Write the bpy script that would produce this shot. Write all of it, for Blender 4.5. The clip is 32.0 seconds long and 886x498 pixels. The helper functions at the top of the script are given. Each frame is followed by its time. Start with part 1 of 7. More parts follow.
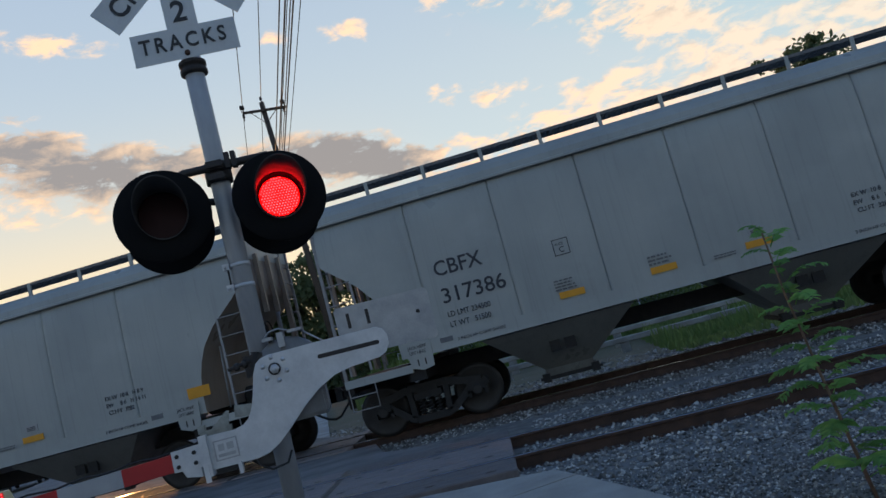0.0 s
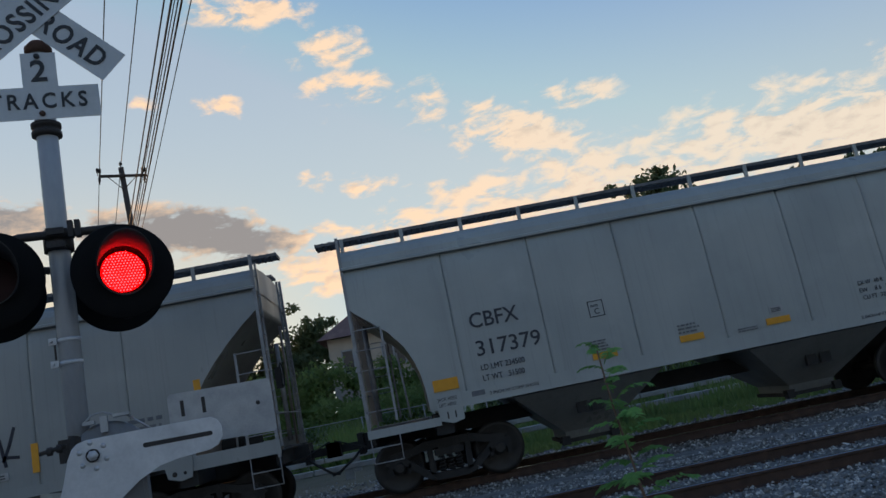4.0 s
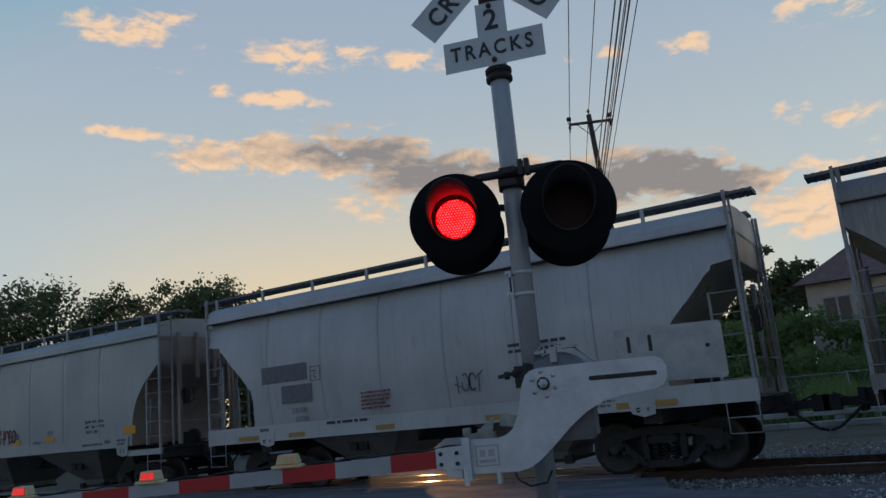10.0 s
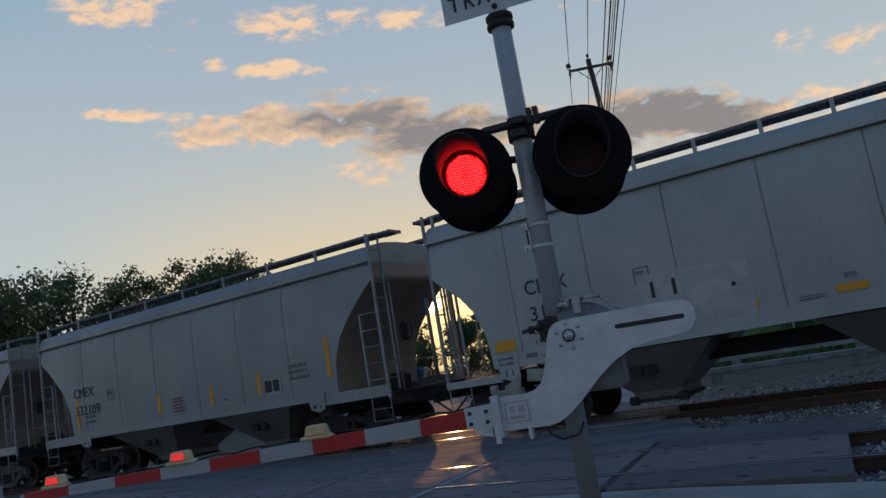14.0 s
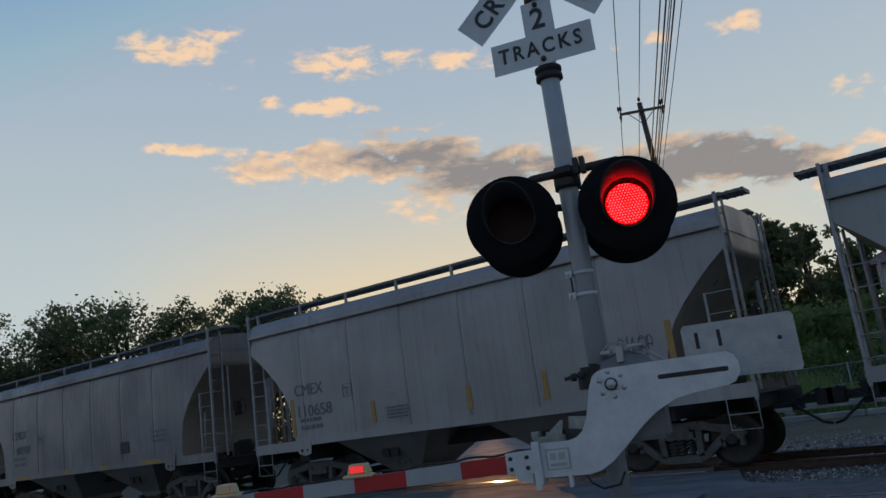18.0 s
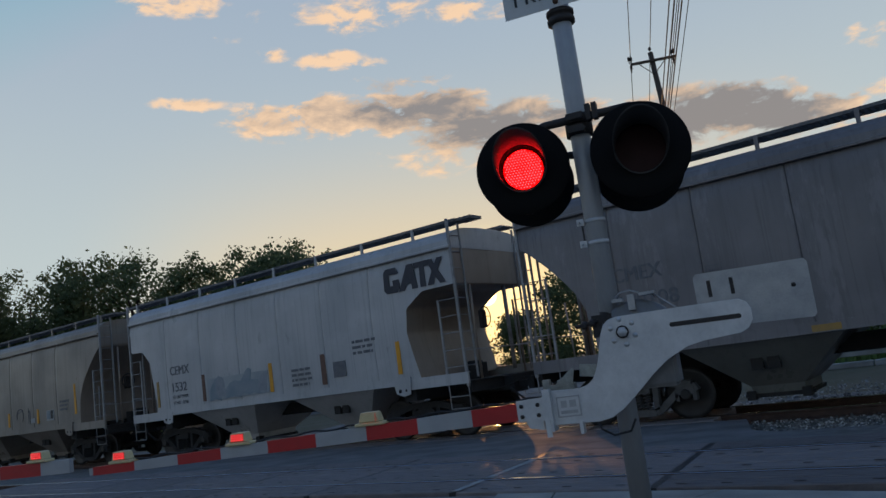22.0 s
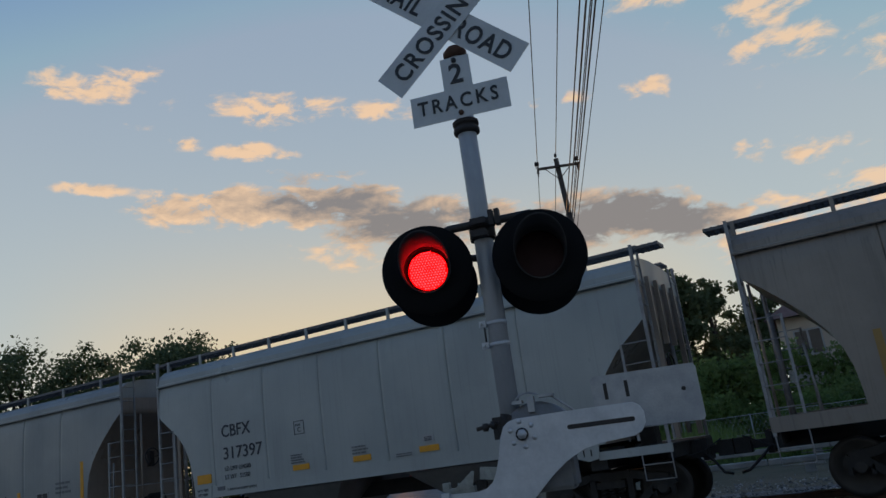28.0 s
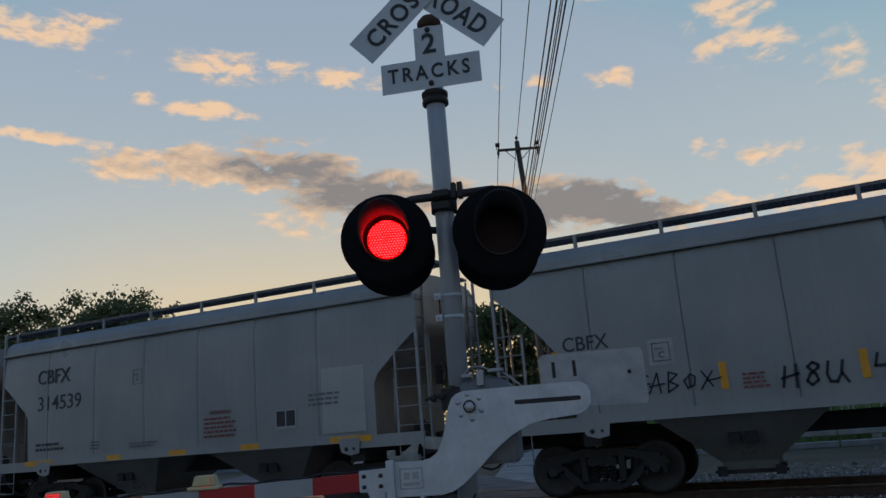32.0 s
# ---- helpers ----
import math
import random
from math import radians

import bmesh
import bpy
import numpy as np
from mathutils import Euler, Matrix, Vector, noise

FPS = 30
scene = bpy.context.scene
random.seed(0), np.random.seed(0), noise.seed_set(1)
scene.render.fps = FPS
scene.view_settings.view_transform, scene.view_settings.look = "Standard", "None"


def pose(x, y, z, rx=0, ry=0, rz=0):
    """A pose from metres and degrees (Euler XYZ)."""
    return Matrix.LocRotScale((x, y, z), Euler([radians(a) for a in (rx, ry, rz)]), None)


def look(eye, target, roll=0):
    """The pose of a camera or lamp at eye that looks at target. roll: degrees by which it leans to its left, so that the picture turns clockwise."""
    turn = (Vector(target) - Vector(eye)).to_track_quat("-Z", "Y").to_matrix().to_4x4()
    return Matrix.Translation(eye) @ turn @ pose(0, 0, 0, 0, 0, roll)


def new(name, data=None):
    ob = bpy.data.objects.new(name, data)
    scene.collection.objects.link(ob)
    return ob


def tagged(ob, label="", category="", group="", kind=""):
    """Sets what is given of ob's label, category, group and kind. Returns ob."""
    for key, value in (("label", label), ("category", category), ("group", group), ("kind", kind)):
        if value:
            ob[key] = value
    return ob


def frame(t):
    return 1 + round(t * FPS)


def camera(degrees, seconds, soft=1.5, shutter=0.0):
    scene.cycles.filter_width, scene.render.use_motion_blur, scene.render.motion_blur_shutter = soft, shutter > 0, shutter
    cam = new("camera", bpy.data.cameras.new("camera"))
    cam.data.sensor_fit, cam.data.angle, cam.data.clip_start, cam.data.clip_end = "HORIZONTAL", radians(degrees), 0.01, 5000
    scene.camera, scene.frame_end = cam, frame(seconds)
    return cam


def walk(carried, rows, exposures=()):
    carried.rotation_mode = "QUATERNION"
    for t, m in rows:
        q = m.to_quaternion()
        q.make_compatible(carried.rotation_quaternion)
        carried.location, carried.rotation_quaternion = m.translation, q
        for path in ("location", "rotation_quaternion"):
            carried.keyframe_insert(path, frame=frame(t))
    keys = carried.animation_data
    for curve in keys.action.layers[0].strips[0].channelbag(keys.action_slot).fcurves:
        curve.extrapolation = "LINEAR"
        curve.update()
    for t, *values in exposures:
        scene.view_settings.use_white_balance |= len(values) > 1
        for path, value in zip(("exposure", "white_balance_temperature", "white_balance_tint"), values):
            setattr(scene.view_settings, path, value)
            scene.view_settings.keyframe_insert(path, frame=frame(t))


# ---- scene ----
cam = camera(59.3, 32.0)

PATH = [
    (0, (0.657, -0.17, 1.355), (0.394, 1.8, 1.584), -15.0),
    (0.5, (0.649, -0.17, 1.356), (0.37, 1.797, 1.585), -14.6),
    (1, (0.647, -0.175, 1.357), (0.355, 1.79, 1.588), -14.6),
    (1.5, (0.646, -0.176, 1.356), (0.353, 1.787, 1.598), -14.8),
    (2, (0.673, -0.177, 1.371), (0.444, 1.792, 1.631), -15.8),
    (2.5, (0.676, -0.158, 1.368), (0.531, 1.819, 1.631), -15.7),
    (4.5, (0.719, -0.266, 1.377), (0.956, 1.678, 1.783), -10.1),
    (5, (0.739, -0.332, 1.373), (1.06, 1.596, 1.797), -10.0),
    (5.5, (0.789, -0.395, 1.379), (1.157, 1.518, 1.834), -11.6),
    (6, (0.735, -0.143, 1.365), (0.89, 1.808, 1.773), -8.5),
    (6.5, (0.696, -0.022, 1.351), (0.368, 1.938, 1.579), -5.1),
    (7, (0.659, 0.081, 1.331), (0.2, 2.017, 1.527), -4.7),
    (7.5, (0.661, 0.169, 1.347), (0.022, 2.058, 1.495), -6.8),
    (8, (0.767, 0.163, 1.362), (-0.115, 1.945, 1.579), -8.0),
    (8.5, (0.775, 0.134, 1.352), (-0.175, 1.872, 1.632), -7.0),
    (9, (0.772, 0.119, 1.364), (-0.208, 1.831, 1.693), -6.7),
    (9.5, (0.775, 0.105, 1.364), (-0.205, 1.808, 1.738), -6.0),
    (10, (0.776, 0.091, 1.363), (-0.214, 1.782, 1.767), -5.5),
    (10.5, (0.775, 0.101, 1.367), (-0.221, 1.784, 1.787), -5.3),
    (11, (0.766, 0.102, 1.365), (-0.229, 1.785, 1.783), -4.5),
    (11.5, (0.762, 0.104, 1.353), (-0.246, 1.784, 1.757), -4.3),
    (12, (0.755, 0.124, 1.387), (-0.297, 1.775, 1.795), -6.2),
    (12.5, (0.693, 0.166, 1.371), (-0.416, 1.788, 1.744), -7.2),
    (13, (0.631, 0.191, 1.369), (-0.478, 1.828, 1.668), -8.4),
    (13.5, (0.64, 0.182, 1.385), (-0.45, 1.835, 1.665), -10.3),
    (14, (0.691, 0.164, 1.386), (-0.339, 1.851, 1.689), -9.7),
    (14.5, (0.735, 0.154, 1.386), (-0.25, 1.839, 1.827), -5.3),
    (16.5, (0.77, 0.1, 1.409), (-0.287, 1.754, 1.791), -8.7),
    (17, (0.764, 0.09, 1.403), (-0.316, 1.729, 1.786), -7.5),
    (17.5, (0.765, 0.078, 1.406), (-0.325, 1.706, 1.805), -7.2),
    (18, (0.76, 0.084, 1.406), (-0.347, 1.697, 1.823), -7.7),
    (18.5, (0.757, 0.082, 1.402), (-0.367, 1.685, 1.813), -8.1),
    (19, (0.749, 0.083, 1.401), (-0.403, 1.669, 1.799), -8.1),
    (19.5, (0.746, 0.104, 1.386), (-0.394, 1.705, 1.759), -8.1),
    (20, (0.745, 0.116, 1.384), (-0.367, 1.742, 1.729), -8.4),
    (20.5, (0.739, 0.112, 1.384), (-0.367, 1.746, 1.714), -8.5),
    (21, (0.727, 0.123, 1.387), (-0.406, 1.74, 1.708), -8.3),
    (21.5, (0.728, 0.115, 1.388), (-0.419, 1.722, 1.705), -8.2),
    (22, (0.72, 0.112, 1.383), (-0.428, 1.72, 1.688), -7.8),
    (22.5, (0.706, 0.127, 1.383), (-0.449, 1.735, 1.668), -7.4),
    (23, (0.715, 0.121, 1.385), (-0.43, 1.737, 1.666), -7.8),
    (23.5, (0.719, 0.12, 1.391), (-0.382, 1.761, 1.696), -7.8),
    (24, (0.736, 0.089, 1.4), (-0.323, 1.75, 1.748), -7.9),
    (24.5, (0.744, 0.081, 1.402), (-0.27, 1.758, 1.805), -8.3),
    (25, (0.753, 0.068, 1.407), (-0.205, 1.765, 1.854), -9.6),
    (25.5, (0.751, 0.088, 1.413), (-0.14, 1.814, 1.886), -11.6),
    (27.5, (0.767, 0.135, 1.395), (-0.119, 1.86, 1.885), -8.6),
    (28, (0.785, 0.085, 1.397), (-0.12, 1.794, 1.908), -8.0),
    (28.5, (0.782, 0.079, 1.4), (-0.13, 1.783, 1.914), -7.7),
    (29, (0.769, 0.096, 1.397), (-0.148, 1.802, 1.898), -7.4),
    (29.5, (0.768, 0.1, 1.392), (-0.141, 1.817, 1.867), -7.7),
    (30, (0.761, 0.108, 1.393), (-0.146, 1.828, 1.862), -7.6),
    (30.5, (0.758, 0.102, 1.405), (-0.163, 1.804, 1.908), -6.9),
    (31, (0.729, 0.123, 1.397), (-0.179, 1.831, 1.906), -6.0),
    (31.5, (0.732, 0.083, 1.388), (-0.137, 1.821, 1.863), -5.0),
    (32, (0.745, 0.07, 1.369), (-0.067, 1.844, 1.808), -4.7),
]
EXPOSURE = [(0.0, -0.22), (2.5, -0.24), (5.5, -0.55), (6.5, -0.38), (7.5, -0.18), (8.5, -0.40), (10.0, -0.65), (14.0, -0.66), (17.0, -0.62), (23.0, -0.60), (25.0, -0.68), (28.0, -0.74), (32.0, -0.74)]
walk(cam, [(t, look(eye, target, roll)) for t, eye, target, roll in PATH], EXPOSURE)

# ---------------------------------------------------------------- light
SUN_AZ, SUN_EL = radians(-32.8), radians(4.9)
sun = new("sun", bpy.data.lights.new("sun", "SUN"))
sun.data.energy, sun.data.angle, sun.data.color = 0.85, radians(0.6), (1.0, 0.46, 0.16)
SUN_DIR = Vector((math.sin(SUN_AZ) * math.cos(SUN_EL), math.cos(SUN_AZ) * math.cos(SUN_EL), math.sin(SUN_EL)))
sun.matrix_world = look(SUN_DIR * 60, (0, 0, 0))

CLOUDS = []


def cloud(azimuth, elevation, half_width, half_height, tilt=0, weight=1.0, grey=0.0):
    """One cloud of the backdrop sky: its place and half size in degrees, its lean, how dense and how grey it is."""
    CLOUDS.append((azimuth, elevation, half_width, half_height, tilt, weight, grey))


cloud(-53, 27.5, 3.7, 0.9, 3)
cloud(-49.8, 28.4, 1.8, 0.5, 2, 0.9)
cloud(-39.4, 26.2, 4.6, 1, -3)
cloud(-31.5, 25.2, 2.8, 0.8, -6)
cloud(-46.7, 24.1, 1.5, 0.5, 0, 0.9)
cloud(-41.4, 23.2, 3.2, 0.6, -3)
cloud(-52.7, 20.7, 2.3, 0.4, 1, 0.9)
cloud(-46.2, 26.3, 1.7, 0.5, 0, 0.55)
cloud(-50.3, 25.2, 1.8, 0.4, 1, 0.5)
cloud(-41.7, 19.1, 7.2, 1, -4, grey=0.25)
cloud(-35.7, 19.1, 4.8, 1, -5, grey=0.7)
cloud(-30.7, 17.1, 4.8, 1.4, -7, grey=0.85)
cloud(-34.4, 15.2, 4.7, 0.9, -6, 0.95, grey=0.1)
cloud(-37.2, 21.2, 3.9, 0.6, -5, 0.5, grey=0.8)
cloud(-25.4, 17.1, 3.9, 1, -8, 0.9, grey=0.7)
cloud(-12.6, 14.7, 4.7, 1.3, -12, 1.1, grey=1)
cloud(-17.1, 15.2, 3.7, 1.4, -11, grey=1)
cloud(-7.7, 13.7, 2.2, 0.8, -13, 0.9, grey=0.3)
cloud(-16.1, 24, 1.6, 0.5, -12, 0.95)
cloud(-19.2, 24.1, 0.5, 0.3, -10, 0.8)
cloud(-10.8, 23.3, 1.5, 0.6, -3, 0.95)
cloud(-7.2, 29.5, 4.4, 1.1, -3)
cloud(-1.6, 26.6, 3, 1.5, -6, 0.85)
cloud(-0.8, 23.6, 3.4, 1.1, -7, 0.95)
cloud(-9.5, 27.5, 2.4, 0.7, -2, 0.45)
cloud(4.9, 21.4, 2.2, 1.6, -9, 0.75)
cloud(9.6, 20.2, 2.4, 0.7, -11, 0.75)
cloud(-0.8, 16.4, 1.9, 0.6, -8, 0.95)
cloud(-4.5, 17.6, 1.6, 0.6, -7, 0.85)
cloud(-2.9, 21.2, 1.7, 0.5, -7, 0.45)
cloud(-2.8, 13.7, 2.5, 0.6, -9, 0.95)
cloud(13.3, 16.7, 3.7, 1.7, -12, 0.95)
cloud(7.5, 14.3, 4.7, 1.1, -11, 0.95, grey=0.1)
cloud(15.3, 14.2, 6.3, 1.1, -13, 0.8, grey=0.1)
cloud(22.1, 15.3, 1.7, 0.5, -14, 0.8)
cloud(28.6, 16, 2.3, 0.5, -17, 0.6)
cloud(24.6, 13.4, 7.8, 1.2, -16, 0.85, grey=0.1)
cloud(34.6, 13.6, 7.5, 1.5, -19, 0.85, grey=0.15)
cloud(38.4, 14.9, 4, 1.1, -20, 0.85)
cloud(36, 16.9, 2.1, 0.7, -20, 0.45)
cloud(-2, 10.5, 6, 1.5, -8, 1.25)
cloud(8, 11.5, 7.5, 1.9, -10, 1.3)
cloud(19, 12.3, 8, 1.9, -13, 1.3, grey=0.1)
cloud(32, 12, 9, 2, -17, 1.3, grey=0.1)
cloud(11.5, 18, 4, 1.6, -12, 1.15)
cloud(17, 19.6, 3, 1, -14, 0.9)



def sky_world():
    w = bpy.data.worlds.new("dusk_sky")
    scene.world = w
    w.use_nodes = True
    nt = w.node_tree
    nt.nodes.clear()
    N, L = nt.nodes.new, nt.links.new

    def math_node(op, a, b=None, clamp=False):
        n = N("ShaderNodeMath")
        n.operation, n.use_clamp = op, clamp
        for i, v in enumerate((a, b)):
            if v is None:
                continue
            if isinstance(v, (int, float)):
                n.inputs[i].default_value = v
            else:
                L(v, n.inputs[i])
        return n.outputs[0]

    out, bg = N("ShaderNodeOutputWorld"), N("ShaderNodeBackground")
    sky = N("ShaderNodeTexSky")
    sky.sky_type, sky.sun_disc = "NISHITA", False
    sky.sun_elevation, sky.sun_rotation = SUN_EL, SUN_AZ
    sky.air_density, sky.dust_density, sky.ozone_density = 1.0, 0.8, 2.6
    tc = N("ShaderNodeTexCoord")
    sep = N("ShaderNodeSeparateXYZ")
    L(tc.outputs["Generated"], sep.inputs[0])
    az = math_node("MULTIPLY", math_node("ARCTAN2", sep.outputs[0], sep.outputs[1]), 57.29578)
    el = math_node("MULTIPLY", math_node("ARCSINE", sep.outputs[2]), 57.29578)
    comb = N("ShaderNodeCombineXYZ")
    L(az, comb.inputs[0])
    L(el, comb.inputs[1])

    def noise_node(scale, detail, rough, stretch, distort=0.0):
        m = N("ShaderNodeMapping")
        m.inputs["Scale"].default_value = stretch
        L(comb.outputs[0], m.inputs["Vector"])
        n = N("ShaderNodeTexNoise")
        n.inputs["Scale"].default_value = scale
        n.inputs["Detail"].default_value = detail
        n.inputs["Roughness"].default_value = rough
        n.inputs["Distortion"].default_value = distort
        L(m.outputs[0], n.inputs["Vector"])
        return n.outputs["Fac"]

    def noise_at(offset, scale, detail, rough, stretch, distort):
        m = N("ShaderNodeMapping")
        m.inputs["Location"].default_value = offset
        m.inputs["Scale"].default_value = stretch
        L(comb.outputs[0], m.inputs["Vector"])
        n = N("ShaderNodeTexNoise")
        n.inputs["Scale"].default_value, n.inputs["Detail"].default_value = scale, detail
        n.inputs["Roughness"].default_value, n.inputs["Distortion"].default_value = rough, distort
        L(m.outputs[0], n.inputs["Vector"])
        return n.outputs["Fac"]

    # the outlines wander at two scales, so that no cloud keeps a smooth rim
    drift = None
    for scale, detail, reach in ((0.22, 3, 3.2), (0.8, 5, 1.1)):
        n = N("ShaderNodeTexNoise")
        n.inputs["Scale"].default_value, n.inputs["Detail"].default_value = scale, detail
        L(comb.outputs[0], n.inputs["Vector"])
        off = N("ShaderNodeVectorMath")
        off.operation = "MULTIPLY_ADD"
        off.inputs[1].default_value, off.inputs[2].default_value = (reach * 1.3, reach * 0.6, 0), (-reach * 0.65, -reach * 0.3, 0)
        L(n.outputs["Color"], off.inputs[0])
        add = N("ShaderNodeVectorMath")
        L(off.outputs[0], add.inputs[0])
        L(comb.outputs[0] if drift is None else drift, add.inputs[1])
        drift = add.outputs[0]
    fluff = (0.70, 12, 0.60, (0.55, 1.2, 1), 0.3)
    raw = noise_at((0, 0, 0), *fluff)
    lower = noise_at((0.12, -0.45, 0), *fluff)
    puff = math_node("ADD", math_node("MULTIPLY", math_node("SUBTRACT", raw, 0.5), 2.3), 0.5)
    slope = math_node("MULTIPLY", math_node("SUBTRACT", lower, raw), 1.7)
    broad = noise_node(0.09, 4, 0.5, (0.5, 1.6, 1))
    total, grey = None, None
    for a, e, hw, hh, tilt, weight, dull in CLOUDS:
        m = N("ShaderNodeMapping")
        m.vector_type = "TEXTURE"
        m.inputs["Location"].default_value = (a, e, 0)
        m.inputs["Rotation"].default_value = (0, 0, radians(tilt))
        m.inputs["Scale"].default_value = (hw, hh * 1.1, 1)
        L(drift, m.inputs["Vector"])
        ln = N("ShaderNodeVectorMath")
        ln.operation = "LENGTH"
        L(m.outputs[0], ln.inputs[0])
        r = N("ShaderNodeMapRange")
        r.interpolation_type = "SMOOTHSTEP"
        r.inputs["From Min"].default_value, r.inputs["From Max"].default_value = 2.3, 0.0
        r.inputs["To Min"].default_value, r.inputs["To Max"].default_value = 0.0, weight
        L(ln.outputs["Value"], r.inputs["Value"])
        if dull > 0.2:
            r.inputs["To Max"].default_value = weight * 1.55
        total = r.outputs[0] if total is None else math_node("MAXIMUM", total, r.outputs[0])
        if dull > 0.2:
            g = math_node("MULTIPLY", r.outputs[0], dull)
            grey = g if grey is None else math_node("MAXIMUM", grey, g)
    # the field of clouds goes on, thinner, over the whole sky
    everywhere = N("ShaderNodeMapRange")
    everywhere.inputs["From Min"].default_value, everywhere.inputs["From Max"].default_value = 0.56, 0.8
    everywhere.inputs["To Max"].default_value = 0.5
    L(broad, everywhere.inputs["Value"])
    total = math_node("MAXIMUM", total, everywhere.outputs[0])
    dens = math_node("ADD", math_node("MULTIPLY", total, 0.80), math_node("MULTIPLY", math_node("SUBTRACT", puff, 0.5), math_node("ADD", math_node("MULTIPLY", total, 1.15), 0.12)))
    cover = N("ShaderNodeMapRange")
    cover.interpolation_type = "SMOOTHSTEP"
    cover.inputs["From Min"].default_value, cover.inputs["From Max"].default_value = 0.36, 0.86
    L(dens, cover.inputs["Value"])
    thick = N("ShaderNodeMapRange")
    thick.inputs["From Min"].default_value, thick.inputs["From Max"].default_value = 0.8, 1.4
    L(dens, thick.inputs["Value"])
    # lit edges are peach, thick hearts and the grey bank are lavender grey
    dark = math_node("ADD", math_node("MULTIPLY", grey, 0.9), math_node("ADD", slope, math_node("MULTIPLY", thick.outputs[0], 0.10)), True)
    tint = N("ShaderNodeMix")
    tint.data_type = "RGBA"
    tint.inputs[6].default_value, tint.inputs[7].default_value = CLOUD_LIT, CLOUD_GREY
    L(dark, tint.inputs[0])
    # distant haze warms the low sky
    hazef = N("ShaderNodeMapRange")
    hazef.interpolation_type = "SMOOTHSTEP"
    hazef.inputs["From Min"].default_value, hazef.inputs["From Max"].default_value = 36.0, 0.0
    hazef.inputs["To Max"].default_value = 0.97
    L(el, hazef.inputs["Value"])
    gain = N("ShaderNodeVectorMath")
    gain.operation = "MULTIPLY"
    gain.inputs[1].default_value = SKY_GAIN
    L(sky.outputs[0], gain.inputs[0])
    sky_cap = N("ShaderNodeVectorMath")  # caps the sky's brightness, which evens out the glare round the sun
    sky_cap.operation = "MINIMUM"
    sky_cap.inputs[1].default_value = (0.50, 0.64, 0.83)
    L(gain.outputs[0], sky_cap.inputs[0])
    # a soft warm glow of thin haze round the low sun
    dot = N("ShaderNodeVectorMath")
    dot.operation = "DOT_PRODUCT"
    dot.inputs[1].default_value = SUN_DIR
    L(tc.outputs["Generated"], dot.inputs[0])
    near_sun = N("ShaderNodeMapRange")
    near_sun.interpolation_type = "SMOOTHSTEP"
    near_sun.inputs["From Min"].default_value, near_sun.inputs["From Max"].default_value = 0.86, 1.0
    L(dot.outputs["Value"], near_sun.inputs["Value"])
    hazecol = N("ShaderNodeMix")
    hazecol.data_type = "RGBA"
    hazecol.inputs[7].default_value = HAZE_WARM
    away = N("ShaderNodeMapRange")
    away.interpolation_type = "SMOOTHSTEP"
    away.inputs["From Min"].default_value, away.inputs["From Max"].default_value = -0.3, 0.75
    L(dot.outputs["Value"], away.inputs["Value"])
    coolcol = N("ShaderNodeMix")
    coolcol.data_type = "RGBA"
    coolcol.inputs[6].default_value, coolcol.inputs[7].default_value = HAZE_EAST, HAZE_COOL
    L(away.outputs[0], coolcol.inputs[0])
    L(coolcol.outputs[2], hazecol.inputs[6])
    low_warm = N("ShaderNodeMapRange")
    low_warm.interpolation_type = "SMOOTHSTEP"
    low_warm.inputs["From Min"].default_value, low_warm.inputs["From Max"].default_value = 24.0, 2.0
    L(el, low_warm.inputs["Value"])
    L(math_node("MULTIPLY", near_sun.outputs[0], low_warm.outputs[0]), hazecol.inputs[0])
    cloud_warm = N("ShaderNodeMapRange")
    cloud_warm.interpolation_type = "SMOOTHSTEP"
    cloud_warm.inputs["From Min"].default_value, cloud_warm.inputs["From Max"].default_value = 0.55, 0.93
    L(dot.outputs["Value"], cloud_warm.inputs["Value"])
    litcol = N("ShaderNodeMix")
    litcol.data_type = "RGBA"
    litcol.inputs[6].default_value, litcol.inputs[7].default_value = CLOUD_FAR, CLOUD_LIT
    L(cloud_warm.outputs[0], litcol.inputs[0])
    L(litcol.outputs[2], tint.inputs[6])
    low = N("ShaderNodeMix")
    low.data_type = "RGBA"
    L(hazef.outputs[0], low.inputs[0])
    L(sky_cap.outputs[0], low.inputs[6])
    L(hazecol.outputs[2], low.inputs[7])
    full = N("ShaderNodeMix")
    full.data_type = "RGBA"
    L(math_node("MULTIPLY", cover.outputs[0], 0.9), full.inputs[0])
    L(low.outputs[2], full.inputs[6])
    L(tint.outputs[2], full.inputs[7])
    # the low sun itself, and the glare close round it
    disc = N("ShaderNodeMapRange")
    disc.inputs["From Min"].default_value, disc.inputs["From Max"].default_value = math.cos(radians(0.75)), math.cos(radians(0.45))
    disc.inputs["To Max"].default_value = 14.0
    L(dot.outputs["Value"], disc.inputs["Value"])
    glare = N("ShaderNodeMapRange")
    glare.interpolation_type = "SMOOTHSTEP"
    glare.inputs["From Min"].default_value, glare.inputs["From Max"].default_value = math.cos(radians(5.5)), 1.0
    glare.inputs["To Max"].default_value = 1.3
    L(dot.outputs["Value"], glare.inputs["Value"])
    shine = N("ShaderNodeVectorMath")
    shine.operation = "MULTIPLY_ADD"
    shine.inputs[1].default_value = (1.0, 0.66, 0.25)
    both = N("ShaderNodeCombineXYZ")
    bright = math_node("ADD", disc.outputs[0], glare.outputs[0])
    for i in range(3):
        L(bright, both.inputs[i])
    L(both.outputs[0], shine.inputs[0])
    L(full.outputs[2], shine.inputs[2])
    L(shine.outputs[0], bg.inputs["Color"])
    bg.inputs["Strength"].default_value = 1.0
    L(bg.outputs[0], out.inputs[0])


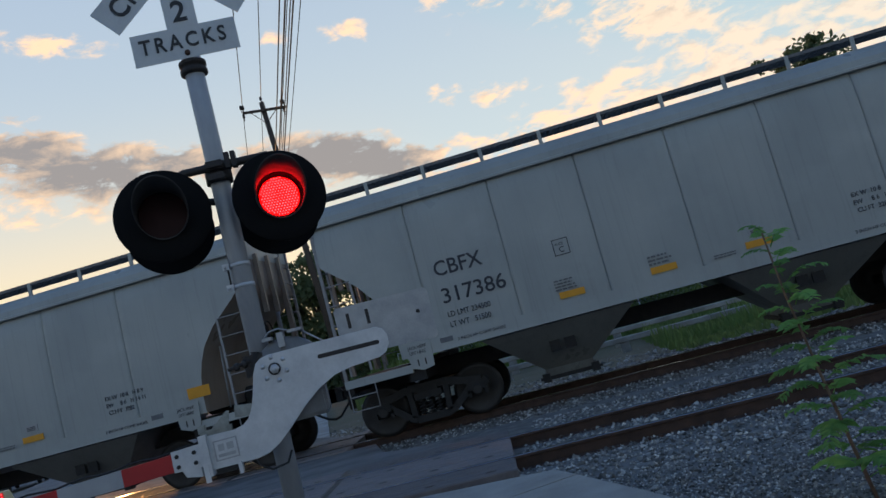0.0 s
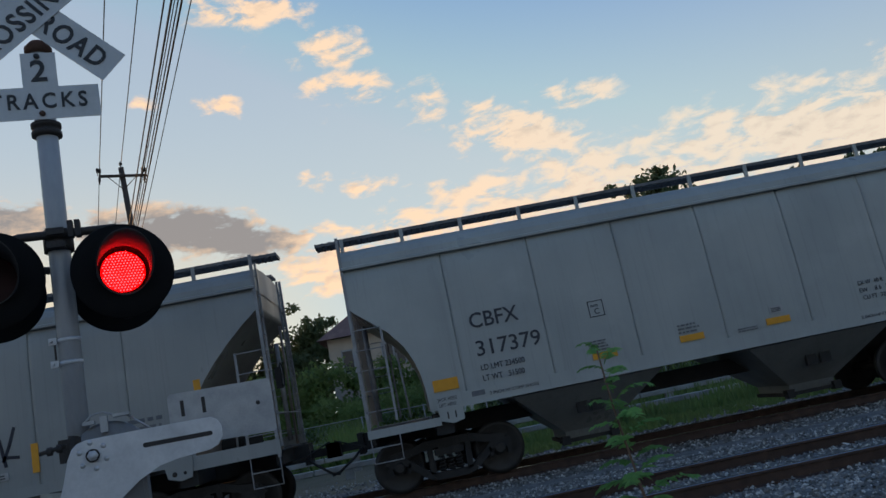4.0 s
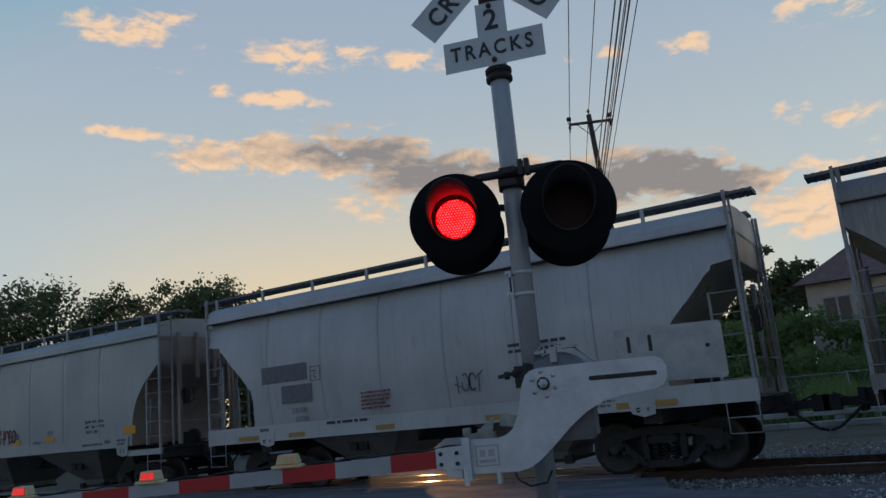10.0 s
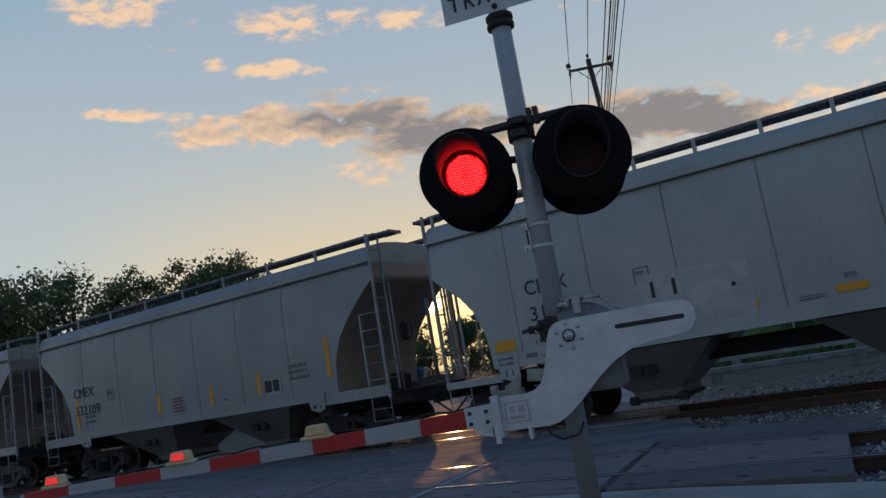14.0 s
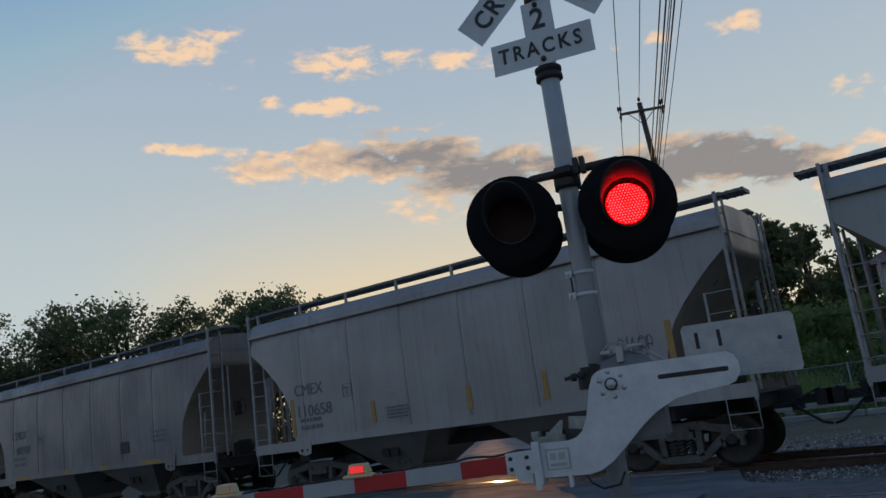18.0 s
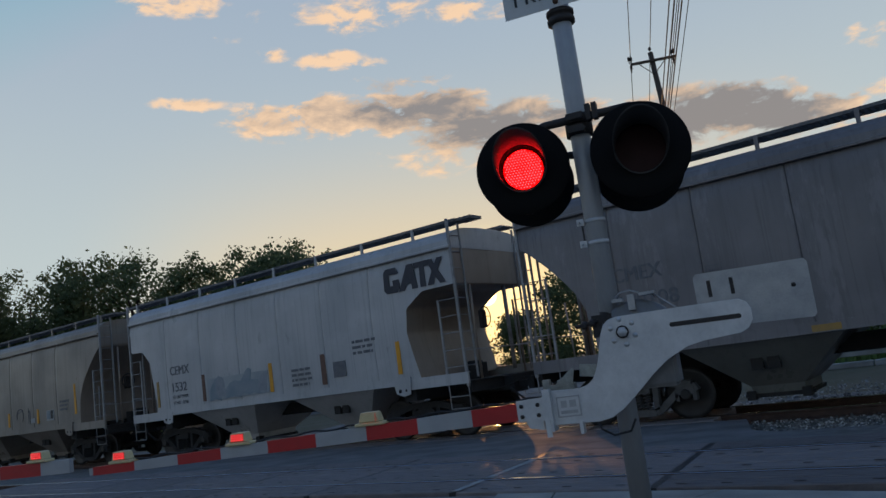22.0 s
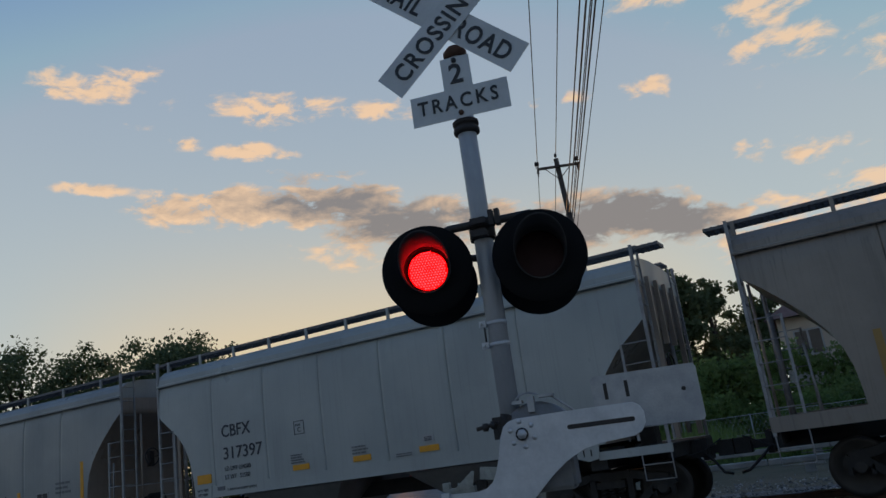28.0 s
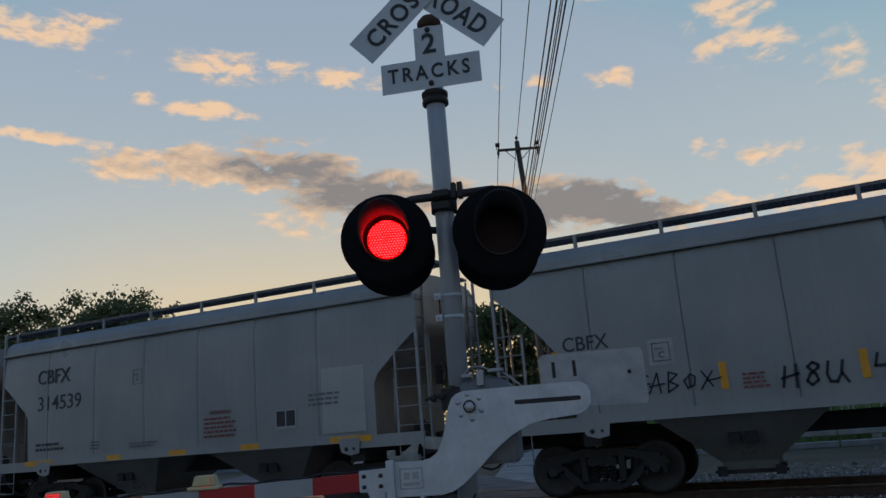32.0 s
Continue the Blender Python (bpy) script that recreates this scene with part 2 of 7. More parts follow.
SKY_GAIN = (0.45, 0.44, 0.52)
HAZE_EAST, HAZE_COOL, HAZE_WARM = (0.60, 0.62, 0.63, 1), (0.88, 0.98, 0.94, 1), (1.52, 1.10, 0.52, 1)
CLOUD_FAR, CLOUD_LIT, CLOUD_GREY = (1.22, 1.02, 0.80, 1), (1.50, 1.02, 0.64, 1), (0.40, 0.36, 0.35, 1)
sky_world()


# ---------------------------------------------------------------- materials
def nodes_of(m):
    m.use_nodes = True
    nt = m.node_tree
    b = nt.nodes["Principled BSDF"]
    return nt, b


def mat(name, a, b=None, rough=0.6, metal=0.0, scale=6.0, fine=60.0, bump=0.15, stretch=(1, 1, 1), vary=0.0, spec=0.5, contrast=0.25, emit=0.0):
    """A surface of two tones, mixed by a coarse and a fine grain, with relief."""
    m = bpy.data.materials.new(name)
    nt, p = nodes_of(m)
    N, L = nt.nodes.new, nt.links.new
    b = b or tuple(c * 0.75 for c in a)
    tc, mp = N("ShaderNodeTexCoord"), N("ShaderNodeMapping")
    mp.inputs["Scale"].default_value = stretch
    L(tc.outputs["Object"], mp.inputs["Vector"])
    n1, n2 = N("ShaderNodeTexNoise"), N("ShaderNodeTexNoise")
    n1.inputs["Scale"].default_value, n1.inputs["Detail"].default_value = scale, 5
    n2.inputs["Scale"].default_value, n2.inputs["Detail"].default_value = fine, 3
    for n in (n1, n2):
        L(mp.outputs[0], n.inputs["Vector"])
    add = N("ShaderNodeMath")
    add.operation = "MULTIPLY_ADD"
    L(n2.outputs["Fac"], add.inputs[0])
    add.inputs[1].default_value = 0.35
    L(n1.outputs["Fac"], add.inputs[2])
    r = N("ShaderNodeMapRange")
    r.inputs["From Min"].default_value, r.inputs["From Max"].default_value = 0.68 - contrast, 0.68 + contrast
    L(add.outputs[0], r.inputs["Value"])
    fac = r.outputs[0]
    mix = N("ShaderNodeMix")
    mix.data_type = "RGBA"
    mix.inputs[6].default_value, mix.inputs[7].default_value = (*a, 1), (*b, 1)
    L(fac, mix.inputs[0])
    col = mix.outputs[2]
    if vary:
        oi, hs, mr = N("ShaderNodeObjectInfo"), N("ShaderNodeHueSaturation"), N("ShaderNodeMapRange")
        mr.inputs["To Min"].default_value, mr.inputs["To Max"].default_value = 1 - vary, 1 + vary
        L(oi.outputs["Random"], mr.inputs["Value"])
        L(mr.outputs[0], hs.inputs["Value"])
        L(col, hs.inputs["Color"])
        col = hs.outputs[0]
    L(col, p.inputs["Base Color"])
    rr = N("ShaderNodeMapRange")
    rr.inputs["To Min"].default_value, rr.inputs["To Max"].default_value = max(0.02, rough - 0.12), min(1, rough + 0.12)
    L(n1.outputs["Fac"], rr.inputs["Value"])
    L(rr.outputs[0], p.inputs["Roughness"])
    p.inputs["Metallic"].default_value = metal
    p.inputs["Specular IOR Level"].default_value = spec
    if bump:
        bp = N("ShaderNodeBump")
        bp.inputs["Strength"].default_value, bp.inputs["Distance"].default_value = bump, 0.02
        L(n2.outputs["Fac"], bp.inputs["Height"])
        L(bp.outputs[0], p.inputs["Normal"])
    if emit:
        p.inputs["Emission Color"].default_value = (*a, 1)
        p.inputs["Emission Strength"].default_value = emit
    return m


def car_paint(name, base, grime, streak, rust=(0.20, 0.10, 0.05), rusty=0.1, rough=0.55, patch=0.0):
    """Weathered rolling stock paint: vertical streaks that run down, soft dirt and some rust."""
    m = bpy.data.materials.new(name)
    nt, p = nodes_of(m)
    N, L = nt.nodes.new, nt.links.new
    tc = N("ShaderNodeTexCoord")

    def noise_at(stretch, scale, detail=5, rough_=0.55):
        mp, n = N("ShaderNodeMapping"), N("ShaderNodeTexNoise")
        mp.inputs["Scale"].default_value = stretch
        L(tc.outputs["Object"], mp.inputs["Vector"])
        L(mp.outputs[0], n.inputs["Vector"])
        n.inputs["Scale"].default_value, n.inputs["Detail"].default_value, n.inputs["Roughness"].default_value = scale, detail, rough_
        return n.outputs["Fac"]

    def ramp(v, lo, hi, top=1.0):
        r = N("ShaderNodeMapRange")
        r.inputs["From Min"].default_value, r.inputs["From Max"].default_value, r.inputs["To Max"].default_value = lo, hi, top
        L(v, r.inputs["Value"])
        return r.outputs[0]

    def blend(f, a, b):
        x = N("ShaderNodeMix")
        x.data_type = "RGBA"
        L(f, x.inputs[0])
        for i, v in ((6, a), (7, b)):
            if isinstance(v, tuple):
                x.inputs[i].default_value = (*v, 1)
            else:
                L(v, x.inputs[i])
        return x.outputs[2]

    soft = noise_at((0.5, 0.5, 0.35), 1.3, 4)
    runs = noise_at((4.5, 4.5, 0.16), 1.5, 6, 0.6)
    spots = noise_at((1, 1, 0.5), 2.6, 8, 0.7)
    c = blend(ramp(soft, 0.35, 0.7, 0.55), base, grime)
    c = blend(ramp(runs, 0.52, 0.78, streak), c, grime)
    thin = noise_at((14, 14, 0.10), 1.4, 5, 0.6)
    c = blend(ramp(thin, 0.56, 0.72, 0.05 + 0.5 * streak), c, tuple(v * 0.62 for v in grime))
    film = noise_at((0.9, 0.9, 1.3), 1.0, 6, 0.6)
    c = blend(ramp(film, 0.52, 0.74, 0.22 + 0.25 * streak), c, tuple(min(0.8, v * 1.25) for v in base))
    c = blend(ramp(spots, 0.62, 0.74, rusty), c, rust)
    if patch:
        c = blend(ramp(noise_at((1.6, 1, 0.45), 1.1, 9, 0.75), 0.56, 0.62, patch), c, tuple(min(0.85, v * 1.7) for v in base))
    L(c, p.inputs["Base Color"])
    L(ramp(soft, 0.0, 1.0, rough + 0.25), p.inputs["Roughness"])
    bp = N("ShaderNodeBump")
    bp.inputs["Strength"].default_value, bp.inputs["Distance"].default_value = 0.12, 0.02
    L(noise_at((1, 1, 1), 5, 4), bp.inputs["Height"])
    L(bp.outputs[0], p.inputs["Normal"])
    return m


def glow(name, color, strength, base=None):
    m = bpy.data.materials.new(name)
    nt, p = nodes_of(m)
    p.inputs["Base Color"].default_value = (*(base or color), 1)
    p.inputs["Emission Color"].default_value = (*color, 1)
    p.inputs["Emission Strength"].default_value = strength
    p.inputs["Roughness"].default_value = 0.3
    return m


def foliage(name, a, b, vary=0.0):
    """Thin leaves that let some light through."""
    m = mat(name, a, b, 0.7, 0, 0.8, 30, 0.2, vary=vary, spec=0.25)
    nt = m.node_tree
    p = nt.nodes["Principled BSDF"]
    tr, mix = nt.nodes.new("ShaderNodeBsdfTranslucent"), nt.nodes.new("ShaderNodeMixShader")
    end = p.outputs[0].links[0].to_socket
    nt.links.new(p.inputs["Base Color"].links[0].from_socket, tr.inputs["Color"])
    mix.inputs[0].default_value = 0.5
    nt.links.new(p.outputs[0], mix.inputs[1])
    nt.links.new(tr.outputs[0], mix.inputs[2])
    nt.links.new(mix.outputs[0], end)
    return m


M = {
    "galv": mat("galvanised_steel", (0.42, 0.43, 0.44), (0.30, 0.31, 0.32), 0.5, 0.55, 9, 80, 0.08),
    "plate": mat("galvanised_plate", (0.62, 0.63, 0.64), (0.46, 0.47, 0.48), 0.5, 0.35, 7, 60, 0.06),
    "mast": mat("aluminium_pipe", (0.40, 0.41, 0.42), (0.30, 0.31, 0.32), 0.5, 0.4, 5, 50, 0.1, (1, 1, 0.25)),
    "black": mat("black_signal_paint", (0.006, 0.006, 0.0065), (0.009, 0.009, 0.009), 0.85, 0, 9, 60, 0.1, spec=0.15),
    "hood": mat("worn_black_hood_paint", (0.034, 0.033, 0.033), (0.045, 0.043, 0.042), 0.6, 0, 9, 60, 0.1, spec=0.3),
    "iron": mat("dark_cast_iron", (0.03, 0.028, 0.027), (0.05, 0.04, 0.035), 0.7, 0.2, 8, 60, 0.3),
    "rusty": mat("rusted_iron", (0.10, 0.05, 0.03), (0.05, 0.03, 0.02), 0.8, 0.1, 12, 70, 0.3),
    "sign": mat("white_sign_sheeting", (0.62, 0.63, 0.62), (0.50, 0.51, 0.50), 0.55, 0, 5, 60, 0.03),
    "ink": mat("black_lettering", (0.02, 0.02, 0.022), (0.035, 0.035, 0.035), 0.6, 0, 9, 60, 0.02),
    "red": mat("red_reflective_tape", (0.46, 0.012, 0.015), (0.36, 0.012, 0.014), 0.4, 0, 6, 90, 0.04),
    "white": mat("white_reflective_tape", (0.36, 0.365, 0.37), (0.29, 0.295, 0.30), 0.45, 0, 6, 90, 0.04),
    "cream": mat("cream_lamp_plastic", (0.62, 0.52, 0.28), (0.52, 0.42, 0.22), 0.4, 0, 9, 60, 0.03),
    "yellow": mat("yellow_reflective_tape", (0.75, 0.34, 0.015), (0.62, 0.27, 0.012), 0.5, 0, 6, 90, 0.03),
    "arm_led": glow("arm_lamp_diode", (1.0, 0.10, 0.10), 2.4, (0.5, 0.01, 0.01)),
    "arm_field": glow("lit_arm_lamp_window", (1.0, 0.005, 0.01), 0.5, (0.4, 0.01, 0.01)),
    "led": glow("lit_red_led", (1.0, 0.009, 0.011), 36.0, (0.5, 0.01, 0.01)),
    "lens": glow("glowing_red_lens", (1.0, 0.0006, 0.0014), 1.1, (0.4, 0.01, 0.01)),
    "dead": mat("unlit_lens_shutter", (0.028, 0.004, 0.005), (0.02, 0.004, 0.004), 0.6, 0, 9, 60, 0.0, spec=0.25),
    "rail": mat("rusty_rail_side", (0.085, 0.046, 0.032), (0.045, 0.027, 0.020), 0.75, 0.2, 6, 60, 0.3),
    "railtop": mat("polished_rail_head", (0.55, 0.52, 0.49), (0.42, 0.38, 0.35), 0.14, 0.95, 8, 60, 0.03),
    "tie": mat("weathered_timber_tie", (0.10, 0.075, 0.055), (0.055, 0.042, 0.034), 0.85, 0, 4, 60, 0.5, (1, 6, 1), 0.25),
    "plank": mat("worn_crossing_timber", (0.25, 0.215, 0.20), (0.13, 0.11, 0.105), 0.72, 0, 3, 50, 0.4, (1, 8, 1), 0.2, spec=0.4),
    "conc": mat("pale_concrete", (0.42, 0.40, 0.36), (0.25, 0.238, 0.21), 0.85, 0, 1.6, 120, 0.5, contrast=0.20),
    "asph": mat("worn_asphalt", (0.23, 0.22, 0.21), (0.13, 0.125, 0.12), 0.78, 0, 1.4, 90, 0.30, spec=0.25, contrast=0.2),
    "grit": mat("gravel_ground", (0.22, 0.21, 0.195), (0.12, 0.115, 0.105), 0.95, 0, 5, 45, 0.9, contrast=0.18),
    "soil": mat("dry_grass_ground", (0.15, 0.115, 0.07), (0.11, 0.10, 0.05), 0.95, 0, 0.7, 30, 0.6),
    "leaf": foliage("fresh_green_leaf", (0.22, 0.42, 0.12), (0.13, 0.29, 0.08), 0.25),
    "crown": foliage("dark_foliage", (0.17, 0.205, 0.10), (0.11, 0.14, 0.065)),
    "weed": foliage("tall_weeds", (0.18, 0.28, 0.08), (0.19, 0.23, 0.085)),
    "bark": mat("tree_bark", (0.09, 0.07, 0.05), (0.05, 0.04, 0.03), 0.9, 0, 5, 60, 0.6),
    "pole": mat("weathered_utility_pole", (0.10, 0.075, 0.055), (0.06, 0.045, 0.035), 0.9, 0, 4, 60, 0.5, (1, 1, 0.1)),
    "wire": mat("black_cable", (0.03, 0.03, 0.03), None, 0.6, 0, 4, 30, 0.0),
    "shed": mat("pale_grey_steel_cladding", (0.50, 0.51, 0.52), (0.42, 0.43, 0.44), 0.45, 0.2, 3, 60, 0.05),
    "stucco": mat("beige_stucco", (0.55, 0.46, 0.37), (0.47, 0.39, 0.31), 0.9, 0, 2, 60, 0.3),
    "shingle": mat("brown_roof_shingle", (0.24, 0.145, 0.115), (0.17, 0.10, 0.085), 0.9, 0, 3, 40, 0.4),
    "glass": mat("dark_window_glass", (0.03, 0.035, 0.04), None, 0.08, 0, 3, 30, 0.0),
    "truckiron": mat("dirty_bogie_steel", (0.024, 0.024, 0.024), (0.045, 0.042, 0.040), 0.8, 0.1, 7, 60, 0.3, spec=0.3),
    "tread": mat("worn_wheel_steel", (0.032, 0.030, 0.028), (0.022, 0.020, 0.019), 0.55, 0.3, 7, 60, 0.1),
    "grate": mat("galvanised_grating", (0.17, 0.17, 0.172), (0.11, 0.11, 0.112), 0.6, 0.4, 8, 60, 0.1),
    "castbase": mat("weathered_cast_grey", (0.15, 0.16, 0.16), (0.10, 0.105, 0.105), 0.65, 0.2, 9, 60, 0.25),
    "housing": mat("dull_grey_housing", (0.20, 0.205, 0.215), (0.14, 0.145, 0.15), 0.6, 0.2, 6, 60, 0.1),
    "latch": mat("grimy_pale_hardware", (0.36, 0.37, 0.33), (0.20, 0.20, 0.18), 0.6, 0.3, 14, 60, 0.2),
    "roadpaint": mat("worn_white_road_paint", (0.42, 0.42, 0.41), (0.22, 0.22, 0.22), 0.8, 0, 9, 60, 0.1),
    "tar": mat("tarred_joint_filler", (0.035, 0.033, 0.032), (0.02, 0.02, 0.02), 0.5, 0, 8, 60, 0.3),
    "rubber": mat("black_rubber_hose", (0.015, 0.015, 0.016), None, 0.6, 0, 8, 60, 0.05),
}


# ---------------------------------------------------------------- mesh helpers
def thing(name, label, category, m=None, group="", kind=""):
    ob = new(name)
    ob.empty_display_size = 0.2
    if m is not None:
        ob.matrix_world = m
    return tagged(ob, label, category, group, kind)


def finish(name, bm, material, parent=None, label="", smooth=False):
    me = bpy.data.meshes.new(name)
    bmesh.ops.recalc_face_normals(bm, faces=bm.faces[:])
    bm.to_mesh(me)
    bm.free()
    for m in material if isinstance(material, (list, tuple)) else (material,):
        me.materials.append(m)
    if smooth:
        for f in me.polygons:
            f.use_smooth = True
    ob = new(name, me)
    if parent is not None:
        ob.parent = parent
    if label:
        ob["label"] = label
    return ob


part = finish


def share(name, me, parent, m):
    ob = new(name, me)
    ob.parent = parent
    ob.matrix_basis = m
    return ob


def box(bm, x0, x1, y0, y1, z0, z1, m=None, mi=0):
    vs = [bm.verts.new((x, y, z)) for z in (z0, z1) for y in (y0, y1) for x in (x0, x1)]
    if m is not None:
        for v in vs:
            v.co = m @ v.co
    for q in ((0, 1, 3, 2), (4, 6, 7, 5), (0, 4, 5, 1), (2, 3, 7, 6), (0, 2, 6, 4), (1, 5, 7, 3)):
        f = bm.faces.new([vs[i] for i in q])
        f.material_index = mi
    return vs


def bevel_box(bm, x0, x1, y0, y1, z0, z1, b=0.01, m=None):
    """A box with chamfered edges along its long direction, built directly."""
    t = bmesh.new()
    box(t, x0, x1, y0, y1, z0, z1)
    bmesh.ops.bevel(t, geom=t.edges[:], offset=b, segments=1, affect="EDGES")
    join(bm, t, m)


def join(bm, other, m=None):
    vm = {}
    for v in other.verts:
        vm[v] = bm.verts.new(m @ v.co if m is not None else v.co)
    for f in other.faces:
        try:
            g = bm.faces.new([vm[v] for v in f.verts])
            g.material_index, g.smooth = f.material_index, f.smooth
        except ValueError:
            pass
    other.free()


def tube(bm, pts, r, n=8, r2=None):
    """A round bar along points."""
    pts = [Vector(p) for p in pts]
    rings = []
    for i, p in enumerate(pts):
        d = (pts[min(i + 1, len(pts) - 1)] - pts[max(i - 1, 0)]).normalized()
        u = d.cross(Vector((0, 0, 1)))
        if u.length < 0.1:
            u = d.cross(Vector((0, 1, 0)))
        u.normalize()
        w = d.cross(u)
        rad = r if r2 is None else r + (r2 - r) * i / (len(pts) - 1)
        rings.append([bm.verts.new(p + (u * math.cos(a) + w * math.sin(a)) * rad) for a in (2 * math.pi * k / n for k in range(n))])
    for a, b in zip(rings, rings[1:]):
        for k in range(n):
            f = bm.faces.new((a[k], a[(k + 1) % n], b[(k + 1) % n], b[k]))
            f.smooth = True
    bm.faces.new(rings[0])
    bm.faces.new(rings[-1][::-1])


def lathe(bm, prof, n=32, m=None, closed=True):
    """Turns (radius, height) pairs about the local z axis."""
    m = m or Matrix()
    rings = []
    for r, h in prof:
        if r < 1e-6:
            rings.append([bm.verts.new(m @ Vector((0, 0, h)))])
        else:
            rings.append([bm.verts.new(m @ Vector((r * math.cos(2 * math.pi * k / n), r * math.sin(2 * math.pi * k / n), h))) for k in range(n)])
    for a, b in zip(rings, rings[1:]):
        for k in range(n):
            q = [a[k % len(a)], a[(k + 1) % len(a)], b[(k + 1) % len(b)], b[k % len(b)]]
            q = [v for i, v in enumerate(q) if v not in q[:i]]
            if len(q) > 2:
                bm.faces.new(q).smooth = True
    if closed:
        for ring in (rings[0], rings[-1]):
            if len(ring) > 2:
                bm.faces.new(ring)


FRONT = pose(0, 0, 0, 90)  # turns local z to face -y, the side from which the crossing is seen


def prism(bm, outline, y0, y1, m=None):
    """A flat plate: outline of (x, z) pairs between two y."""
    m = m or Matrix()
    a = [bm.verts.new(m @ Vector((x, y0, z))) for x, z in outline]
    b = [bm.verts.new(m @ Vector((x, y1, z))) for x, z in outline]
    bm.faces.new(a)
    bm.faces.new(b[::-1])
    for i in range(len(a)):
        j = (i + 1) % len(a)
        bm.faces.new((a[i], b[i], b[j], a[j]))


def letters(text, size, m, material, parent, name="lettering", label="", bold=0.0, width=1.0, depth=0.003, gap=1.0):
    """Raised lettering that reads from -y; its left foot stands at m."""
    cu = bpy.data.curves.new(name, "FONT")
    cu.body, cu.size, cu.extrude, cu.offset, cu.resolution_u = text, size, depth, bold, 3
    cu.space_character = gap
    tmp = new("lettering_tmp", cu)
    me = bpy.data.meshes.new_from_object(tmp.evaluated_get(bpy.context.evaluated_depsgraph_get()))
    bpy.data.objects.remove(tmp)
    bpy.data.curves.remove(cu)
    me.materials.clear()
    me.materials.append(material)
    ob = new(name, me)
    ob.parent = parent
    ob.matrix_basis = m @ pose(0, 0, 0, 90) @ Matrix.Diagonal((width, 1, 1, 1))
    if label:
        ob["label"] = label
    return ob


def bars(x, z, y, w, h, rows, material, parent, seed=0, name="stencil_text", label=""):
    """Small print that cannot be read: short dark bars in rows."""
    rnd = random.Random(seed)
    bm = bmesh.new()
    step = h / rows
    for i in range(rows):
        u = 0.0
        end = w * rnd.uniform(0.75, 1.0)
        while u < end:
            ln = step * rnd.uniform(0.5, 2.2)
            box(bm, x + u, x + min(u + ln, end), y - 0.003, y + 0.002, z + h - (i + 0.75) * step, z + h - (i + 0.25) * step)
            u += ln + step * 0.35
    return part(name, bm, material, parent, label)


# ---------------------------------------------------------------- ground and tracks
NEAR_Y, FAR_Y = 9.02, 15.63  # the centre lines of the two tracks
RAIL_Z = -0.12  # the far track lies a little lower than the near one
RD = Vector((-0.37, 0.93, 0)).normalized()  # the way of the road


def ground_height(x, y):
    h = -0.16
    if y > 12.5:
        h = -0.30
    if y > 18:
        h -= min(0.21, (y - 18) * 0.03)
    if y < 6.6:
        h -= 0.02
    return h


def build_ground():
    bm = bmesh.new()
    ys = [-900, -200, -40, -8, 0, 4, 6.4, 7.2, 11, 12.4, 12.8, 18, 20, 23, 27, 40, 80, 250, 1200]
    xs = [-1200, -300, -90, -40, -20, -10, -5, 0, 5, 10, 20, 40, 90, 300, 1200]
    grid = [[bm.verts.new((x, y, ground_height(x, y))) for x in xs] for y in ys]
    for j in range(len(ys) - 1):
        for i in range(len(xs) - 1):
            f = bm.faces.new((grid[j][i], grid[j][i + 1], grid[j + 1][i + 1], grid[j + 1][i]))
            f.material_index = 1 if ys[j] >= 20 or xs[i] < -90 or xs[i] >= 40 else 0
    tagged(finish("ground", bm, [M["grit"], M["soil"]]), "grey gravel ground running into dry grass", "ground", kind="structure")


def build_road():
    # asphalt over both tracks, skewed to them
    bm = bmesh.new()

    def along(x, y0, y):
        return x + RD.x / RD.y * (y - y0)

    rows = [(-30, -0.10), (5.5, -0.10), (7.3, -0.015), (7.32, -0.015)]
    for (y0, z0), (y1, z1) in ((rows[0], rows[1]), (rows[1], rows[2])):
        a = [(along(-4.2, 7.5, y0), y0, z0), (along(-15.5, 7.5, y0), y0, z0), (along(-15.5, 7.5, y1), y1, z1), (along(-4.2, 7.5, y1), y1, z1)]
        bm.faces.new([bm.verts.new(p) for p in a])
    # between the tracks the paving reaches further along the rails
    a = [(-1.2, 10.50, -0.02), (-16.8, 10.50, -0.02), (-18.2, 14.1, RAIL_Z - 0.02), (-3.4, 14.1, RAIL_Z - 0.02), (-2.7, 11.9, -0.06)]
    bm.faces.new([bm.verts.new(p) for p in a])
    a = [(-4.9, 17.2, RAIL_Z - 0.02), (-19.4, 17.2, RAIL_Z - 0.02), (along(-15.5, 7.5, 30), 30, -0.25), (along(-5.5, 7.5, 30), 30, -0.25)]
    bm.faces.new([bm.verts.new(p) for p in a])
    a = [(along(-5.5, 7.5, 30), 30, -0.25), (along(-15.5, 7.5, 30), 30, -0.25), (along(-15.5, 7.5, 160), 160, -0.3), (along(-5.5, 7.5, 160), 160, -0.3)]
    bm.faces.new([bm.verts.new(p) for p in a])
    ob = finish("road", bm, M["asph"])
    tagged(ob, "worn grey asphalt road across two railway tracks", "road", kind="structure")
    lot = bmesh.new()
    lot.faces.new([lot.verts.new(p) for p in ((-75, 40, -0.47), (-26, 40, -0.47), (-40, 85, -0.47), (-100, 85, -0.47))])
    tagged(finish("pavement", lot, M["asph"]), "asphalt parking area beyond the tracks", "pavement", kind="structure")


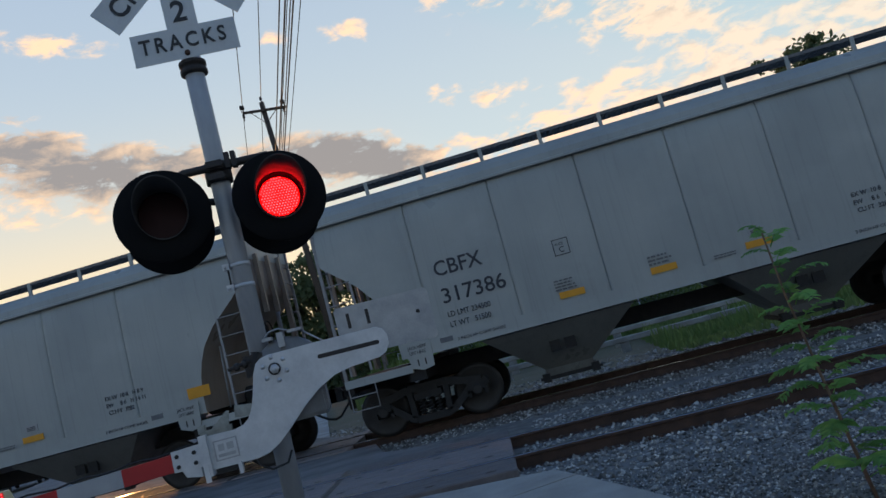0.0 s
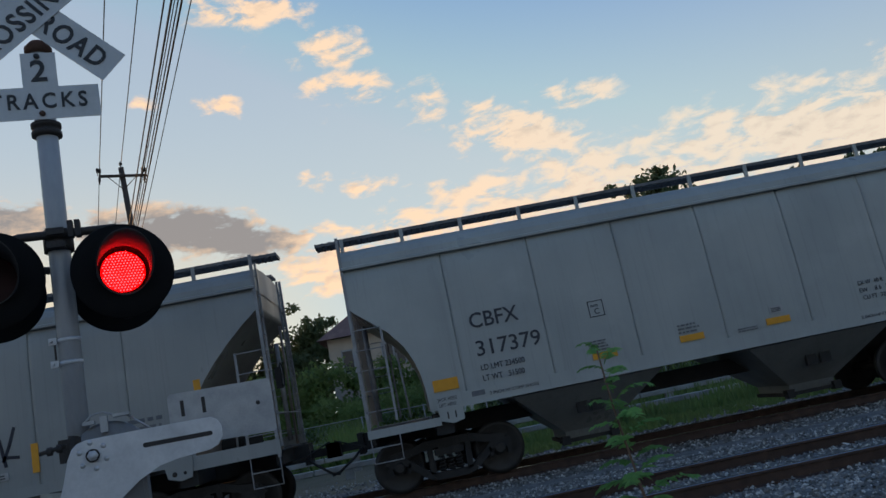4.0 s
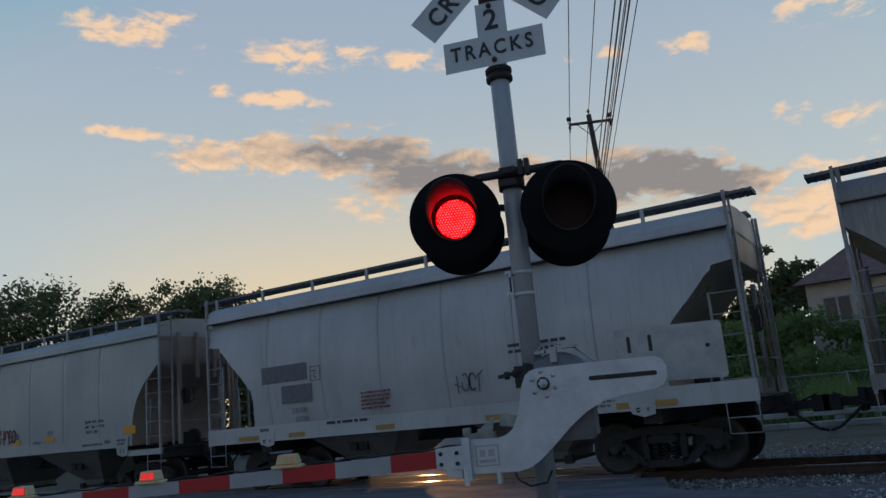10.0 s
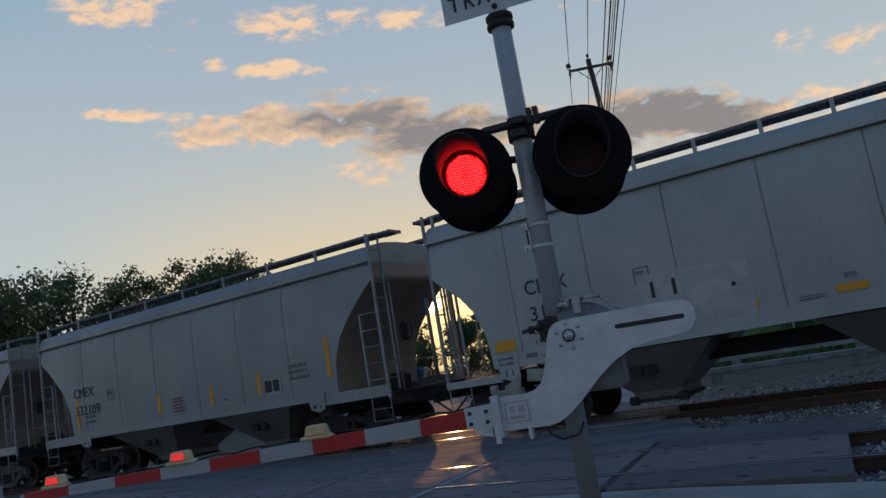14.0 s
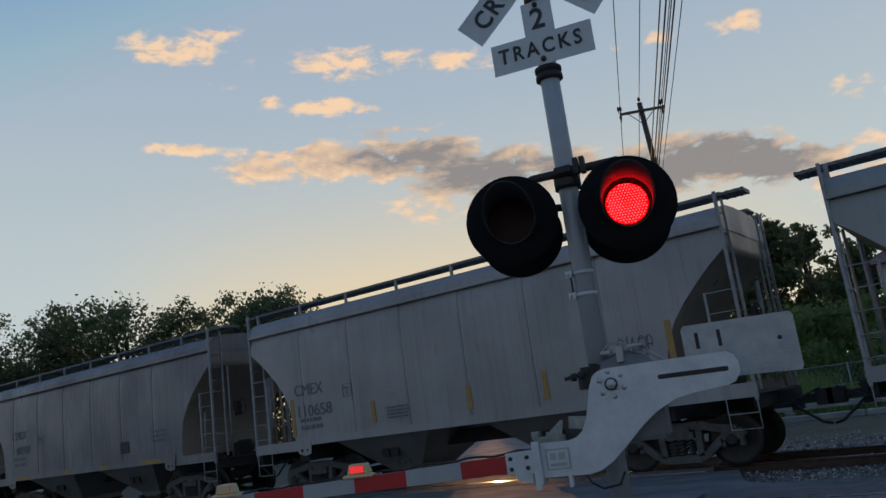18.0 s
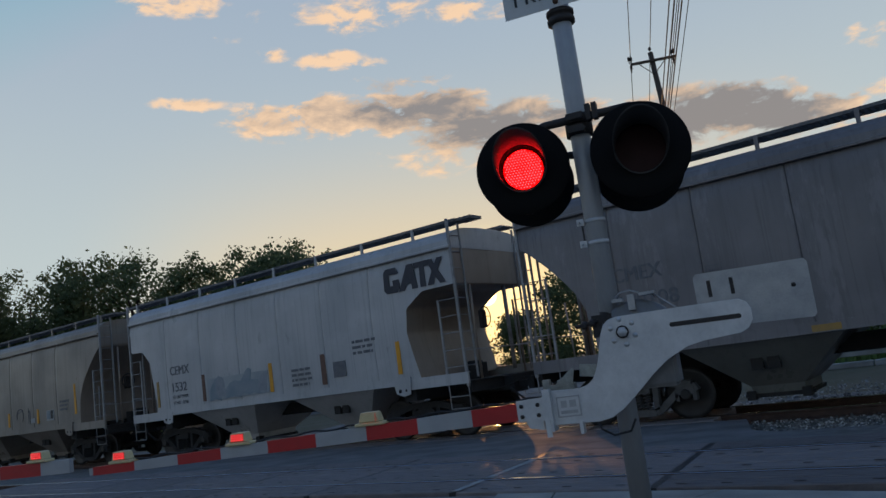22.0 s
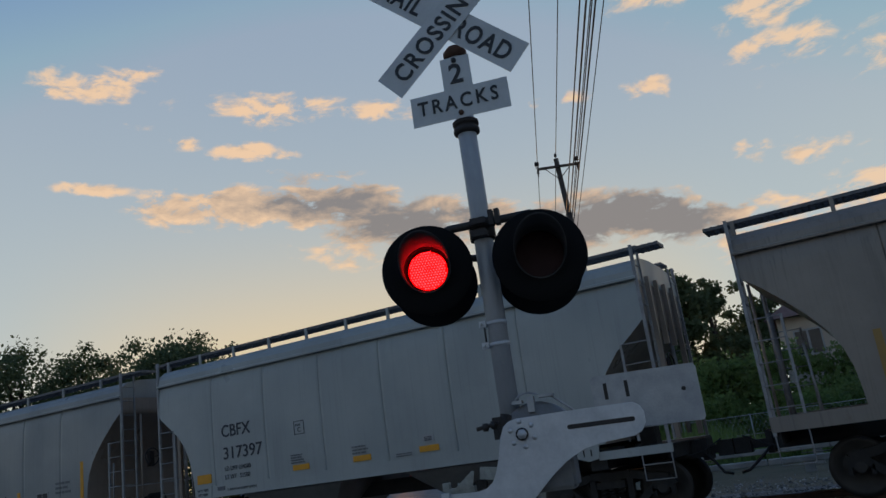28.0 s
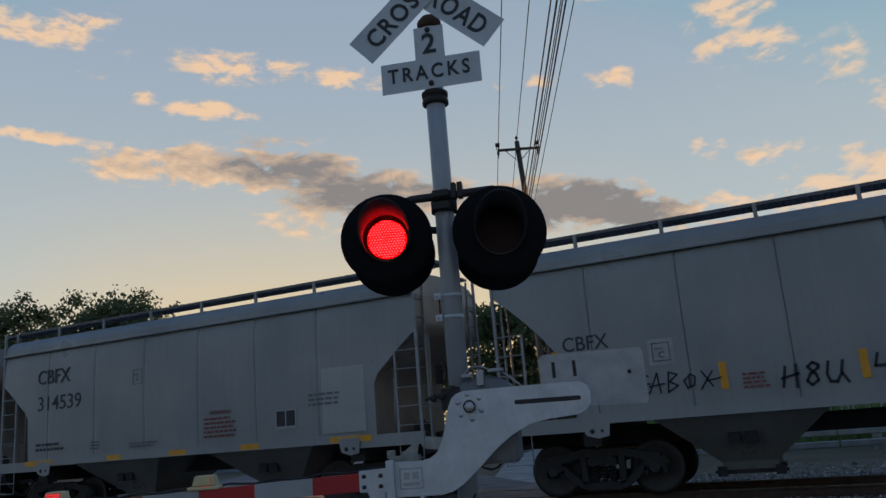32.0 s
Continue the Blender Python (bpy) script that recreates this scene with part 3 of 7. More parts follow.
def build_sidewalk():
    slabs = [
        [(-4.20, 7.40), (-3.50, 7.40), (-2.98, 6.13), (-3.68, 6.13)],
        [(-3.48, 7.40), (-1.77, 7.37), (-2.28, 6.10), (-2.96, 6.13)],
        [(-1.75, 7.37), (0.14, 7.08), (0.35, 6.66), (-1.01, 5.96), (-2.26, 6.09)],
        [(-1.00, 5.94), (0.36, 6.63), (0.95, 5.3), (1.25, 4.3), (-0.55, 4.3)],
        [(-3.66, 6.11), (-2.96, 6.11), (-1.86, 3.4), (-2.56, 3.4)],
        [(-2.55, 3.38), (-1.85, 3.38), (-0.8, 0.8), (-1.5, 0.8)],
    ]
    walkway = tagged(new("sidewalk"), "pale broom-finished concrete sidewalk beside the crossing", "sidewalk", kind="structure")
    for s in slabs:
        bm = bmesh.new()
        top = [bm.verts.new((x, y, -0.012)) for x, y in s]
        low = [bm.verts.new((x, y, -0.25)) for x, y in s]
        bm.faces.new(top)
        bm.faces.new(low[::-1])
        for i in range(len(s)):
            j = (i + 1) % len(s)
            bm.faces.new((top[i], low[i], low[j], top[j]))
        part("slab", bm, M["conc"], walkway)
    # the same walk goes on beyond the far track
    beyond = tagged(new("sidewalk_beyond"), "pale concrete sidewalk beyond the far track", "sidewalk", kind="structure")
    for i in range(14):
        y0, y1 = 18.5 + i * 1.8, 18.5 + i * 1.8 + 1.78
        bm = bmesh.new()
        q = [(-5.75 - 0.335 * (y - 18.5) - w, y) for y, w in ((y0, 0), (y1, 0), (y1, 1.5), (y0, 1.5))]
        top = [bm.verts.new((x, y, ground_height(x, y) + 0.09)) for x, y in q]
        low = [bm.verts.new((x, y, ground_height(x, y) - 0.1)) for x, y in q]
        bm.faces.new(top)
        for i2 in range(4):
            j2 = (i2 + 1) % 4
            bm.faces.new((top[i2], low[i2], low[j2], top[j2]))
        part("slab", bm, M["conc"], beyond)


def rail_mesh(x0, x1):
    prof = [(-0.07, -0.175), (0.07, -0.175), (0.07, -0.16), (0.012, -0.14), (0.012, -0.045), (0.036, -0.035), (0.036, -0.006), (0.028, 0.0), (-0.028, 0.0), (-0.036, -0.006), (-0.036, -0.035), (-0.012, -0.045), (-0.012, -0.14), (-0.07, -0.16)]
    bm = bmesh.new()
    a = [bm.verts.new((x0, y, z)) for y, z in prof]
    b = [bm.verts.new((x1, y, z)) for y, z in prof]
    for i in range(len(prof)):
        j = (i + 1) % len(prof)
        f = bm.faces.new((a[i], a[j], b[j], b[i]))
        f.material_index = 1 if prof[i][1] > -0.01 and prof[j][1] > -0.01 else 0
    bm.faces.new(a)
    bm.faces.new(b[::-1])
    return bm


def build_track(name, yc, label, tie_x, zc=0.0):
    track = thing(name, label, "railway track", pose(0, yc, zc), kind="structure")
    for s in (-1, 1):
        ob = part("rail", rail_mesh(-260, 120), [M["rail"], M["railtop"]], track, "rusty steel rail with a polished head")
        ob.location.y = s * 0.7525
    bm = bmesh.new()
    bevel_box(bm, -0.115, 0.115, -1.3, 1.3, -0.35, -0.176, 0.012)
    me = None
    rnd = random.Random(5)
    for i in range(110):
        x = tie_x + i * 0.53
        if me is None:
            ob = part("tie", bm, M["tie"], track)
            me = ob.data
        else:
            ob = new("tie", me)
            ob.parent = track
        ob.matrix_basis = pose(x, rnd.uniform(-0.06, 0.06), rnd.uniform(-0.012, 0.008), 0, 0, rnd.uniform(-1.2, 1.2))
    # tie plates and spikes near the camera
    pb = bmesh.new()
    box(pb, -0.09, 0.09, -0.16, 0.16, -0.176, -0.163)
    for sx in (-0.06, 0.06):
        for sy in (-0.1, 0.1):
            box(pb, sx - 0.012, sx + 0.012, sy - 0.012, sy + 0.012, -0.17, -0.135)
            box(pb, sx - 0.018, sx + 0.018, sy - 0.03 * (1 if sy > 0 else 0) - 0.012, sy + 0.03 * (1 if sy < 0 else 0) + 0.012, -0.145, -0.132)
    me = None
    for i in range(60):
        x = tie_x + i * 0.53
        for s in (-1, 1):
            if me is None:
                ob = part("tie_plate", pb, M["rusty"], track, "rusted tie plate with spikes")
                me = ob.data
            else:
                ob = new("tie_plate", me)
                ob.parent = track
            ob.matrix_basis = pose(x, s * 0.7525, 0)
    return track


def stones(name, label, x0, x1, y0, y1, z, count, seed, size=(0.018, 0.045), heap=None):
    """Broken stones, each a rough tetra- or octahedron, scattered over a bed."""
    rnd = np.random.RandomState(seed)
    px, py = rnd.uniform(x0, x1, count), rnd.uniform(y0, y1, count)
    base = np.array([(1, 0, 0), (-1, 0, 0), (0, 1, 0), (0, -1, 0), (0, 0, 1), (0, 0, -1)], float)
    tris = np.array([(0, 2, 4), (2, 1, 4), (1, 3, 4), (3, 0, 4), (2, 0, 5), (1, 2, 5), (3, 1, 5), (0, 3, 5)])
    r = rnd.uniform(size[0], size[1], (count, 1, 1)) * (1 + 0.9 * (rnd.rand(count, 1, 1) > 0.96))
    sh = base[None] * rnd.uniform(0.6, 1.25, (count, 6, 1)) + rnd.normal(0, 0.18, (count, 6, 3))
    a = rnd.uniform(0, 6.28, count)
    c, s = np.cos(a), np.sin(a)
    rot = np.stack([np.stack([c, -s, 0 * c], -1), np.stack([s, c, 0 * c], -1), np.stack([0 * c, 0 * c, 1 + 0 * c], -1)], 1)
    v = np.einsum("nij,nkj->nki", rot, sh) * r * np.array([1, 1, 0.75])
    zz = z + (heap(px, py) if heap is not None else 0) + rnd.uniform(-0.01, 0.02, count)
    v += np.stack([px, py, zz + 0 * px], -1)[:, None]
    me = bpy.data.meshes.new(name)
    me.from_pydata(v.reshape(-1, 3).tolist(), [], (tris[None] + 6 * np.arange(count)[:, None, None]).reshape(-1, 3).tolist())
    me.materials.append(M["pebble"])
    return tagged(new(name, me), label, "gravel", kind="stuff")


def pebble_mat():
    m = mat("broken_ballast", (0.34, 0.325, 0.295), (0.17, 0.165, 0.15), 0.75, 0, 20, 90, 0.3)
    nt = m.node_tree
    p = nt.nodes["Principled BSDF"]
    src = p.inputs["Base Color"].links[0].from_socket
    geo, mr, hs = nt.nodes.new("ShaderNodeNewGeometry"), nt.nodes.new("ShaderNodeMapRange"), nt.nodes.new("ShaderNodeHueSaturation")
    mr.inputs["To Min"].default_value, mr.inputs["To Max"].default_value = 0.35, 2.3
    few = nt.nodes.new("ShaderNodeMath")  # most stones are dull, a few are pale
    few.operation = "POWER"
    few.inputs[1].default_value = 2.2
    nt.links.new(geo.outputs["Random Per Island"], few.inputs[0])
    nt.links.new(few.outputs[0], mr.inputs["Value"])
    nt.links.new(mr.outputs[0], hs.inputs["Value"])
    nt.links.new(src, hs.inputs["Color"])
    nt.links.new(hs.outputs[0], p.inputs["Base Color"])
    return m


M["pebble"] = pebble_mat()


def build_crossing():
    """Timber panels between and beside the rails of both tracks."""
    rnd = random.Random(11)
    holes = []

    def hole(parent):
        if not holes:
            b = bmesh.new()
            # flat oval on the surface; the hole's shade is put into its dark colour
            prism(b, [(0.055 * math.cos(a), 0.016 * math.sin(a)) for a in (0, 0.8, 1.57, 2.34, 3.14, 3.94, 4.71, 5.5)], -0.002, 0.002, pose(0, 0, 0, 90))
            holes.append(part("lifting_hole", b, M["iron"], parent, "flat dark oval standing for a shaded lifting hole"))
            return holes[0]
        ob = new("lifting_hole", holes[0].data)
        ob.parent = parent
        return ob

    lean = Matrix(((1, -0.11, 0, 0), (0, 1, 0, 0), (0, 0, 1, 0), (0, 0, 0, 1)))  # the joints run askew to the rails

    def panels(name, label, yc, zc, spans, x_right, x_left, widths):
        ob = tagged(new(name), label, "crossing panel", kind="structure")
        x, i = x_right, 0
        while x > x_left:
            w = widths[min(i, len(widths) - 1)]
            for y0, y1 in spans:
                bm = bmesh.new()
                n = 3 if y1 - y0 > 0.9 else 2
                cell = (y1 - y0) / n
                for k in range(n):
                    bevel_box(bm, -w + 0.045, -0.045, y0 + k * cell + 0.004, y0 + (k + 1) * cell - 0.004, -0.20, -0.008 + rnd.uniform(-0.006, 0.004), 0.012, lean)
                p = part("timber_panel", bm, M["plank"], ob)
                p.matrix_basis = pose(x, yc, zc)
                if x > -10:
                    for hx in (-0.35, -0.95, -1.6, -2.05):
                        for fy in (0.2, 0.8):
                            if y1 - y0 < 0.9 and fy > 0.5:
                                continue
                            h = hole(p)
                            yy = y0 + (y1 - y0) * fy
                            h.location = (hx + rnd.uniform(-0.04, 0.04) - 0.11 * yy, yy, -0.0025)
                if i:
                    bm = bmesh.new()
                    box(bm, -0.043, 0.043, y0, y1, -0.2, -0.016, lean)
                    p = part("joint_strip", bm, M["tar"], ob, "dark filled joint between panels")
                    p.matrix_basis = pose(x, yc, zc)
            x -= w
            i += 1
        return ob

    panels("crossing_near", "dark worn timber crossing panels round the near rails", NEAR_Y, 0, [(-1.50, -0.80), (-0.69, 0.69), (0.80, 1.46)], -0.34, -18, (2.31, 2.43))
    panels("crossing_far", "dark worn timber crossing panels round the far rails", FAR_Y, RAIL_Z, [(-1.5, -0.80), (-0.69, 0.69), (0.80, 1.55)], -4.1, -21, (2.45, 2.45))


def build_road_paint():
    bm = bmesh.new()
    for y0, y1 in ((7.54, 8.18), (8.36, 9.70)):
        box(bm, -4.93, -4.83, y0, y1, -0.006, 0.001, Matrix(((1, -0.09, 0, 0.68), (0, 1, 0, 0), (0, 0, 1, 0), (0, 0, 0, 1))))
    tagged(finish("road_marking", bm, M["roadpaint"]), "worn white paint line across the crossing panels", "road marking", kind="structure")


build_ground()
build_road()
build_road_paint()
build_sidewalk()
build_track("track_near", NEAR_Y, "empty railway track with rusty rails on timber ties", 0.1)
build_track("track_far", FAR_Y, "railway track under the train on timber ties", -3.6, RAIL_Z)
build_crossing()
stones("ballast_near", "blue-grey broken stone ballast round the near track", -0.3, 14, 6.9, 11.9, -0.165, 36000, 3, (0.012, 0.030))
stones("ballast_far", "blue-grey broken stone ballast round the far track", -4.0, 22, 11.9, 18.6, -0.295, 36000, 4, (0.014, 0.034))
stones("ballast_apron", "loose grey gravel beside the sidewalk", 0.4, 7, 3.0, 7.0, -0.178, 42000, 6, (0.006, 0.017))
stones("ballast_beyond", "pale gravel beyond the far track", -14, 24, 18.4, 26, -0.32, 16000, 7, (0.025, 0.055), lambda x, y: -np.clip((y - 18) * 0.03, 0, 0.21))
stones("ballast_strip", "gravel strip between the sidewalk slabs", -2.6, -0.7, 3.2, 6.05, -0.06, 4200, 8, (0.010, 0.025))

# ---------------------------------------------------------------- crossing signal
ARM = radians(15)
MAST = pose(-1.25, 4.5, 0, 0, 0, 15)


def build_signal():
    sig = thing("crossing_signal", "galvanised railroad crossing mast with crossbuck, two lamps and junction base", "crossing signal", MAST)
    bm = bmesh.new()
    lathe(bm, [(0.0625, 0.18), (0.0625, 4.02), (0.055, 4.03)], 32)
    part("mast", bm, M["mast"], sig, smooth=False)
    bm = bmesh.new()
    box(bm, -0.16, 0.16, -0.15, 0.15, -0.16, 0.24)
    bmesh.ops.bevel(bm, geom=bm.edges[:], offset=0.03, segments=2, affect="EDGES")
    box(bm, -0.185, 0.185, -0.175, 0.175, 0.22, 0.25)
    box(bm, -0.07, 0.07, -0.162, -0.148, 0.02, 0.16)
    part("junction_base", bm, M["castbase"], sig, "grey cast junction box base")
    bm = bmesh.new()
    lathe(bm, [(0.062, 0.25), (0.10, 0.25), (0.10, 0.30), (0.078, 0.32), (0.078, 0.42), (0.062, 0.43)], 24)
    for k in range(4):
        a = math.pi / 4 + k * math.pi / 2
        lathe(bm, [(0.022, 0.25), (0.022, 0.37), (0.012, 0.375)], 8, Matrix.Translation((0.105 * math.cos(a), 0.105 * math.sin(a), 0)))
    part("collar", bm, M["castbase"], sig)
    bm = bmesh.new()
    lathe(bm, [(0.0625, 3.44), (0.088, 3.45), (0.088, 3.475), (0.075, 3.48), (0.075, 3.50), (0.088, 3.505), (0.088, 3.53), (0.0625, 3.54)], 24)
    part("sign_bracket", bm, M["iron"], sig, "rusted dark clamp ring")
    bm = bmesh.new()
    lathe(bm, [(0.063, 4.0), (0.082, 4.01), (0.082, 4.05), (0.05, 4.09), (0.0, 4.095)], 20)
    part("mast_cap", bm, M["rusty"], sig, "rusty mast cap")
    for z in (2.02, 2.155):
        bm = bmesh.new()
        lathe(bm, [(0.0635, z - 0.012), (0.067, z - 0.012), (0.067, z + 0.012), (0.0635, z + 0.012)], 24)
        box(bm, -0.105, -0.062, -0.04, -0.02, z - 0.02, z + 0.02)
        lathe(bm, [(0.009, -0.03), (0.009, 0.03)], 8, pose(-0.09, -0.045, z, 90))
        part("band_clamp", bm, M["plate"], sig, "bright steel band clamp")
    bm = bmesh.new()
    tube(bm, [(-0.075, -0.03, 2.15), (-0.075, -0.03, 2.02)], 0.006, 6)
    part("conduit", bm, M["iron"], sig)
    # the crossbuck: two blades
    bl = 0.61
    for ang, words, y in ((-42, ("RAIL", "ROAD"), -0.098), (42, ("CROSSING",), -0.108)):
        bm = bmesh.new()
        box(bm, -bl, bl, -0.0015, 0.0015, -0.114, 0.114)
        b = part("crossbuck_blade", bm, M["sign"], sig, "white sheet crossbuck blade")
        b.matrix_basis = pose(-0.01, y, 4.255, 0, 0, 0) @ Matrix.Rotation(radians(-ang), 4, "Y")
        if len(words) == 2:
            letters("RAIL", 0.185, pose(-0.545, -0.004, -0.065), M["ink"], b, bold=0.003, width=0.82, gap=1.14)
            letters("ROAD", 0.185, pose(0.075, -0.004, -0.065), M["ink"], b, bold=0.003, width=0.82, gap=1.14)
        else:
            letters("CROSSING", 0.185, pose(-0.52, -0.004, -0.065), M["ink"], b, bold=0.003, width=0.85, gap=1.14)
    bm = bmesh.new()
    prism(bm, [(-0.335, 3.53), (0.335, 3.53), (0.335, 3.745), (0.105, 3.745), (0.105, 3.975), (-0.095, 3.975), (-0.095, 3.745), (-0.335, 3.745)], -0.092, -0.089)
    s = part("track_count_sign", bm, M["sign"], sig, "white inverted T sign reading 2 TRACKS")
    letters("2", 0.20, pose(-0.048, -0.0945, 3.785), M["ink"], s, bold=0.003)
    letters("TRACKS", 0.142, pose(-0.29, -0.0945, 3.603), M["ink"], s, bold=0.002, width=0.86, gap=1.34)
    for z, mm in ((3.565, "rusty"), (3.95, "ink")):
        bm = bmesh.new()
        lathe(bm, [(0.018, 0.0), (0.018, 0.012), (0.0, 0.016)], 10, pose(0.0, -0.092, z, 90))
        part("bolt", bm, M[mm], s)
    # lamps
    bm = bmesh.new()
    tube(bm, [(-0.36, -0.06, 2.755), (-0.2, -0.085, 2.79), (0.34, -0.085, 2.79)], 0.026, 10)
    tube(bm, [(-0.36, 0.10, 2.66), (0.0, 0.085, 2.60), (0.36, 0.10, 2.66)], 0.024, 10)
    part("crossarm", bm, M["iron"], sig, "dark pipe crossarm")
    bm = bmesh.new()
    lathe(bm, [(0.063, 2.70), (0.085, 2.70), (0.085, 2.83), (0.063, 2.83)], 20)
    for z in (2.72, 2.80):
        box(bm, -0.05, 0.05, -0.13, -0.07, z - 0.02, z + 0.02)
        lathe(bm, [(0.011, -0.16), (0.011, 0.02)], 8, pose(0.05, -0.1, z, 90))
    for dx in (0.07, 0.11):
        box(bm, dx, dx + 0.03, -0.12, -0.06, 2.76, 2.86)
    part("crossarm_clamp", bm, M["iron"], sig)
    shutters = []
    for sx, zc in ((-0.385, 2.545), (0.333, 2.505)):
        for face in (0, 1):
            flip = pose(sx, 0, zc, 0, 0, 9) if face == 0 else pose(sx, 0.0, zc, 0, 0, 189)
            dist = -0.16 if face == 0 else -0.38
            bm = bmesh.new()
            lathe(bm, [(0.0, -dist - 0.19), (0.10, -dist - 0.17), (0.14, -dist - 0.06), (0.15, -dist - 0.02)], 24, FRONT, False)
            head = part("lamp_head", bm, M["black"], sig, "black cast lamp housing")
            head.matrix_basis = flip
            bm = bmesh.new()
            lathe(bm, [(0.144, -dist - 0.012), (0.22, -dist - 0.018), (0.286, -dist - 0.03), (0.292, -dist - 0.026), (0.286, -dist - 0.02), (0.22, -dist - 0.008), (0.144, -dist)], 48, FRONT, False)
            part("background_disc", bm, M["black"], head, "round black background disc")
            bm = bmesh.new()
            # hood: a tunnel that is longer above than below
            n = 32
            rows = []
            for r, dr in ((0.146, 0.0), (0.153, 0.0)):
                a0 = [bm.verts.new((r * math.cos(t), dist, r * math.sin(t))) for t in (2 * math.pi * k / n for k in range(n))]
                a1 = []
                for k in range(n):
                    t = 2 * math.pi * k / n
                    ln = 0.012 + 0.30 * (0.5 + 0.5 * math.sin(t)) ** 1.1
                    a1.append(bm.verts.new((r * 1.04 * math.cos(t), dist - ln, r * 1.04 * math.sin(t) + 0.012 * (ln / 0.3))))
                rows.append((a0, a1))
            for (a0, a1) in rows:
                for k in range(n):
                    bm.faces.new((a0[k], a0[(k + 1) % n], a1[(k + 1) % n], a1[k])).smooth = True
            for k in range(n):
                bm.faces.new((rows[0][1][k], rows[0][1][(k + 1) % n], rows[1][1][(k + 1) % n], rows[1][1][k]))
            part("hood", bm, M["hood"], head, "black visor hood")
            if face:
                continue
            bm = bmesh.new()
            lathe(bm, [(0.0, -dist - 0.044), (0.07, -dist - 0.048), (0.128, -dist - 0.058)], 32, FRONT, False)
            part("lens", bm, M["lens"], head, "round red lens")
            bm = bmesh.new()
            for i in range(-7, 8):
                for j in range(-7, 8):
                    u, v = 0.0186 * (i + 0.5 * (j % 2)), 0.0165 * j
                    if math.hypot(u, v) < 0.121:
                        lathe(bm, [(0.0050, -dist - 0.047), (0.0, -dist - 0.038)], 5, FRONT @ Matrix.Translation((u, v, 0)), False)
            part("led_cluster", bm, M["led"], head, "bright red light-emitting dots")
            # two added half shutters blink the always-lit lens, drawing back behind the background disc
            for up in (-1, 1):
                bm = bmesh.new()
                rim = [(0.1455 * math.cos(a), up * 0.1455 * math.sin(a)) for a in (math.pi * k / 16 for k in range(17))]
                prism(bm, rim, dist + 0.030, dist + 0.034)
                shutters.append((part("shutter", bm, M["dead"], head, "added dark red shutter that hides the glowing lens"), sx < 0, up))
    return sig, shutters


def build_gate():
    """The gate mechanism: drive box, cranked arm bracket, counterweight plate and striped arm."""
    gate = thing("crossing_gate", "lowered gate with red and white striped arm on galvanised bracket", "crossing gate", MAST)
    y = -0.20
    bm = bmesh.new()
    outline = [(-0.40, 0.98), (-0.12, 0.975), (-0.05, 0.99), (0.02, 1.03), (0.09, 1.09), (0.22, 1.21), (0.31, 1.28), (0.42, 1.335), (0.52, 1.352), (0.71, 1.365), (0.755, 1.385), (0.785, 1.43), (0.785, 1.49), (0.765, 1.53), (0.73, 1.55), (0.40, 1.553), (0.06, 1.552), (0.01, 1.54), (-0.02, 1.515), (-0.045, 1.46), (-0.075, 1.34), (-0.095, 1.27), (-0.125, 1.215), (-0.165, 1.185), (-0.22, 1.172), (-0.40, 1.18)]
    prism(bm, outline, y - 0.008, y + 0.008)
    bmesh.ops.bevel(bm, geom=[e for e in bm.edges if abs(e.verts[0].co.y - e.verts[1].co.y) < 1e-5], offset=0.003, segments=1, affect="EDGES")
    part("crank_bracket", bm, M["plate"], gate, "pale galvanised cranked arm bracket")
    bm = bmesh.new()
    n = 10
    pts = [(0.36 - 0.012 * math.sin(math.pi * k / n), 1.462 + 0.013 * math.cos(math.pi * k / n)) for k in range(n + 1)] + [(0.718 + 0.012 * math.sin(math.pi * k / n), 1.458 - 0.013 * math.cos(math.pi * k / n)) for k in range(n + 1)]
    prism(bm, pts, y - 0.0105, y - 0.008)
    part("slot", bm, M["iron"], gate, "long adjustment slot")
    bm = bmesh.new()
    lathe(bm, [(0.040, 0.0), (0.040, 0.008), (0.030, 0.012), (0.030, 0.020), (0.018, 0.020), (0.018, 0.030), (0.010, 0.034), (0.0, 0.034)], 6, pose(0.086, y - 0.008, 1.46, 90))
    part("pivot_hub", bm, M["plate"], gate, "dark-ringed pivot hub")
    bm = bmesh.new()
    lathe(bm, [(0.026, 0.0125), (0.037, 0.0125), (0.037, 0.016), (0.026, 0.016)], 24, pose(0.086, y - 0.008, 1.46, 90))
    part("hub_ring", bm, M["iron"], gate)
    for k in range(6):
        a = math.radians(30 + 60 * k + 8)
        bm = bmesh.new()
        lathe(bm, [(0.016, 0.0), (0.016, 0.003), (0.011, 0.003), (0.011, 0.014), (0.0, 0.016)], 6, pose(0.086 + 0.073 * math.cos(a), y - 0.008, 1.46 + 0.073 * math.sin(a), 90))
        part("bolt", bm, M["plate"], gate)
    bm = bmesh.new()
    box(bm, -0.36, -0.22, y - 0.011, y - 0.0085, 1.02, 1.14)
    lab = part("maker_plate", bm, M["plate"], gate, "embossed square maker's plate")
    bm = bmesh.new()
    for a in ((-0.36, -0.22, 1.02, 1.028), (-0.36, -0.22, 1.132, 1.14), (-0.36, -0.352, 1.028, 1.132), (-0.228, -0.22, 1.028, 1.132)):
        box(bm, a[0], a[1], y - 0.015, y - 0.0112, a[2], a[3])
    for x0, x1, z0, z1 in ((-0.335, -0.30, 1.075, 1.115), (-0.285, -0.245, 1.075, 1.115), (-0.34, -0.24, 1.04, 1.058)):
        box(bm, x0, x1, y - 0.0145, y - 0.0112, z0, z1)
    part("raised_rim", bm, M["galv"], lab, "raised rim and mark")
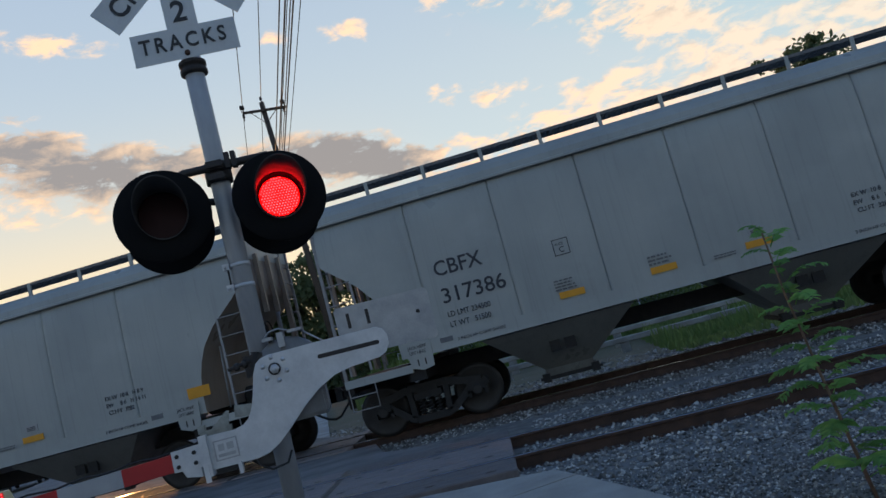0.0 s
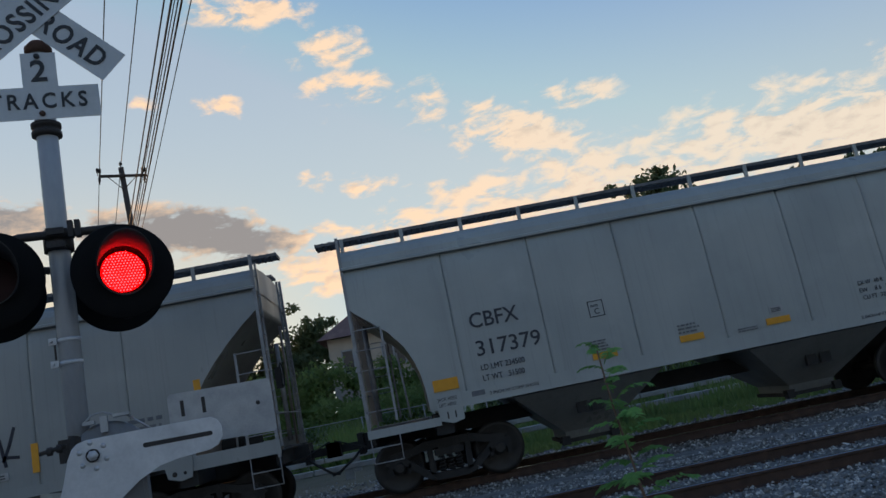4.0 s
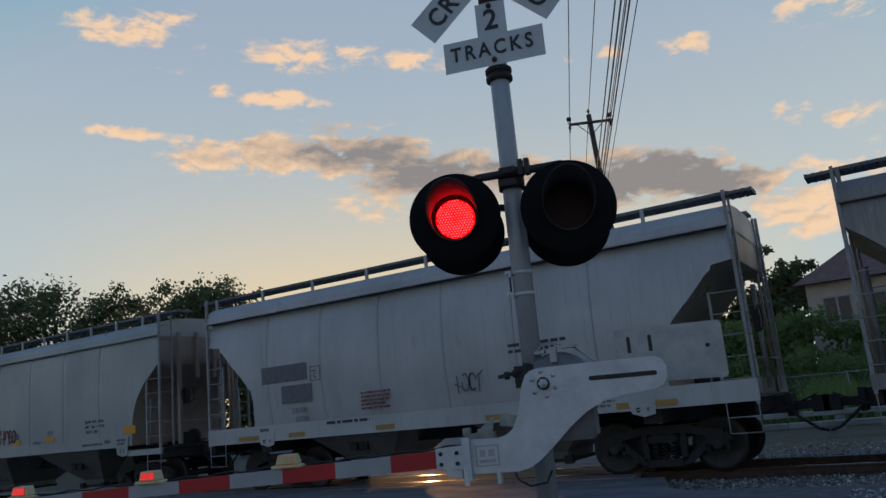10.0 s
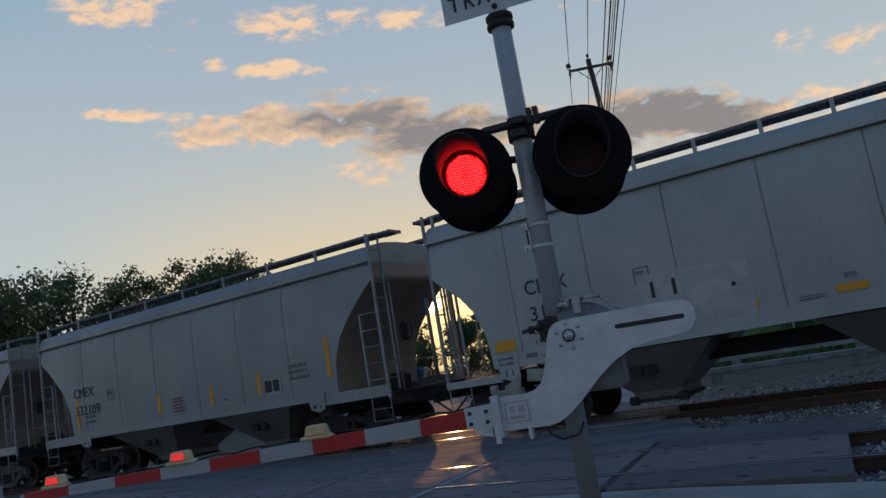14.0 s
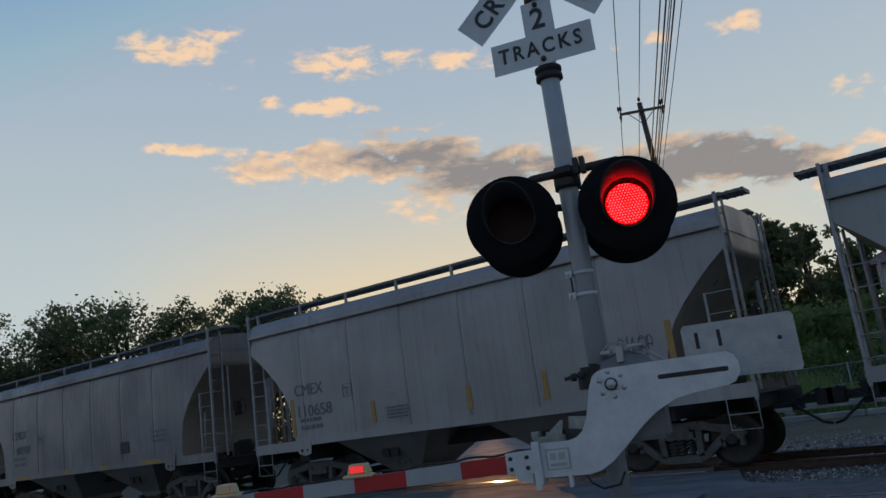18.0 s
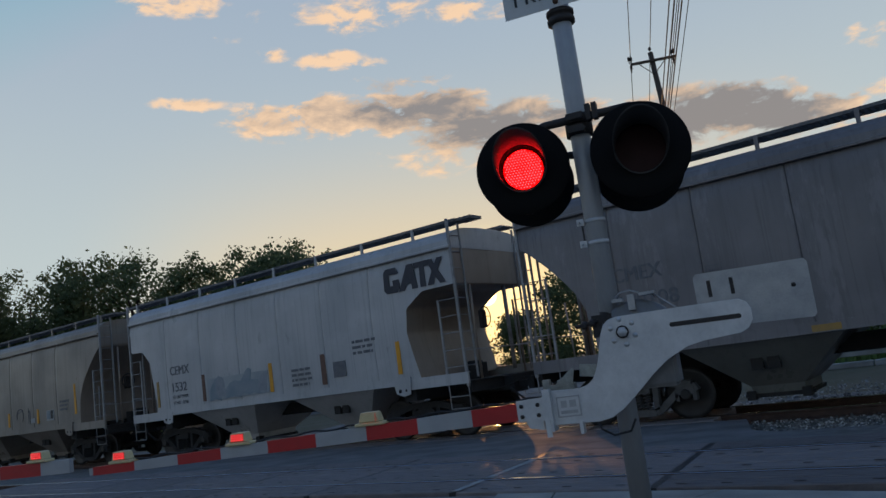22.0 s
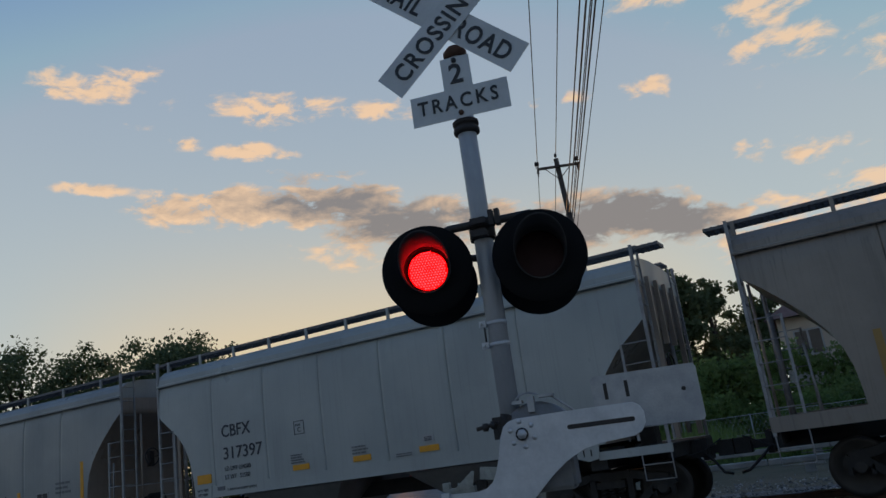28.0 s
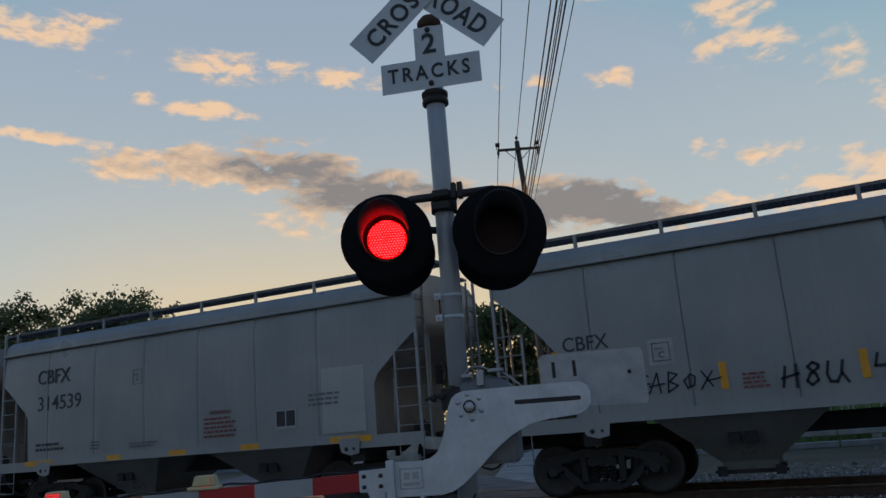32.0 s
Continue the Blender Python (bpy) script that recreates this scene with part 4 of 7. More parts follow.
    # socket where the arm is bolted in
    bm = bmesh.new()
    box(bm, -0.43, -0.385, y - 0.05, y + 0.05, 0.95, 1.19)
    box(bm, -0.43, -0.40, y - 0.06, y - 0.05, 0.92, 1.02)
    box(bm, -0.24, -0.22, y - 0.03, y + 0.03, 0.92, 0.99)
    part("arm_socket", bm, M["plate"], gate)
    bm = bmesh.new()
    box(bm, -0.42, -0.24, y + 0.0, y + 0.06, 1.17, 1.21)
    box(bm, -0.38, -0.22, y + 0.03, y + 0.05, 1.20, 1.27, pose(0, 0, 0, 0, 8, 0))
    box(bm, -0.43, -0.39, y + 0.0, y + 0.05, 1.20, 1.245)
    prism(bm, [(-0.36, 1.205), (-0.25, 1.205), (-0.23, 1.29), (-0.245, 1.295)], y - 0.004, y + 0.004)
    for k in range(2):
        lathe(bm, [(0.014, 0), (0.014, 0.03)], 8, pose(-0.33 + 0.05 * k, y + 0.02, 1.205))
    part("break_away_latch", bm, M["latch"], gate, "grimy latch hardware with bolts")
    # mechanism housing behind the bracket
    bm = bmesh.new()
    lathe(bm, [(0.0, -0.16), (0.20, -0.16), (0.22, -0.14), (0.22, 0.10), (0.20, 0.12), (0.0, 0.12)], 28, pose(0.16, 0.02, 1.42, 90))
    box(bm, 0.0, 0.34, -0.10, 0.18, 1.12, 1.40)
    bmesh.ops.bevel(bm, geom=[e for e in bm.edges if e.calc_length() > 0.25], offset=0.02, segments=2, affect="EDGES")
    part("mechanism_housing", bm, M["housing"], gate, "grey rounded gate drive housing")
    bm = bmesh.new()
    box(bm, 0.13, 0.17, -0.13, -0.07, 1.58, 1.67)
    box(bm, 0.04, 0.10, -0.14, -0.06, 1.635, 1.655)
    box(bm, 0.20, 0.29, -0.14, -0.06, 1.655, 1.672)
    tube(bm, [(0.05, -0.1, 1.655), (0.09, -0.1, 1.69), (0.15, -0.1, 1.695), (0.20, -0.1, 1.672)], 0.006, 6)
    tube(bm, [(0.27, -0.1, 1.66), (0.33, -0.12, 1.61), (0.40, -0.15, 1.55)], 0.006, 6)
    part("housing_latch", bm, M["galv"], gate)
    bm = bmesh.new()
    box(bm, -0.10, 0.02, -0.10, -0.04, 1.45, 1.58)
    tube(bm, [(-0.02, -0.08, 1.59), (-0.04, -0.09, 1.50), (-0.04, -0.06, 1.38)], 0.03, 10)
    tube(bm, [(-0.20, -0.10, 1.525), (-0.06, -0.10, 1.545)], 0.012, 8)
    lathe(bm, [(0.024, 0), (0.024, 0.03)], 6, pose(-0.16, -0.10, 1.53, 0, 90, 0))
    lathe(bm, [(0.024, 0), (0.024, 0.03)], 6, pose(-0.11, -0.10, 1.537, 0, 90, 0))
    part("conduit_fitting", bm, M["iron"], gate, "dark conduit elbow and bolt")
    bm = bmesh.new()
    tube(bm, [(-0.14, y, 0.98), (-0.12, y, 0.93), (-0.06, y + 0.02, 0.89), (0.03, y + 0.06, 0.90), (0.06, y + 0.1, 0.96)], 0.007, 6)
    part("cable_loop", bm, M["rubber"], gate)
    # counterweight plate on the far side
    bm = bmesh.new()
    prism(bm, [(0.49, 1.42), (1.12, 1.40), (1.135, 1.42), (1.135, 1.72), (1.12, 1.745), (0.51, 1.75), (0.49, 1.73)], 0.24, 0.255)
    cw = part("counterweight_plate", bm, M["galv"], gate, "pale steel counterweight plate")
    for x in (0.575, 0.705):
        bm = bmesh.new()
        box(bm, x - 0.011, x + 0.011, 0.2375, 0.2405, 1.60, 1.70)
        part("plate_slot", bm, M["iron"], cw)
    bm = bmesh.new()
    lathe(bm, [(0.014, 0), (0.0, 0.004)], 8, pose(1.04, 0.24, 1.60, 90))
    part("plate_hole", bm, M["iron"], cw)
    bm = bmesh.new()
    box(bm, 0.42, 0.52, 0.18, 0.26, 1.42, 1.56)
    box(bm, 0.0, 0.50, 0.17, 0.20, 1.40, 1.50)
    part("counterweight_arm", bm, M["galv"], gate)
    # the striped arm
    bm = bmesh.new()
    prism(bm, [(-0.43, 1.035), (-0.43, 1.13), (-3.94, 1.02), (-3.94, 0.97)], y - 0.018, y + 0.018)
    arm = part("gate_arm", bm, M["white"], gate, "tapering gate arm with red and white reflective stripes")
    edges = [-0.43, -0.58, -0.89, -1.255, -1.615, -1.99, -2.365, -2.75, -3.12, -3.51, -3.90]
    cols = ["white", "red", "white", "red", "white", "red", "white", "red", "white", "red"]

    def arm_z(u):
        k = (u + 0.43) / -3.52
        return 1.135 - 0.11 * k, 1.03 - 0.065 * k

    for (a, b), c in zip(zip(edges, edges[1:]), cols):
        bm = bmesh.new()
        (ta, la), (tb, lb) = arm_z(a), arm_z(b)
        prism(bm, [(a, la), (a, ta), (b, tb), (b, lb)], y - 0.022, y + 0.022)
        part("stripe", bm, M[c], arm, c + " reflective stripe")
    bm = bmesh.new()
    (ta, la), (tb, lb) = arm_z(-0.43), arm_z(-0.64)
    prism(bm, [(-0.43, la - 0.015), (-0.43, ta + 0.015), (-0.60, ta + 0.008), (-0.60, la - 0.008)], y - 0.028, y - 0.023)
    prism(bm, [(-0.45, la - 0.07), (-0.45, la), (-0.56, la), (-0.54, la - 0.05)], y - 0.02, y + 0.02)
    part("splice_plate", bm, M["plate"], arm)
    for u in (-0.47, -0.57):
        for dz in (-0.03, 0.03):
            bm = bmesh.new()
            lathe(bm, [(0.013, 0), (0.013, 0.01), (0, 0.012)], 6, pose(u, y - 0.028, 1.08 + dz, 90))
            part("bolt", bm, M["iron"], arm)
    for u, left in ((-1.58, False), (-2.59, True), (-3.63, None)):
        arm_lamp(gate, u, arm_z(u)[0], y, left)
    bm = bmesh.new()
    pts = []
    for k in range(40):
        u = -0.45 - 3.2 * k / 39
        pts.append((u, y + 0.026, arm_z(u)[0] + 0.012 + 0.008 * math.sin(k * 1.7)))
    tube(bm, pts, 0.007, 6)
    part("arm_cable", bm, M["rubber"], arm)
    return gate


BLINK_COVERS = []


def arm_lamp(arm, u, z, y, left=None):
    """A lamp on the gate arm; one that winks with the left or the right signal lamp has an added cover over its lit
    window.
    """
    bm = bmesh.new()
    prism(bm, [(u - 0.105, z), (u + 0.105, z), (u + 0.10, z + 0.022), (u - 0.10, z + 0.022)], y - 0.045, y + 0.045)
    prism(bm, [(u - 0.075, z + 0.022), (u + 0.075, z + 0.022), (u + 0.055, z + 0.085), (u - 0.055, z + 0.085)], y - 0.04, y + 0.04)
    bmesh.ops.bevel(bm, geom=bm.edges[:], offset=0.006, segments=1, affect="EDGES")
    lamp = part("arm_lamp", bm, M["cream"], arm, "cream plastic arm lamp")
    bm = bmesh.new()
    box(bm, u - 0.050, u + 0.050, y - 0.0425, y - 0.0405, z + 0.028, z + 0.076)
    window = part("lamp_window", bm, M["arm_field"], lamp, "red lamp window")
    bm = bmesh.new()
    for i in range(6):
        for j in range(3):
            x = u - 0.040 + 0.016 * i
            box(bm, x - 0.003, x + 0.003, y - 0.0445, y - 0.042, z + 0.034 + 0.015 * j, z + 0.040 + 0.015 * j)
    part("lamp_led", bm, M["arm_led"], window, "glowing red diodes")
    if left is not None:
        # added cover: hides the always-lit window while the lamp is off
        bm = bmesh.new()
        box(bm, u - 0.0505, u + 0.0505, y - 0.049, y - 0.046, z + 0.0275, z + 0.0765)
        BLINK_COVERS.append((part("lamp_cover", bm, M["cream"], lamp), left))
    return lamp


def build_far_gate():
    """The arm from the other side of the road; its tip hangs just past this one's."""
    gate = thing("opposite_gate_arm", "second lowered gate arm with red and white stripes", "crossing gate", MAST)
    edges = [-4.13, -4.42, -4.85, -5.28, -5.71, -6.14, -6.57, -7.0, -7.43]
    y = -0.20
    for i, (a, b) in enumerate(zip(edges, edges[1:])):
        bm = bmesh.new()
        prism(bm, [(a, 1.005), (a, 1.105), (b, 1.105), (b, 1.005)], y - 0.02, y + 0.02)
        part("stripe", bm, M["red" if i % 2 else "white"], gate)
    bm = bmesh.new()
    box(bm, -9.2, -7.43, y - 0.02, y + 0.02, 1.0, 1.11)
    lathe(bm, [(0.065, -0.16), (0.065, 1.5)], 16, Matrix.Translation((-9.2, y + 0.2, 0)))
    part("support", bm, M["galv"], gate)
    arm_lamp(gate, -4.44, 1.105, y)


signal_mast, SHUTTERS = build_signal()
build_gate()
build_far_gate()


# ---------------------------------------------------------------- covered hopper cars
def cut_curve(style):
    """How far the body's end is set back at a height, under the overhanging end."""
    if style == "round":
        pts = [(1.15, 1.12), (1.6, 1.10), (1.9, 1.06), (2.15, 0.99), (2.45, 0.86), (2.78, 0.60), (3.1, 0.22), (3.22, 0.08), (3.30, 0.0)]
    elif style == "deep":
        pts = [(1.15, 1.42), (1.55, 1.40), (1.9, 1.36), (2.2, 1.28), (2.5, 1.13), (2.8, 0.90), (3.1, 0.62), (3.4, 0.30), (3.6, 0.05), (3.65, 0.0)]
    elif style == "bevelled":
        pts = [(1.15, 1.02), (2.3, 1.0), (2.5, 0.90), (2.9, 0.45), (3.2, 0.10), (3.25, 0.0)]
    elif style == "angled":
        pts = [(1.15, 1.38), (1.5, 1.44), (2.0, 1.48), (2.25, 1.42), (2.6, 1.12), (3.0, 0.72), (3.25, 0.50), (3.30, 0.42), (3.40, 0.38), (3.45, 0.0)]
    elif style == "hexagonal":
        pts = [(1.15, 1.20), (1.36, 1.25), (1.9, 1.38), (2.33, 1.47), (2.85, 1.40), (2.9, 1.36), (3.18, 0.92), (3.2, 0.86), (3.22, 0.0)]
    else:
        pts = [(1.15, 1.20), (1.6, 1.22), (2.3, 1.10), (2.45, 1.08), (2.78, 1.02), (3.12, 0.70), (3.16, 0.62), (3.18, 0.10), (3.20, 0.08), (3.72, 0.06), (3.74, 0.0)]
    return [z for z, _ in pts], [d for _, d in pts]


SIDE = 1.62
EAVE = 4.05


def side_y(z, bulge):
    k = (z - 1.17) / (EAVE - 1.17)
    return -SIDE + bulge * (2 * k - 1) ** 2 + (0.05 * max(0, (k - 0.9) / 0.1) ** 2)


def hopper_body(car, he, style, paint, seams, bulge=0.03):
    zs_cut, ds = cut_curve(style)
    zs_two, ds_two = cut_curve("hexagonal") if style == "stepped" else (zs_cut, ds)
    zs = sorted(set([1.22, 1.4, 1.7, 2.0, 2.3, 2.55, 2.8, 2.95, 3.1, 3.25, 3.5, 3.75, 3.95, EAVE] + [z for z in zs_cut + zs_two if z > 1.22]))

    def reach(z, e):
        return he - float(np.interp(z, zs_cut, ds) if e < 0 else np.interp(z, zs_two, ds_two))

    stations = [-he, *seams, he]
    for side in (-1, 1):
        groups = list(zip(stations, stations[1:])) if side < 0 else [(-he, he)]
        for a, b in groups:
            bm = bmesh.new()
            cols = [0, 0.010, 0.05, 0.3, 0.7, 0.95, 0.990, 1] if side < 0 else [0, 0.5, 1]
            grid = []
            for z in zs:
                lo, hi = max(a, -reach(z, -1)), min(b, reach(z, 1))
                row = []
                for c in cols:
                    x = lo + (hi - lo) * c
                    dip = 0.030 if (c in (0, 1) and side < 0 and -he < (a if c == 0 else b) < he) else 0.0
                    row.append(bm.verts.new((x, -side * side_y(z, bulge) * 1.0 if side > 0 else side_y(z, bulge) + dip, z)))
                grid.append(row)
            for p, q in zip(grid, grid[1:]):
                for i in range(len(cols) - 1):
                    try:
                        bm.faces.new((p[i], p[i + 1], q[i + 1], q[i])).smooth = True
                    except ValueError:
                        pass
            part("side_panel", bm, paint, car)
    for e in (-1, 1):
        bm = bmesh.new()
        grid = []
        for z in zs:
            y = side_y(z, bulge)
            grid.append([bm.verts.new((e * reach(z, e), y + (-2 * y) * k / 8, z)) for k in range(9)])
        for p, q in zip(grid, grid[1:]):
            for i in range(8):
                bm.faces.new((p[i], p[i + 1], q[i + 1], q[i])).smooth = True
        end = part("end_sheet", bm, P["dust"], car, "dusty brown sloping end sheet")
        for y in (-0.95, -0.32, 0.32, 0.95):
            if style != "round" and abs(y) < 0.5:
                continue
            bm = bmesh.new()
            if style != "round":  # a thin stanchion under the overhang
                tube(bm, [(e * (he - 0.03), y, 1.1), (e * (he - 0.03), y, 3.6)], 0.028, 8)
                part("stanchion", bm, P["dust"], end)
                continue
            box(bm, min(e * he - 0.01 * e, e * he + 0.09 * e), max(e * he - 0.01 * e, e * he + 0.09 * e), y - 0.04, y + 0.04, 1.15 if abs(y) > 0.5 else 2.9, EAVE + 0.1)
            part("end_post", bm, P["dust"], end)
    # roof: shoulders that round up to a flat crown
    bm = bmesh.new()
    prof = [(-SIDE - 0.005, EAVE - 0.02), (-SIDE - 0.03, EAVE - 0.01), (-SIDE - 0.03, EAVE + 0.03), (-SIDE + 0.02, EAVE + 0.05), (-SIDE + 0.03, EAVE + 0.16), (-SIDE + 0.09, EAVE + 0.27), (-SIDE + 0.25, EAVE + 0.38), (-SIDE + 0.6, EAVE + 0.46), (-0.4, EAVE + 0.50)]
    prof = prof + [(-y, z) for y, z in prof[::-1]]
    rings = []
    for k in (-1, -0.5, 0, 0.5, 1):
        rings.append([bm.verts.new((k * (he + 0.015), y, z)) for y, z in prof])
    for p, q in zip(rings, rings[1:]):
        for i in range(len(prof) - 1):
            bm.faces.new((p[i], p[i + 1], q[i + 1], q[i]))
    bm.faces.new(rings[0])
    bm.faces.new(rings[-1][::-1])
    roof = part("roof", bm, paint, car)
    # hatches on the crown
    for x in (-4.2, -1.4, 1.4, 4.2):
        bm = bmesh.new()
        lathe(bm, [(0.42, EAVE + 0.48), (0.42, EAVE + 0.58), (0.38, EAVE + 0.61), (0.0, EAVE + 0.62)], 16, Matrix.Translation((x, 0.15, 0)))
        part("hatch", bm, paint, roof)
    return roof


def running_board(car, he, metal, pitch):
    """Grating walkways on posts along both shoulders of the roof, and across the ends."""
    z0 = EAVE + 0.60
    for s in (-1, 1):
        bm = bmesh.new()
        y0, y1 = s * 1.05 - 0.24, s * 1.05 + 0.24
        for y in (y0, y0 + 0.12, y0 + 0.24, y0 + 0.36, y1):
            box(bm, -he + 0.0 if s > 0 else -he - 0.05, he if s > 0 else he + 0.05, y - 0.012, y + 0.012, z0, z0 + 0.06)
        n = int(he * 2 / 0.11)
        for k in range(n):
            x = -he + 0.1 + k * 0.11
            box(bm, x - 0.02, x + 0.02, y0, y1, z0 + 0.015, z0 + 0.045)
        wb = part("running_board", bm, M["grate"], car, "open grating roof walkway")
        x = -he + 0.05
        while x < he:
            bm = bmesh.new()
            box(bm, x - 0.035, x + 0.035, s * 1.29 - 0.02, s * 1.29 + 0.02, EAVE + 0.30, z0 + 0.055)
            part("bracket", bm, metal, wb)
            x += pitch
    for e in (-1, 1):
        xa, xb = sorted((e * (he + 0.05), e * (he + 0.44)))
        for sd in (-1,):
            bm = bmesh.new()
            for i in range(4):
                x = xa + (xb - xa) * i / 3
                box(bm, x - 0.02, x + 0.02, sd * 1.05 - 0.24, sd * 1.05 + 0.24, z0 - 0.02, z0 + 0.05)
            for i in range(5):
                y = sd * 1.05 - 0.23 + 0.115 * i
                box(bm, xa, xb, y - 0.014, y + 0.014, z0 - 0.012, z0 + 0.042)
            part("end_step", bm, M["grate"], car, "grating step past the car end")


def ladders(car, he, metal, tall=True):
    for e in (-1, 1):
        for s in (-1, 1):
            bm = bmesh.new()
            y = s * (SIDE - 0.03)
            xa, xb = e * (he + 0.02), e * (he - 0.50)
            box(bm, xa - 0.028, xa + 0.028, y - 0.028, y + 0.028, 0.98, EAVE + 0.62)
            box(bm, xb - 0.022, xb + 0.022, y - 0.022, y + 0.022, 1.2, 2.92)
            for z in np.arange(1.42, 2.95, 0.37):
                tube(bm, [(xa, y - s * -0.03, z), (xb, y - s * -0.03, z)], 0.011, 6)
            for z in np.arange(3.2, 4.5, 0.37):
                tube(bm, [(xa, y, z), (xa, y - s * 0.42, z)], 0.011, 6)
            box(bm, xa - 0.02, xa + 0.02, y - s * 0.42 - 0.02, y - s * 0.42 + 0.02, 1.15, EAVE + 0.55)
            for z in np.arange(1.42, 3.1, 0.37):
                tube(bm, [(xa, y, z), (xa, y - s * 0.42, z)], 0.011, 6)
            part("ladder", bm, metal, car, "steel side ladder")
            bm = bmesh.new()
            tube(bm, [(xa, y, 1.05), (xa, y, 0.52), (xb, y, 0.52), (xb, y, 1.05)], 0.014, 6)
            tube(bm, [(xa, y, 0.78), (xb, y, 0.78)], 0.012, 6)
            part("sill_step", bm, metal, car)
        bm = bmesh.new()
        tube(bm, [(e * (he - 0.75), -1.3, 1.2), (e * (he - 0.7), -1.3, 2.4)], 0.02, 6)
        tube(bm, [(e * (he + 0.04), -1.5, 1.75), (e * (he + 0.04), 1.5, 1.75)], 0.014, 6)
        tube(bm, [(e * (he - 0.1), 0.6, 1.2), (e * (he - 0.1), 0.6, 3.2)], 0.05, 8)
        part("end_piping", bm, metal, car, "end handrails and brake piping")
    bm = bmesh.new()
    lathe(bm, [(0.22, -0.015), (0.24, 0.0), (0.22, 0.015), (0.205, 0.0)], 20, pose(he + 0.14, -0.75, 2.45, 0, 90, 0), False)
    for k in range(3):
        a = k * math.pi * 2 / 3
        tube(bm, [(he + 0.14, -0.75, 2.45), (he + 0.14, -0.75 + 0.22 * math.cos(a), 2.45 + 0.22 * math.sin(a))], 0.01, 5)
    box(bm, he + 0.02, he + 0.12, -0.83, -0.67, 2.2, 2.6)
    part("brake_wheel", bm, M["iron"], car, "dark hand brake wheel")


def underframe(car, he, half, paint, hop_paint, plate_paint, style, bog):
    low = style == "round"  # these cars drop to a lower platform rail past the jacking pads
    z0, z1 = (1.20, 1.46) if low else (1.03, 1.40) if style == "angled" else (1.16, 1.34)
    pad_x = 4.80 if low else 4.53
    for s in (-1, 1):
        bm = bmesh.new()
        y = s * (SIDE - 0.06)
        box(bm, -pad_x - 0.24, pad_x + 0.24, min(y, y + s * 0.075), max(y, y + s * 0.075), z0, z1)
        box(bm, -pad_x - 0.24, pad_x + 0.24, min(y, y + s * 0.10), max(y, y + s * 0.10), z0, z0 + 0.018)
        part("side_sill", bm, paint, car)
        for e in (-1, 1):
            bm = bmesh.new()
            xa, xb = sorted((e * (pad_x + 0.2), e * (he + 0.06)))
            zb, zt = (0.95, 1.08) if low else (1.03, 1.385) if style == "angled" else (1.04, 1.27)
            box(bm, xa, xb, min(y, y + s * 0.06), max(y, y + s * 0.06), zb, zt)
            box(bm, xa, xb, min(y - s * 0.05, y + s * 0.06), max(y - s * 0.05, y + s * 0.06), zt, zt + 0.015)
            part("platform_rail", bm, paint, car)
            bm = bmesh.new()
            xa = e * pad_x
            top, foot = (1.47, 0.95) if low else (1.26, 0.91)
            prism(bm, [(xa - 0.26, top), (xa + 0.26, top), (xa + 0.22, foot + 0.04), (xa + 0.02, foot), (xa - 0.20, foot + 0.07)], s * (SIDE + 0.026) - 0.008, s * (SIDE + 0.026) + 0.008)
            pad = part("jacking_pad", bm, plate_paint, car, "jacking pad plate with holes")
            front = s * (SIDE + 0.035)
            if low:
                for dx in (-0.06, 0.08):
                    bm = bmesh.new()
                    box(bm, xa + dx - 0.012, xa + dx + 0.012, front - 0.003, front + 0.003, foot + 0.09, foot + 0.21)
                    part("pad_slot", bm, M["iron"], pad)
                if s < 0:
                    letters("JACK HERE", 0.085, pose(xa - 0.20, front - 0.002, 1.36), INK, pad, width=0.85)
                    letters("LIFT HERE", 0.085, pose(xa - 0.19, front - 0.002, 1.26), INK, pad, width=0.85)
            else:
                for dx, r in ((-0.08, 0.045), (0.1, 0.03)):
                    bm = bmesh.new()
                    lathe(bm, [(r, 0), (0, 0.004)], 12, pose(xa + dx, front, foot + 0.13, 90 * -s if s > 0 else 90))
                    part("pad_hole", bm, M["iron"], pad)
            bm = bmesh.new()
            xa = e * bog
            box(bm, xa - 0.16, xa + 0.16, min(s * 0.35, s * (SIDE - 0.08)), max(s * 0.35, s * (SIDE - 0.08)), 0.78, 1.13)
            part("bolster", bm, M["truckiron"], car)
    bm = bmesh.new()
    box(bm, -he - 0.35, he + 0.35, -0.22, 0.22, 0.74, 1.06)
    part("centre_sill", bm, M["truckiron"], car)
    for e in (-1, 1):
        bm = bmesh.new()
        xa, xb = sorted((e * (he - 1.1), e * (he + 0.1)))
        box(bm, xa, xb, -SIDE + 0.1, SIDE - 0.1, 1.062, 1.085)
        part("end_platform", bm, M["truckiron"], car)
        bm = bmesh.new()
        box(bm, e * he - 0.06, e * he + 0.06, -SIDE + 0.1, SIDE - 0.1, 0.84, 1.06)
        part("end_beam", bm, M["truckiron"], car)
    bm = bmesh.new()
    lathe(bm, [(0.0, -0.55), (0.2, -0.52), (0.2, 0.52), (0.0, 0.55)], 16, pose(he - 1.5, 0.45, 1.32, 0, 90, 0))
    box(bm, he - 0.85, he - 0.55, -0.3, 0.1, 1.08, 1.45)
    part("brake_reservoir", bm, M["truckiron"], car)
    bay = 2.24 if low else 2.15
    for xc in (-bay, bay):
        bm = bmesh.new()
        lv = [(-1.42, 1.42, 1.18, 1.55), (-1.28, 1.28, 1.06, 1.45), (-0.46, 0.46, 0.34, 0.72), (-0.46, 0.46, 0.18, 0.66)]
        rings = [[bm.verts.new((xc + x, y, z)) for x, y in ((a, -w), (b, -w), (b, w), (a, w))] for a, b, z, w in lv]
